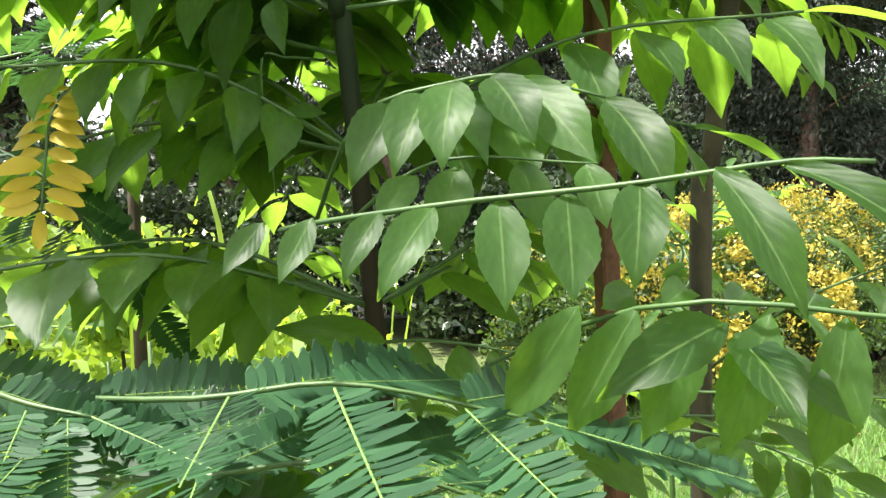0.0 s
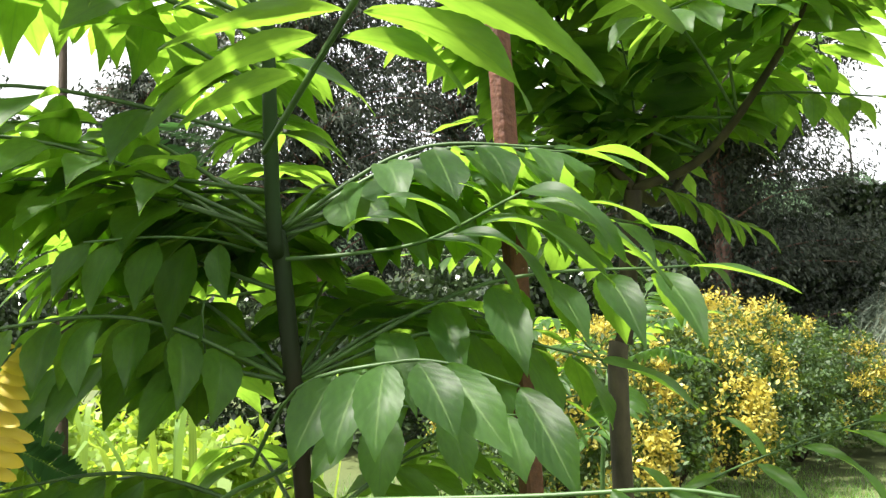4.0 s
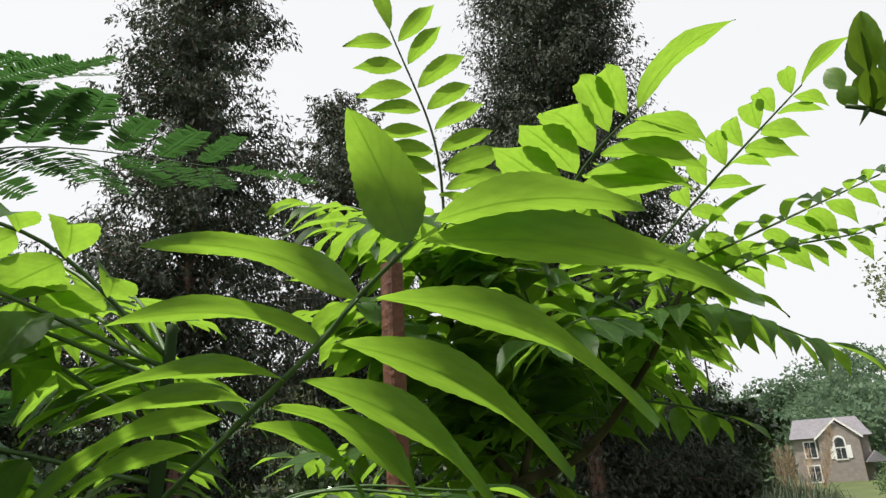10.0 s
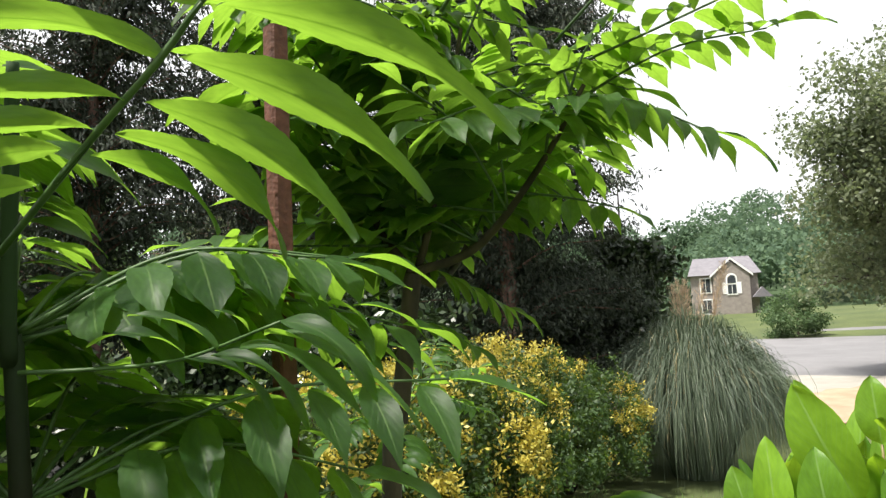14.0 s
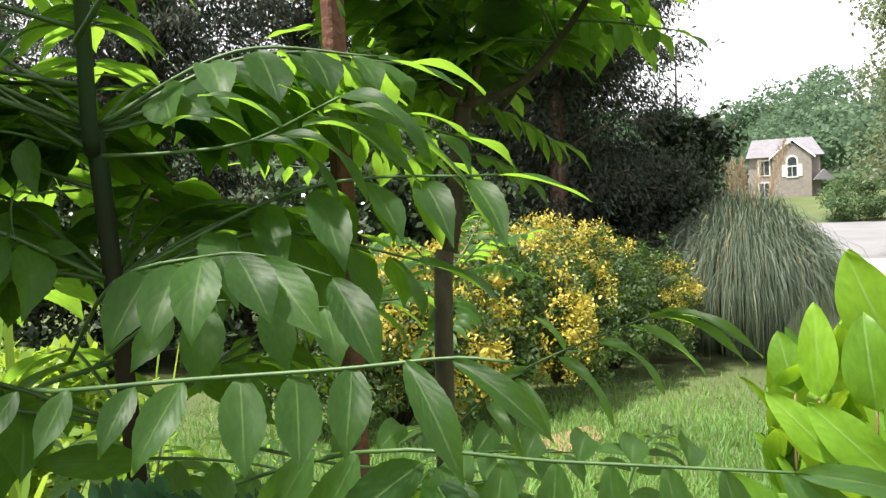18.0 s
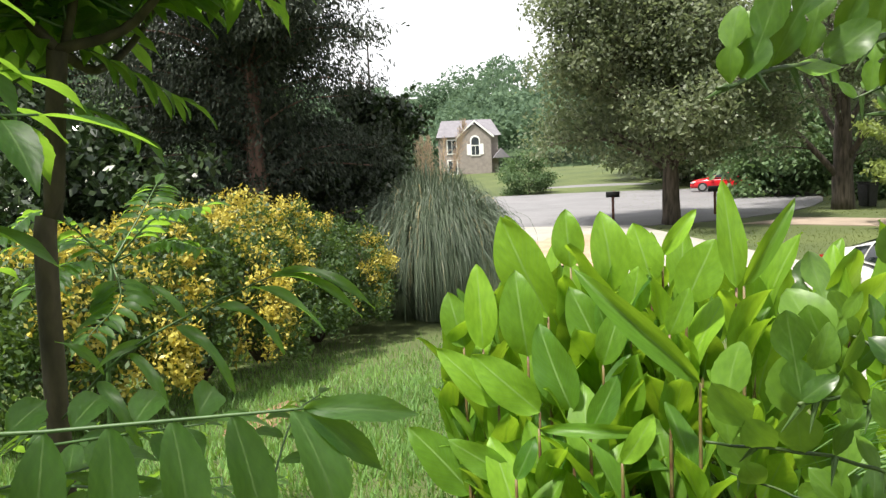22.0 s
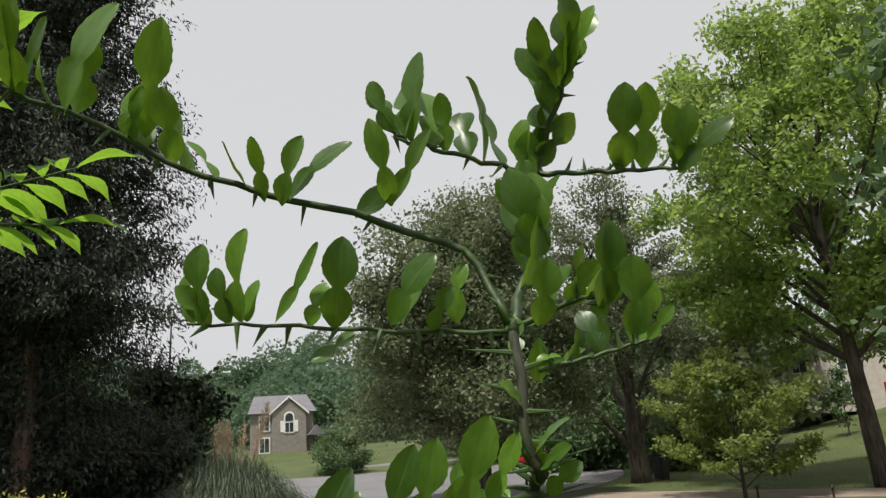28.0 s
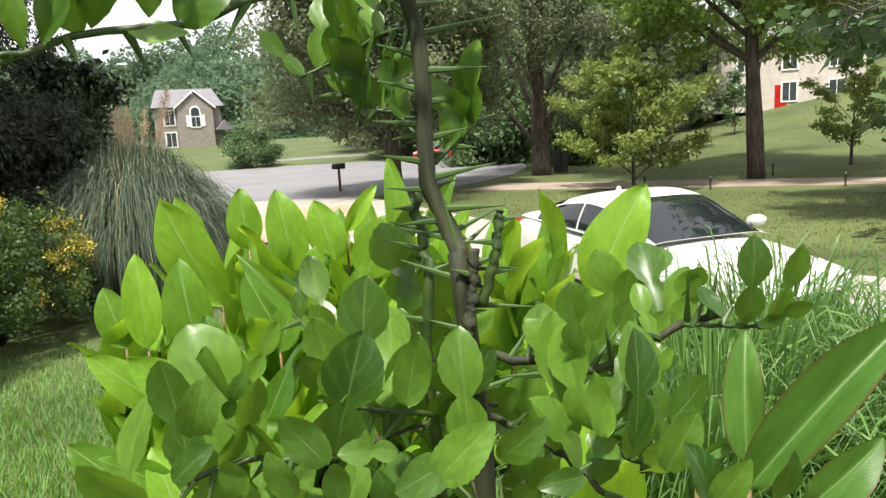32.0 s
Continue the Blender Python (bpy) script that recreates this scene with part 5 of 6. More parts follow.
spray(ta, [(-0.111, 0.610, 1.630), (-0.133, 0.571, 1.637), (-0.160, 0.530, 1.638), (-0.194, 0.497, 1.634)], [
    ((-0.146, 0.558, 1.635), (-0.158, 0.536, 1.569), 0.9), ((-0.161, 0.531, 1.635), (-0.169, 0.507, 1.590), 1.0), ((-0.178, 0.514, 1.635), (-0.189, 0.488, 1.590), 0.9), ((-0.130, 0.573, 1.634), (-0.122, 0.553, 1.592), 0.9),
    ((-0.191, 0.498, 1.634), (-0.206, 0.477, 1.601), 0.9)], 18, 0.0014, (0, -1, 0.35), PINW)
spray(ta, [(-0.106, 0.617, 1.599), (-0.127, 0.582, 1.596), (-0.142, 0.569, 1.589), (-0.140, 0.577, 1.501)], [
    ((-0.144, 0.569, 1.584), (-0.164, 0.548, 1.538), 1.0), ((-0.141, 0.574, 1.554), (-0.159, 0.550, 1.525), 1.0), ((-0.128, 0.577, 1.559), (-0.099, 0.563, 1.554), 0.8)], 19, 0.0012, (0, -1, 0.35), PINW)
# leaf spirals round the stem, out of which the rest of the head is built
rngL = random.Random(78)
for i in range(50):
    p = lineA[rngL.randint(5, 12)]
    a = i * 2.4 + rngL.uniform(-0.3, 0.3)
    d = Vector((math.cos(a), math.sin(a) * 0.8, rngL.uniform(-0.1, 0.25))).normalized()
    q = p + d * rngL.uniform(0.2, 0.34)
    if (q + d * 0.08 - Vector((0.02, 0.03, 1.58))).length < 0.5 or q.y < 0.36:
        continue
    frond(ta, [p, p.lerp(q, 0.5) + Vector((0, 0, 0.03)), q], rngL.choice((5, 6, 7)), rngL.uniform(0.06, 0.085), 900 + i, rngL.uniform(0.5, 1.0), 0.4, PINW if i % 3 else PIN)
rngA = random.Random(77)
EYES = Vector((0.02, 0.03, 1.58))
for i in range(66):
    u = rngA.uniform(0.22, 1.0)
    p = lineA[int(u * 29)]
    a = i * 2.4 + rngA.uniform(-0.3, 0.3)
    ln = rngA.uniform(0.2, 0.36)
    d = Vector((math.cos(a), math.sin(a), rngA.uniform(-0.1, 0.55))).normalized()
    q = p + d * ln - Vector((0, 0, 0.05 * rngA.random()))
    e = q + d * 0.08
    if (e - EYES).length < 0.45 or e.y < 0.42 or (e.x > 0.12 and e.z > 1.4):
        continue
    frond(ta, [p, p.lerp(q, 0.5) + Vector((0, 0, 0.03)), q], rngA.choice((5, 6, 6, 7)), rngA.uniform(0.06, 0.09), 200 + i, rngA.uniform(0.3, 1.0), 0.45, PIN if i % 3 else PINW)

# ---- young tree B: trunk, fork and umbrella crown ----
tb = thing("young_tree", (0.24, 0.93, 0), "young staked tree with a forked trunk and broad leafy crown", "young tree")
forkB = Vector((0.301, 0.907, 1.700))
lineB = bez([(0.25, 0.97, -0.03), (0.268, 0.941, 1.346), (0.287, 0.941, 1.524), forkB], 16)
part_mesh("trunk", mesh_of("trunk", *tube(lineB, 0.0135, 0.0115, 10, 0.025, random.Random(2)), M_TBARK), tb)
limbsB = []
for k, pts in enumerate([[forkB, (0.263, 0.931, 1.766), (0.239, 0.933, 1.891), (0.216, 0.953, 2.011)], [forkB, (0.314, 0.910, 1.719), (0.334, 0.863, 1.841), (0.352, 0.827, 1.997)],
                         [forkB, (0.374, 0.865, 1.728), (0.424, 0.784, 1.812), (0.465, 0.735, 1.903)], [forkB, (0.368, 0.977, 1.693), (0.479, 1.085, 1.801), (0.576, 1.112, 1.980)]]):
    ln = bez(pts, 14)
    limbsB.append(ln)
    part_mesh("limb", mesh_of("limb", *tube(ln, 0.0068, 0.0028, 8, 0.05, random.Random(k)), M_TBARK), tb)
frond(tb, [(0.197, 0.798, 1.986), (0.176, 0.747, 2.088), (0.115, 0.685, 2.191)], 8, 0.07, 301, 0.1, 0.35)
frond(tb, [(0.262, 0.659, 1.938), (0.287, 0.588, 1.990), (0.315, 0.529, 2.021)], 5, 0.11, 302, 0.25, 0.5)
frond(tb, [(0.419, 0.717, 1.943), (0.480, 0.628, 2.021), (0.521, 0.545, 2.074)], 7, 0.068, 303, 0.15, 0.4)
frond(tb, [(0.392, 0.783, 1.879), (0.456, 0.677, 1.871), (0.519, 0.594, 1.812)], 7, 0.075, 304, 0.6, 0.5)
frond(tb, [(0.446, 0.763, 1.924), (0.556, 0.667, 1.966), (0.630, 0.580, 1.994)], 8, 0.072, 305, 0.3, 0.4)
frond(tb, [(0.458, 0.793, 1.885), (0.558, 0.705, 1.940), (0.639, 0.629, 1.945)], 7, 0.07, 306, 0.3, 0.4)
frond(tb, [(0.404, 0.821, 1.791), (0.449, 0.766, 1.775), (0.483, 0.711, 1.754)], 3, 0.052, 307, 1.0, 0.3, PINW)
frond(tb, [(0.310, 0.942, 1.722), (0.371, 0.923, 1.690), (0.434, 0.907, 1.650)], 5, 0.06, 308, 0.7, 0.8)
frond(tb, [(0.302, 0.912, 1.640), (0.336, 0.889, 1.630), (0.366, 0.878, 1.603)], 3, 0.05, 309, 0.5, 0.5, PINW)
frond(tb, [(0.271, 0.911, 1.736), (0.150, 0.938, 1.740), (0.031, 0.970, 1.744)], 5, 0.06, 310, 0.5, 0.4, PINW)
frond(tb, [(0.311, 0.975, 1.695), (0.176, 1.027, 1.636), (0.036, 1.058, 1.645)], 7, 0.05, 311, 0.6, 0.3)
spray(tb, [(0.264, 0.900, 1.280), (0.318, 0.818, 1.361), (0.393, 0.762, 1.408), (0.463, 0.717, 1.441)], [
    ((0.322, 0.816, 1.359), (0.340, 0.756, 1.301), 0.8), ((0.364, 0.783, 1.387), (0.396, 0.712, 1.319), 0.7), ((0.401, 0.758, 1.407), (0.443, 0.684, 1.357), 0.65), ((0.437, 0.742, 1.424), (0.482, 0.664, 1.377), 0.6),
    ((0.453, 0.723, 1.437), (0.511, 0.633, 1.392), 0.55), ((0.463, 0.717, 1.441), (0.523, 0.626, 1.400), 0.6), ((0.342, 0.811, 1.372), (0.287, 0.825, 1.347), 0.9), ((0.373, 0.780, 1.395), (0.349, 0.821, 1.432), 0.9),
    ((0.292, 0.841, 1.329), (0.311, 0.767, 1.265), 0.8), ((0.299, 0.840, 1.335), (0.258, 0.864, 1.378), 0.9)], 21, 0.0016, (0, -0.7, 0.7))
frond(tb, [(0.239, 0.898, 1.254), (0.296, 0.820, 1.271), (0.373, 0.746, 1.283)], 5, 0.075, 313, 0.5, 0.7)
frond(tb, [(0.226, 0.886, 1.215), (0.269, 0.790, 1.230), (0.311, 0.724, 1.223)], 5, 0.075, 314, 0.5, 0.7)
rngB = random.Random(91)
for i in range(72):
    ln = limbsB[i % 4]
    p = ln[rngB.randint(4, 14)]
    a = rngB.uniform(0, 6.28)
    d = Vector((math.cos(a), math.sin(a), rngB.uniform(-0.15, 0.7))).normalized()
    if d.y < -0.6:
        d.y = -0.3
    q = p + d * rngB.uniform(0.16, 0.3)
    e = q + d * 0.06
    # the crown stays clear of the path and of the open side towards the street
    if (e - Vector((0.1, 0, 1.6))).length < 0.6 or e.x > 0.25 + 0.4 * (e.y + 0.13) or (e.x > 0.5 and e.z < 1.75):
        continue
    frond(tb, [p, p.lerp(q, 0.5) + Vector((0, 0, 0.03)), q], rngB.choice((5, 6, 6, 7)), rngB.uniform(0.06, 0.092), 400 + i, rngB.uniform(0.25, 0.9), 0.45, PIN if i % 3 else PINW)

# ---- low plant with many narrow leaflets ----
sm = thing("sumac_seedling", (0.8, 3.0, 0), "low plant with glossy many-paired leaves", "garden plant")
s0 = Vector((0.840, 2.880, 1.250))
part_mesh("stem", mesh_of("stem", *tube(bez([(0.8, 3.0, -0.03), (0.8, 2.98, 0.7), s0], 8), 0.012, 0.008, 7), M_GSTEM), sm)
for k, (a, b) in enumerate([((0.633, 2.812, 1.459), (0.475, 2.786, 1.385)), ((0.965, 2.722, 1.416), (1.103, 2.620, 1.446)), ((0.996, 2.761, 1.324), (1.100, 2.664, 1.288)), ((0.662, 2.794, 1.273), (0.529, 2.684, 1.212)),
                           ((1.003, 2.980, 1.444), (1.095, 3.084, 1.536)), ((0.769, 3.038, 1.339), (0.605, 3.199, 1.319)), ((0.817, 2.740, 1.133), (0.672, 2.625, 1.036))]):
    frond(sm, [s0, a, b], 10, 0.105, 500 + k, 0.35, 0.3, r=0.0035)

# ---- feathery (twice-pinnate) shrub ----
def pinna_mesh(name, mat, pairs=15, seed=0):
    """A feather of narrow leaflets along +y, one unit long."""
    rng = random.Random(seed)
    V, Fc, U = [], [], []
    for i in range(pairs):
        y = 0.05 + 0.93 * i / pairs
        s0 = 0.145 * (0.55 + 0.9 * math.sin(math.pi * (0.15 + 0.75 * i / pairs)))
        for s in (-1, 1):
            a = rng.uniform(0.3, 0.5)
            L, w = s0 * rng.uniform(0.9, 1.1), 0.056
            dx, dy, dz = s * math.cos(a), math.sin(a) * 0.75, rng.uniform(-0.05, 0.22)
            o = len(V)
            for u, k in ((0, 0.5), (0.3, 1), (0.75, 0.95), (1, 0.25)):
                V += [(dx * L * u, y + dy * L * u - w * k * 0.5, dz * L * u), (dx * L * u, y + dy * L * u + w * k * 0.5, dz * L * u + 0.006)]
            for q in range(3):
                Fc.append((o + 2 * q, o + 2 * q + 2, o + 2 * q + 3, o + 2 * q + 1))
    o = len(V)
    V += [(-0.006, 0, 0.004), (0, 0, 0.009), (0.006, 0, 0.004), (-0.003, 1, 0.004), (0, 1, 0.007), (0.003, 1, 0.004)]
    Fc += [(o, o + 1, o + 4, o + 3), (o + 1, o + 2, o + 5, o + 4)]
    me = mesh_of(name, V, Fc, mat, smooth=False)
    me.materials.append(M_RACHIS)
    for k in (-1, -2):
        me.polygons[len(me.polygons) + k].material_index = 1
    return me


FEATHER = [pinna_mesh("feather", M_FERN, 21, k) for k in range(3)]


def twice(plant, pts, pairs, length, seed, droop=0.3, face=None):
    return frond(plant, pts, pairs, length, seed, droop, 0.5, FEATHER, 0.0015, 0.2, True, 1.0, name="feather", face=face)


fs = thing("feathery_shrub", (-0.35, 0.75, 0), "shrub with feathery twice-pinnate leaves, one yellowing", "shrub")
part_mesh("stem", mesh_of("stem", *tube(bez([(-0.35, 0.8, -0.02), (-0.36, 0.8, 0.9), (-0.4, 0.95, 1.7), (-0.42, 1.05, 2.3)], 12), 0.011, 0.004, 8), M_BSTEM), fs)
twice(fs, [(-0.308, 0.468, 1.400), (-0.150, 0.405, 1.407), (-0.071, 0.399, 1.412), (0.017, 0.396, 1.391)], 4, 0.1, 1, 0.1, face=(0.1, -0.75, 0.7))
twice(fs, [(-0.306, 0.460, 1.370), (-0.160, 0.382, 1.378), (-0.072, 0.379, 1.383), (-0.000, 0.375, 1.361)], 4, 0.1, 2, 0.1, face=(-0.1, -0.75, 0.65))
twice(fs, [(-0.329, 0.458, 1.435), (-0.231, 0.400, 1.415), (-0.184, 0.390, 1.405)], 4, 0.08, 3, 0.5, face=(0.2, -0.7, 0.7))
twice(fs, [(-0.430, 0.619, 1.574), (-0.325, 0.602, 1.533), (-0.254, 0.592, 1.446)], 5, 0.075, 4, 0.3, face=(-0.1, -0.85, 0.5))
twice(fs, [(-0.707, 1.242, 2.188), (-0.429, 1.258, 2.294), (-0.086, 1.272, 2.281)], 8, 0.17, 5, 0.0)
twice(fs, [(-0.652, 1.099, 2.291), (-0.502, 1.147, 2.339), (-0.378, 1.299, 2.463)], 6, 0.15, 6, 0.0)
twice(fs, [(-0.685, 1.308, 1.994), (-0.498, 1.311, 1.874), (-0.358, 1.272, 1.733)], 7, 0.13, 7, 0.2)
twice(fs, [(-0.621, 0.854, 1.648), (-0.475, 0.884, 1.681), (-0.383, 0.925, 1.703)], 7, 0.12, 8, 0.1)
twice(fs, [(-0.610, 1.033, 1.852), (-0.442, 1.069, 1.821), (-0.284, 1.064, 1.844)], 7, 0.12, 9, 0.2)
YEL = [blade_mesh("leaflet", M_YELLOW, 0.42, a, f, oval, 10, 0.03, 0.06, k + 80) for k, (a, f) in enumerate([(0.05, 0.2), (0.1, 0.35), (-0.05, 0.3)])]
frond(fs, [(-0.241, 0.513, 1.574), (-0.249, 0.500, 1.557), (-0.251, 0.491, 1.527), (-0.255, 0.489, 1.499)], 11, 0.023, 10, 0.15, 0.2, YEL, 0.0009, 0.05, True)

# ---- thorny citrus ----
ct = thing("citrus_bush", (0.857, 0.158, 0), "thorny citrus bush with double-bladed leaves", "citrus bush")
bm = bmesh.new()
bmesh.ops.create_cone(bm, segments=6, radius1=0.05, radius2=0.004, depth=1.0, matrix=Matrix.Translation((0, 0, 0.5)))
ME_THORN = bpy.data.meshes.new("thorn")
bm.to_mesh(ME_THORN)
bm.free()
ME_THORN.materials.append(M_THORN)


def citrus_leaf(br, p, tip, rng, widen=1.0, loose=0.45):
    face = Vector((-0.85 + rng.uniform(-loose, loose), -0.5 + rng.uniform(-loose, loose), 0.25 + rng.uniform(0, loose)))
    between("leaf", rng.choice(CIT), p, tip, face, br, widen)


def thorn(br, p, way, length):
    m = way.to_track_quat("Z", "Y").to_matrix().to_4x4() @ Matrix.Diagonal((0.06, 0.06, length, 1))
    m.translation = p
    part_mesh("thorn", ME_THORN, br, m)


def citrus_branch(pts, r0, r1, leaves, seed, length=0.07, wood=False, thorns=None, up=1.0, start=0.12, spike=0.019):
    """A twig with double leaves that stand up from it, each with a thorn at its foot."""
    rng = random.Random(seed)
    ln = bez(pts, 20)
    kink = min(0.7 * r0, 0.25 * (ln[10] - ln[9]).length)
    for k in range(2, 19):
        ln[k] = ln[k] + Vector((0.5, -0.85, 0.6)) * kink * ((1, 0.2, -0.9, -0.1)[k % 4] + rng.uniform(-0.5, 0.5))
    br = part_mesh("branch", mesh_of("branch", *tube(ln, r0, r1, 8, 0.08, rng), M_CITWOOD if wood else M_CITGREEN), ct)
    for i in range(leaves):
        u = start + (1 - start) * (i + rng.uniform(0.2, 0.8)) / leaves
        k = min(19, int(u * 20))
        p = ln[k].lerp(ln[k + 1], u * 20 - k)
        d = (ln[k + 1] - ln[k]).normalized()
        a = rng.uniform(0, 6.28)
        way = (Vector((0, 0, 1)) * up * rng.uniform(0.6, 1.1) + Vector((math.cos(a), math.sin(a), 0)) * rng.uniform(0.1, 0.75) + d * rng.uniform(-0.1, 0.4)).normalized()
        citrus_leaf(br, p, p + way * length * rng.uniform(0.65, 1.15), rng, rng.uniform(0.9, 1.3), 1.1)
    n = thorns if thorns is not None else max(3, leaves // 2)
    for i in range(n):
        u = (i + rng.uniform(0.2, 0.8)) / n
        k = min(19, int(u * 20))
        p, d = ln[k].lerp(ln[k + 1], u * 20 - k), (ln[k + 1] - ln[k]).normalized()
        side = Vector((0.5, -0.85, 0)) * (1 if i % 2 else -1)
        way = d.cross(Vector((0.85, 0.5, 0))) if abs(d.z) < 0.5 else side
        way = (way + Vector((rng.uniform(-0.5, 0.5), rng.uniform(-0.5, 0.5), rng.uniform(-0.3, 0.3))) + d * 0.2).normalized()
        thorn(br, p, way, spike * rng.uniform(0.75, 1.3))
    return ln, br


def double_leaves(br, pairs, seed):
    rng = random.Random(seed)
    for a, b, w in pairs:
        if w >= 1.3:
            between("leaf", rng.choice(CITS), a, b, Vector((-0.85, -0.5, 0.3)) + Vector((rng.uniform(-0.5, 0.5), rng.uniform(-0.5, 0.5), rng.uniform(0, 0.5))), br, w * 0.8)
        else:
            citrus_leaf(br, Vector(a), Vector(b), rng, w)


citrus_branch([(0.867, 0.158, -0.030), (0.837, 0.148, 0.900), (0.817, 0.138, 1.405), (0.820, 0.155, 1.464), (0.825, 0.173, 1.557), (0.827, 0.177, 1.647), (0.807, 0.162, 1.674), (0.833, 0.190, 1.783)], 0.0084, 0.0046, 5, 600, 0.050, True, 58, 0.4, 0.75, 0.04)
citrus_branch([(0.847, 0.188, -0.030), (0.837, 0.188, 0.900), (0.812, 0.168, 1.394), (0.827, 0.181, 1.460), (0.831, 0.184, 1.504)], 0.0050, 0.0037, 0, 599, 0.050, False, 20, 0.4, 0.75, 0.025)
citrus_branch([(0.833, 0.190, 1.783), (0.913, 0.207, 1.876), (0.963, 0.221, 1.974), (0.955, 0.184, 2.037), (0.945, 0.152, 2.083)], 0.0058, 0.0022, 22, 601, 0.084, False, 12, 1.0, 0.1)
bl, br = citrus_branch([(0.833, 0.191, 1.784), (0.762, 0.272, 1.790), (0.686, 0.335, 1.798), (0.625, 0.374, 1.800)], 0.0026, 0.0013, 2, 602, 0.045, False, 9, 1.2, 0.4)
double_leaves(br, [((0.635, 0.367, 1.799), (0.626, 0.356, 1.864), 1.05), ((0.663, 0.350, 1.799), (0.651, 0.332, 1.877), 1.0), ((0.686, 0.337, 1.800), (0.699, 0.296, 1.866), 0.5), ((0.725, 0.305, 1.794), (0.715, 0.282, 1.871), 1.05),
                   ((0.658, 0.360, 1.800), (0.647, 0.366, 1.849), 1.0), ((0.669, 0.352, 1.802), (0.677, 0.347, 1.839), 1.3), ((0.635, 0.376, 1.800), (0.633, 0.386, 1.845), 0.9), ((0.743, 0.296, 1.793), (0.712, 0.321, 1.766), 1.0)], 71)
bl, br = citrus_branch([(0.836, 0.195, 1.790), (0.846, 0.222, 1.845), (0.828, 0.258, 1.880), (0.782, 0.311, 1.908), (0.723, 0.360, 1.927), (0.674, 0.400, 1.941), (0.611, 0.440, 1.974), (0.543, 0.464, 1.998), (0.498, 0.478, 2.009)], 0.0045, 0.0022, 9, 603, 0.073, False, 12, 0.8, 0.55)
double_leaves(br, [((0.706, 0.373, 1.922), (0.680, 0.361, 1.978), 0.8), ((0.718, 0.362, 1.918), (0.714, 0.329, 1.979), 0.9), ((0.723, 0.359, 1.923), (0.750, 0.299, 1.974), 0.9), ((0.793, 0.290, 1.917), (0.752, 0.279, 1.993), 0.7), ((0.796, 0.289, 1.921), (0.795, 0.239, 1.983), 0.7),
                   ((0.776, 0.321, 1.912), (0.789, 0.278, 1.940), 1.3), ((0.611, 0.440, 1.974), (0.601, 0.411, 2.018), 0.9), ((0.640, 0.417, 1.957), (0.609, 0.396, 2.015), 1.0)], 72)
double_leaves(br, [((0.557, 0.461, 1.991), (0.566, 0.396, 2.078), 1.1), ((0.526, 0.470, 2.001), (0.490, 0.431, 2.077), 0.8), ((0.618, 0.434, 1.980), (0.598, 0.380, 2.072), 0.9), ((0.765, 0.275, 1.796), (0.772, 0.225, 1.853), 1.1), ((0.808, 0.265, 1.848), (0.793, 0.284, 1.800), 1.3),
                   ((0.842, 0.242, 1.860), (0.838, 0.254, 1.800), 1.0), ((0.783, 0.244, 1.788), (0.784, 0.219, 1.825), 1.0), ((0.518, 0.472, 2.004), (0.522, 0.429, 2.059), 0.8)], 73)
bl, br = citrus_branch([(0.840, 0.187, 1.789), (0.852, 0.154, 1.801), (0.854, 0.124, 1.807), (0.854, 0.108, 1.797)], 0.0032, 0.0015, 5, 604, 0.068, False, 5)
double_leaves(br, [((0.837, 0.078, 1.764), (0.822, 0.067, 1.830), 1.1), ((0.850, 0.111, 1.794), (0.835, 0.089, 1.867), 1.0), ((0.858, 0.115, 1.806), (0.854, 0.118, 1.761), 1.1), ((0.839, 0.069, 1.762), (0.837, 0.044, 1.786), 0.9), ((0.833, 0.163, 1.785), (0.824, 0.143, 1.842), 1.2),
                   ((0.891, 0.193, 1.857), (0.872, 0.187, 1.902), 1.2), ((0.898, 0.187, 1.863), (0.879, 0.172, 1.919), 1.0), ((0.816, 0.136, 1.755), (0.800, 0.151, 1.752), 1.0)], 74)
citrus_branch([(0.809, 0.154, 1.745), (0.826, 0.110, 1.753), (0.839, 0.069, 1.762)], 0.0025, 0.0014, 3, 605, 0.049, False, 5)
citrus_branch([(0.963, 0.220, 1.974), (0.918, 0.266, 1.992), (0.858, 0.307, 2.007), (0.839, 0.323, 2.020)], 0.0034, 0.0018, 9, 606, 0.090, False, 6, 1.2)
bl, br = citrus_branch([(0.963, 0.220, 1.974), (0.985, 0.142, 1.962), (0.999, 0.061, 1.948)], 0.0034, 0.0018, 2, 607, 0.053, False, 7, 1.2, 0.5)
double_leaves(br, [((0.990, 0.131, 1.962), (0.956, 0.101, 2.043), 1.05), ((0.997, 0.108, 1.958), (0.970, 0.084, 2.042), 0.9), ((0.997, 0.067, 1.949), (0.974, 0.064, 2.012), 1.0), ((0.998, 0.064, 1.948), (0.971, 0.044, 2.005), 1.0), ((0.994, 0.072, 1.944), (0.988, 0.008, 1.983), 0.9),
                   ((0.949, 0.163, 2.068), (0.900, 0.138, 2.147), 1.0), ((0.948, 0.158, 2.073), (0.927, 0.112, 2.124), 1.0), ((0.949, 0.179, 2.053), (0.901, 0.170, 2.123), 0.9)], 75)
bl, br = citrus_branch([(0.829, 0.174, 1.647), (0.781, 0.182, 1.644), (0.731, 0.190, 1.632), (0.694, 0.206, 1.622), (0.662, 0.223, 1.608), (0.629, 0.243, 1.606), (0.604, 0.255, 1.597), (0.582, 0.262, 1.592)], 0.0036, 0.0016, 2, 608, 0.050, False, 8, 0.9, 0.3, 0.022)
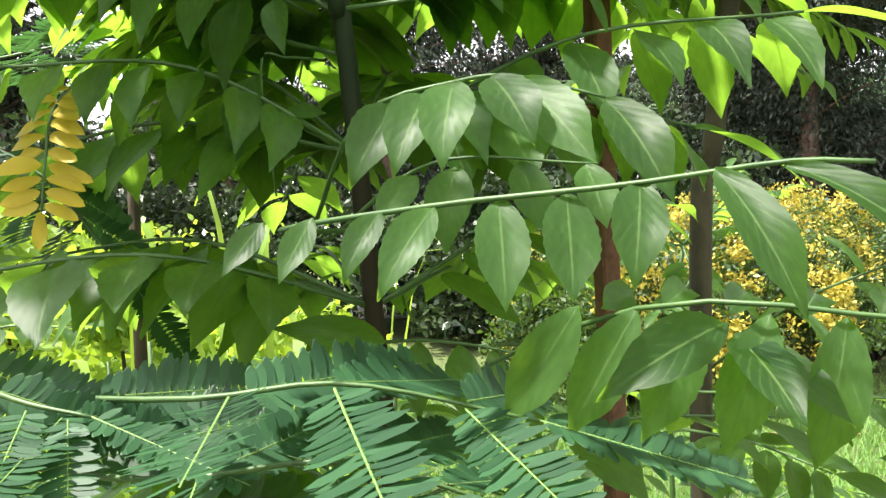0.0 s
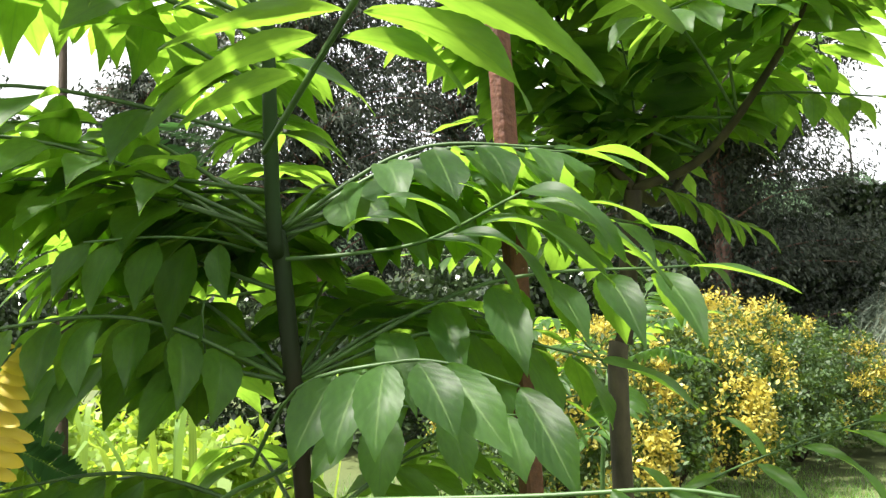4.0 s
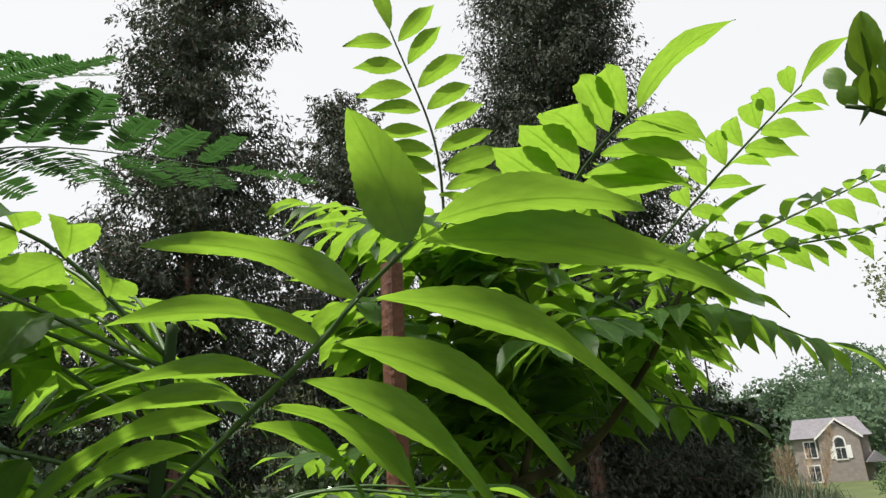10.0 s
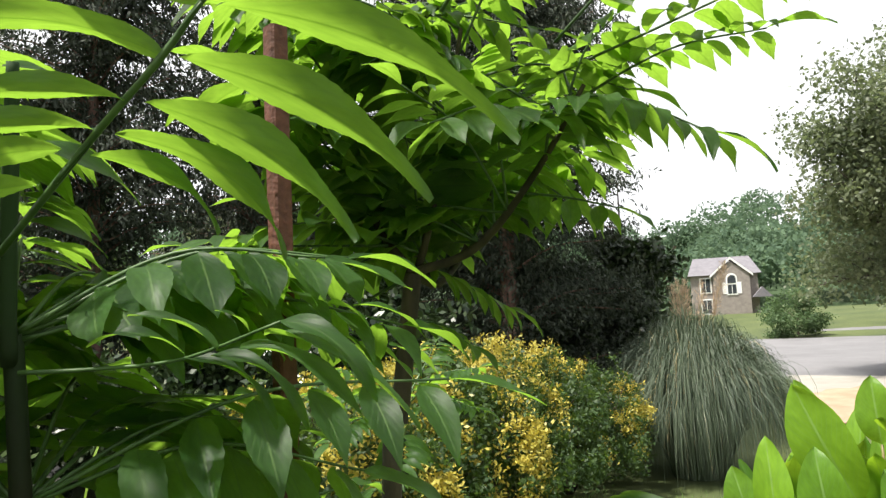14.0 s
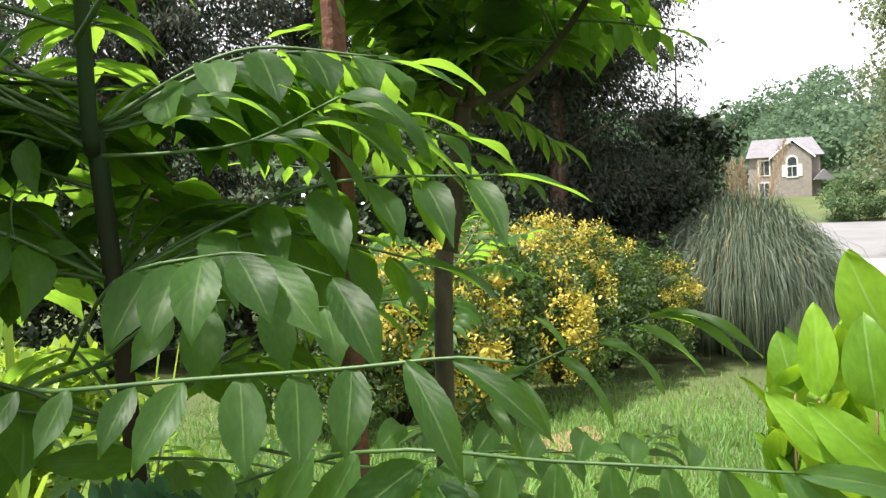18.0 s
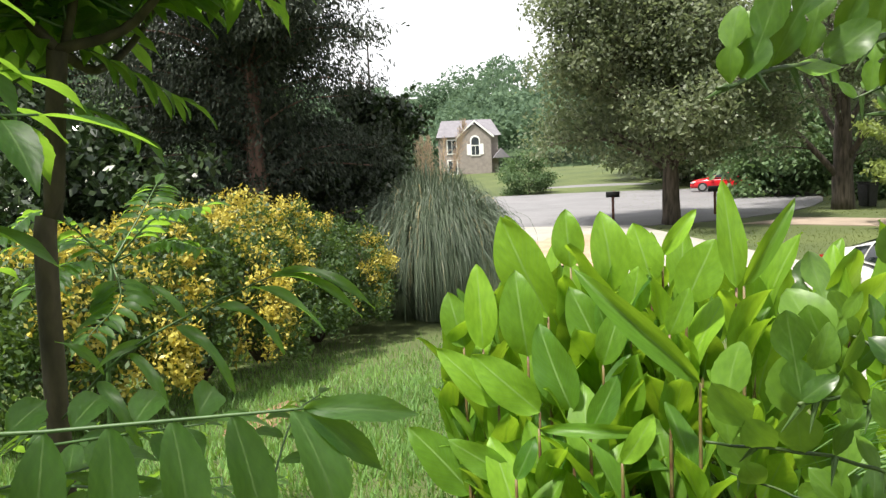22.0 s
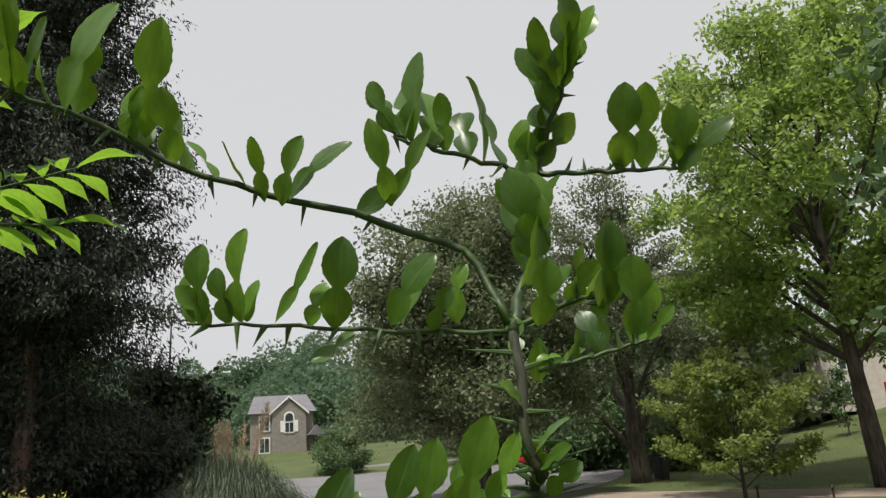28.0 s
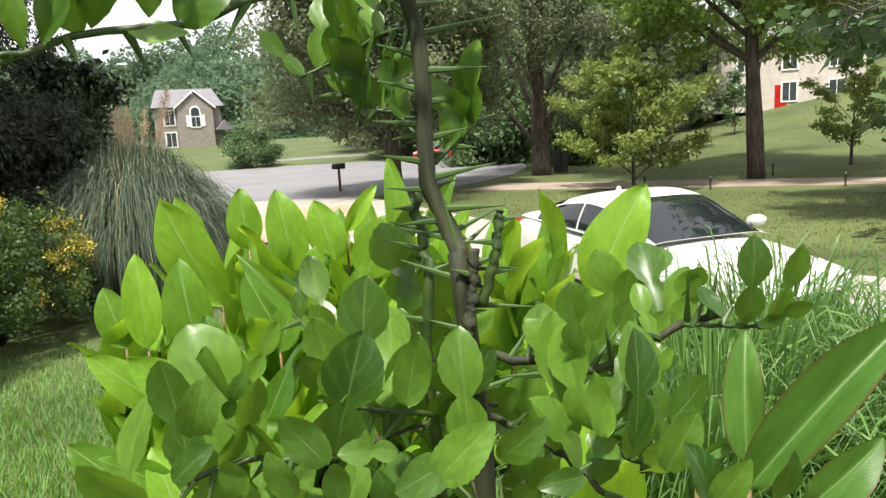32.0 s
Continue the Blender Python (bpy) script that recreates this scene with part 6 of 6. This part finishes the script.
double_leaves(br, [((0.604, 0.255, 1.597), (0.613, 0.232, 1.663), 1.15), ((0.599, 0.262, 1.596), (0.603, 0.257, 1.650), 1.1), ((0.626, 0.246, 1.607), (0.642, 0.211, 1.682), 0.8), ((0.651, 0.232, 1.613), (0.661, 0.223, 1.665), 1.1), ((0.639, 0.235, 1.606), (0.657, 0.210, 1.603), 1.5),
                   ((0.662, 0.223, 1.610), (0.679, 0.193, 1.634), 1.9), ((0.679, 0.222, 1.625), (0.685, 0.190, 1.694), 0.8), ((0.701, 0.207, 1.628), (0.705, 0.185, 1.697), 0.95)], 76)
double_leaves(br, [((0.729, 0.192, 1.635), (0.730, 0.155, 1.711), 0.9), ((0.735, 0.202, 1.641), (0.742, 0.185, 1.679), 1.0), ((0.764, 0.185, 1.644), (0.772, 0.156, 1.697), 0.8), ((0.745, 0.190, 1.642), (0.762, 0.175, 1.688), 0.9), ((0.818, 0.167, 1.653), (0.807, 0.163, 1.688), 1.3),
                   ((0.826, 0.167, 1.646), (0.833, 0.135, 1.670), 1.2), ((0.847, 0.177, 1.739), (0.836, 0.166, 1.776), 1.3), ((0.862, 0.173, 1.749), (0.868, 0.138, 1.764), 0.9)], 77)
citrus_branch([(0.829, 0.178, 1.616), (0.828, 0.204, 1.615), (0.820, 0.228, 1.603), (0.798, 0.258, 1.588)], 0.0022, 0.0011, 9, 609, 0.053, False, 6, 1.1, 0.3)
citrus_branch([(0.829, 0.177, 1.539), (0.832, 0.198, 1.557), (0.823, 0.223, 1.567), (0.814, 0.237, 1.578)], 0.0022, 0.0011, 8, 619, 0.053, False, 5, 1.1, 0.2)
citrus_branch([(0.831, 0.169, 1.522), (0.852, 0.159, 1.537), (0.873, 0.149, 1.553)], 0.0022, 0.0011, 6, 629, 0.053, False, 4, 1.1, 0.2)
citrus_branch([(0.816, 0.127, 1.424), (0.822, 0.119, 1.457), (0.831, 0.118, 1.488)], 0.0040, 0.0037, 0, 611, 0.043, False, 4)
citrus_branch([(0.796, 0.131, 1.396), (0.810, 0.131, 1.434), (0.818, 0.133, 1.463)], 0.0050, 0.0043, 0, 612, 0.043, True, 4)
bl, br = citrus_branch([(0.828, 0.131, 1.384), (0.838, 0.093, 1.379), (0.842, 0.063, 1.374), (0.859, 0.028, 1.391), (0.869, 0.004, 1.407), (0.876, -0.021, 1.415)], 0.0036, 0.0026, 3, 613, 0.060, True, 9, 1.0, 0.12, 0.03)
double_leaves(br, [((0.857, -0.037, 1.414), (0.856, -0.042, 1.472), 1.00), ((0.860, -0.052, 1.416), (0.857, -0.069, 1.467), 0.85), ((0.858, -0.046, 1.413), (0.850, -0.076, 1.433), 0.75), ((0.873, 0.001, 1.418), (0.867, -0.009, 1.448), 1.20), ((0.869, -0.008, 1.435), (0.852, -0.025, 1.419), 1.30), ((0.781, 0.013, 1.354), (0.792, 0.015, 1.425), 0.82), ((0.779, 0.028, 1.359), (0.777, 0.035, 1.400), 1.35), ((0.802, -0.004, 1.365), (0.803, -0.025, 1.397), 1.40)], 81)
double_leaves(br, [((0.772, -0.008, 1.348), (0.776, -0.025, 1.385), 1.45), ((0.763, -0.032, 1.342), (0.759, -0.021, 1.373), 1.80), ((0.761, -0.036, 1.339), (0.762, -0.054, 1.369), 1.35), ((0.768, -0.065, 1.345), (0.767, -0.074, 1.375), 1.40), ((0.768, -0.078, 1.343), (0.762, -0.081, 1.364), 1.60), ((0.794, 0.045, 1.353), (0.781, 0.021, 1.346), 1.50), ((0.834, 0.017, 1.375), (0.831, 0.001, 1.401), 0.90), ((0.809, 0.056, 1.400), (0.804, 0.060, 1.445), 1.10)], 89)
double_leaves(br, [((0.832, 0.055, 1.402), (0.831, 0.040, 1.436), 1.35), ((0.821, 0.006, 1.339), (0.820, 0.009, 1.377), 1.20), ((0.817, 0.065, 1.370), (0.814, 0.059, 1.401), 1.20), ((0.886, 0.050, 1.392), (0.884, 0.044, 1.440), 1.00)], 97)
citrus_branch([(0.869, 0.004, 1.407), (0.865, -0.027, 1.410), (0.859, -0.053, 1.413)], 0.0018, 0.0012, 0, 615, 0.060, False, 4)
citrus_branch([(0.838, 0.093, 1.378), (0.832, 0.074, 1.360), (0.814, 0.045, 1.347), (0.813, 0.022, 1.330), (0.804, 0.008, 1.328)], 0.0024, 0.0015, 4, 616, 0.080, False, 7, 1.0, 0.3, 0.03)
citrus_branch([(0.832, 0.132, 1.336), (0.823, 0.089, 1.327), (0.808, 0.062, 1.323), (0.798, 0.031, 1.308)], 0.0030, 0.0022, 3, 617, 0.085, True, 5, 1.0, 0.4)
citrus_branch([(0.836, 0.129, 1.343), (0.810, 0.153, 1.341), (0.781, 0.176, 1.337), (0.753, 0.193, 1.334)], 0.0022, 0.0015, 4, 618, 0.080, True, 5)
bl, br = citrus_branch([(0.810, 0.153, 1.341), (0.759, 0.167, 1.361), (0.740, 0.180, 1.369), (0.721, 0.194, 1.381)], 0.0023, 0.0014, 2, 614, 0.080, False, 6, 1.0, 0.3, 0.024)
double_leaves(br, [((0.728, 0.092, 1.360), (0.736, 0.102, 1.433), 0.98), ((0.734, 0.140, 1.378), (0.740, 0.132, 1.424), 1.50), ((0.695, 0.099, 1.355), (0.712, 0.069, 1.389), 1.50), ((0.705, 0.092, 1.365), (0.671, 0.109, 1.358), 1.60), ((0.734, 0.078, 1.356), (0.742, 0.049, 1.383), 1.40), ((0.757, 0.035, 1.343), (0.732, 0.055, 1.344), 1.30), ((0.720, 0.165, 1.386), (0.730, 0.161, 1.461), 1.15), ((0.712, 0.174, 1.384), (0.705, 0.184, 1.439), 1.10)], 121)
double_leaves(br, [((0.680, 0.161, 1.360), (0.662, 0.178, 1.393), 1.50), ((0.721, 0.140, 1.354), (0.689, 0.161, 1.362), 1.10), ((0.636, 0.219, 1.385), (0.642, 0.210, 1.421), 1.60), ((0.621, 0.220, 1.365), (0.634, 0.200, 1.385), 1.40), ((0.664, 0.223, 1.384), (0.670, 0.210, 1.413), 0.85), ((0.693, 0.231, 1.394), (0.705, 0.213, 1.434), 0.70), ((0.669, 0.145, 1.344), (0.665, 0.145, 1.371), 1.70), ((0.766, 0.080, 1.327), (0.764, 0.073, 1.352), 1.40)], 129)
double_leaves(br, [((0.668, 0.178, 1.342), (0.658, 0.186, 1.373), 1.40), ((0.723, 0.162, 1.338), (0.719, 0.161, 1.366), 1.40), ((0.644, 0.193, 1.351), (0.635, 0.195, 1.377), 1.50), ((0.684, 0.122, 1.340), (0.678, 0.124, 1.366), 1.60)], 137)
citrus_branch([(0.765, 0.173, 1.329), (0.705, 0.191, 1.347), (0.669, 0.217, 1.356), (0.637, 0.230, 1.356)], 0.0026, 0.0017, 5, 670, 0.085, False, 8, 1.0, 0.2, 0.024)
rngC = random.Random(55)
for i in range(40):
    a = rngC.uniform(0, 6.28)
    h = rngC.uniform(0.85, 1.4)
    p = Vector((0.817, 0.138, h - 0.1))
    q = p + Vector((math.cos(a) * rngC.uniform(0.1, 0.3), math.sin(a) * rngC.uniform(0.1, 0.3), 0.1 + rngC.uniform(-0.06, 0.06)))
    if (q - Vector((0.34, -0.1, 1.5))).length < 0.52 or q.y < -0.02:
        continue
    citrus_branch([p, p.lerp(q, 0.5) + Vector((0, 0, 0.02)), q], 0.0021, 0.0012, 7, 680 + i, 0.08, i % 3 == 0, 4, 0.8)


# ---- lawn grass near the camera ----
def lawn():
    g = np.random.default_rng(60)
    n = 115000
    r = np.sqrt(g.uniform(2.2 ** 2, 11.5 ** 2, n))
    a = np.radians(g.uniform(-45, 74, n))
    around = np.arange(n) % 4 == 0
    a = np.where(around, g.uniform(0, 2 * np.pi, n), a)
    r = np.where(around, 1.0 + (r - 1.0) * 0.75, r)
    r = 1.6 + (r - 1.4) * g.uniform(0.3, 1, n)
    x, y = r * np.sin(a), r * np.cos(a)
    z = np.array([ground_z(p, q) for p, q in zip(x, y)])
    h = g.uniform(0.035, 0.09, n)
    b = g.uniform(0, 6.28, n)
    lean = g.uniform(0.1, 0.8, n) * h
    u = np.linspace(0, 1, 3)[None]
    L = np.stack([x[:, None] + np.cos(b)[:, None] * lean[:, None] * u ** 1.6, y[:, None] + np.sin(b)[:, None] * lean[:, None] * u ** 1.6, z[:, None] - 0.005 + h[:, None] * u], 2)
    ob = new("lawn_grass", strips("lawn_grass", L, g.uniform(0.006, 0.012, n), M_GRASS))
    tagged(ob, "short green lawn grass on the slope", "grass", kind="stuff")


lawn()


def rough_grass():
    """Taller tufts on the far lawn past the drive."""
    g = np.random.default_rng(66)
    n = 70000
    r = 11 + 49 * g.uniform(0, 1, n) ** 1.2
    a = np.radians(g.uniform(52, 108, n))
    x, y = r * np.sin(a), r * np.cos(a)
    keep = (x - 12.2) * 17.5 - y * 11.8 > 6
    on_lane = (x > 25.5 - 0.0 * y) & (x < 30.5 + np.maximum(0, -y) * 0.12)
    keep &= ~on_lane
    x, y = x[keep], y[keep]
    n = len(x)
    z = np.array([ground_z(p, q) for p, q in zip(x, y)])
    far = np.hypot(x, y) / 22
    h = g.uniform(0.02, 0.055, n) * np.maximum(1, far * 0.4)
    b = g.uniform(0, 6.28, n)
    u = np.linspace(0, 1, 3)[None]
    lean = h * g.uniform(0.2, 1.1, n)
    L = np.stack([x[:, None] + np.cos(b)[:, None] * lean[:, None] * u ** 1.6, y[:, None] + np.sin(b)[:, None] * lean[:, None] * u ** 1.6, z[:, None] + h[:, None] * u], 2)
    ob = new("rough_grass", strips("rough_grass", L, g.uniform(0.012, 0.024, n) * np.maximum(1, far * 0.7), M_GRASS2))
    tagged(ob, "uneven olive-green grass beyond the drive", "grass", kind="stuff")


rough_grass()


# ---- low green plants under the young trees ----
def low_plant(at, height, n, seed, label, length=0.07):
    x, y = at
    t = thing("garden_plant", (x, y, 0), label, "garden plant", "low plants in the bed")
    rng = random.Random(seed)
    top = Vector((x + rng.uniform(-0.05, 0.05), y, height))
    ln = bez([(x, y, -0.02), (x, y, height * 0.5), top], 10)
    part_mesh("stem", mesh_of("stem", *tube(ln, 0.006, 0.003, 6), M_GSTEM), t)
    for i in range(n):
        p = ln[rng.randint(3, 10)]
        a = i * 2.4 + rng.uniform(-0.3, 0.3)
        q = p + Vector((math.cos(a) * 0.26, math.sin(a) * 0.26, rng.uniform(-0.05, 0.14)))
        if (q - EYES).length < 0.5:
            continue
        frond(t, [p, p.lerp(q, 0.5) + Vector((0, 0, 0.05)), q], rng.choice((6, 7)), length, seed * 50 + i, 0.35, 0.4, PIN)


for k, (x, y, h) in enumerate([(-0.15, 1.2, 1.25), (0.12, 1.5, 1.1), (0.45, 1.3, 1.1), (-0.5, 1.15, 1.3), (0.3, 0.85, 1.0), (0.7, 1.6, 0.85), (-0.2, 0.8, 1.2), (0.5, 0.95, 1.05), (-0.8, 1.0, 1.25), (0.0, 2.0, 0.9), (-0.42, 0.75, 1.25), (-0.3, 1.7, 1.1), (-0.75, 1.5, 1.2), (0.1, 0.9, 1.15)]):
    low_plant((x, y), h, 9, 30 + k, "low light green plant with pinnate leaves in the bed", 0.06)


# ---- bright shrubs on the far side of the bed, sunlit look from leaf colour ----
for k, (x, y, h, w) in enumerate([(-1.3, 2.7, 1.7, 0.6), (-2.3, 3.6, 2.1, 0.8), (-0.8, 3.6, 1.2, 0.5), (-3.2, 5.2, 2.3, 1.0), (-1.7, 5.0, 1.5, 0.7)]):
    tree("garden_shrub", (x, y), h, w, 0.02, "light green leafy garden shrub, sunlit tone in its leaf colour", M_SUNNY, 0.07, 6500, 170 + k, 0.02, 70, M_BSTEM, density=0.14)

# ---- small things ----
slab("bare_patch", ring(2.35, 5.0, 0.5, 0.2, 20, radians(40), 0.5), M_BARE, 0.02, "small bare patch in the lawn by the hedge", "bare soil", 6, 0.02)
bd = thing("white_board", (7.449, 13.577, 1.149), "white board leaning among the dark shrubs", "board")
bm = bmesh.new()
bmesh.ops.create_cube(bm, size=1, matrix=Matrix.Translation((7.449, 13.577, 1.149)) @ pose(0, 0, 0, 60, 12, 25) @ Matrix.Diagonal((0.5, 0.3, 0.02, 1)))
part("panel", bm, M_HWHITE, bd)
bm = bmesh.new()
bmesh.ops.create_cube(bm, size=1, matrix=Matrix.Translation(Vector((7.449, 13.577, 1.149)) - Vector((0, 0, 0.95))) @ Matrix.Diagonal((0.05, 0.05, 1.85, 1)))
part("post", bm, M_BSTEM, bd)


# ---- leafless tree whose twigs reach in over the drive ----
def bare_tree():
    at = (13.255, -1.420, 0.290)
    z = ground_z(at[0], at[1])
    t = thing("bare_tree", (at[0], at[1], z), "leafless tree with thin grey twigs by the drive", "tree")
    rng = random.Random(300)
    top = Vector((at[0], at[1], z + 7.5))
    line = bez([(at[0], at[1], z - 0.1), (at[0] + 0.1, at[1], z + 3.5), top], 12)
    trunk = part_mesh("trunk", mesh_of("trunk", *tube(line, 0.14, 0.04, 10, 0.06, rng), M_BARK), t)
    limbs = []
    for a, b, c in ((line[6], (12.987, -0.313, 3.174), (12.670, 0.676, 3.105)), (line[7], (13.006, -0.379, 3.722), (12.711, 0.458, 3.608)), (line[6], (13.113, -0.454, 2.930), (12.930, 0.396, 2.686)), (line[9], (13.053, -0.443, 4.504), (13.057, 0.254, 4.484))):
        lb = bez([a, b, c], 14)
        limbs.append((lb, 0.035, 0.006, 5))
        for k in range(16):
            p = lb[rng.randint(5, 14)]
            d = Vector((rng.uniform(-0.6, 0.6), rng.uniform(-0.2, 0.7), rng.uniform(-0.4, 0.5)))
            limbs.append((bez([p, p + d * 0.5 + Vector((0, 0, 0.06)), p + d], 5), 0.009, 0.003, 4))
    part_mesh("branchwork", joined_tubes("branchwork", limbs, M_BARK), trunk)


bare_tree()


# ---- posts along the lane, bin ----
def lane_post(at):
    z = ground_z(*at)
    t = thing("lane_post", (at[0], at[1], z), "short dark post at the edge of the lane", "post", "posts along the lane")
    bm = bmesh.new()
    box_bm(bm, (at[0] - 0.03, at[1] - 0.03, z - 0.05), (at[0] + 0.03, at[1] + 0.03, z + 0.42))
    part("stake", bm, M_BSTEM, t)
    bm = bmesh.new()
    bmesh.ops.create_cone(bm, segments=10, radius1=0.09, radius2=0.05, depth=0.08, cap_ends=True, matrix=Matrix.Translation((at[0], at[1], z + 0.45)))
    part("cap", bm, M_TRIM, t)


for at in ((26.3, 4.4), (31.7, 3.0), (27.4, 0.4), (26.2, 6.6)):
    lane_post(at)
bn = thing("wheelie_bin", (34.8, 13.0, ground_z(34.8, 13.0)), "dark plastic wheeled bin under the trees", "bin")
bz = ground_z(34.8, 13.0)
bm = bmesh.new()
bmesh.ops.create_cone(bm, segments=4, radius1=0.36, radius2=0.44, depth=1.0, cap_ends=True, matrix=Matrix.Translation((34.8, 13.0, bz + 0.55)) @ pose(0, 0, 0, 0, 0, 25))
bmesh.ops.bevel(bm, geom=bm.edges[:], offset=0.04, segments=2, affect="EDGES")
part("body", bm, M_TRIM, bn)
bm = bmesh.new()
bmesh.ops.create_cube(bm, size=1, matrix=Matrix.Translation((34.8, 13.0, bz + 1.08)) @ pose(0, 0, 0, 4, 0, 70) @ Matrix.Diagonal((0.66, 0.7, 0.06, 1)))
bmesh.ops.bevel(bm, geom=bm.edges[:], offset=0.02, segments=2, affect="EDGES")
part("lid", bm, M_TRIM, bn)
for sx in (-0.24, 0.24):
    part_mesh("wheel", mesh_of("wheel", *tube([Vector((35.05 + sx * 0.4, 13.0 + sx, bz + 0.1)), Vector((35.07 + sx * 0.4, 13.0 + sx * 1.15, bz + 0.1))], 0.1, 0.1, 14), M_TYRE), bn)
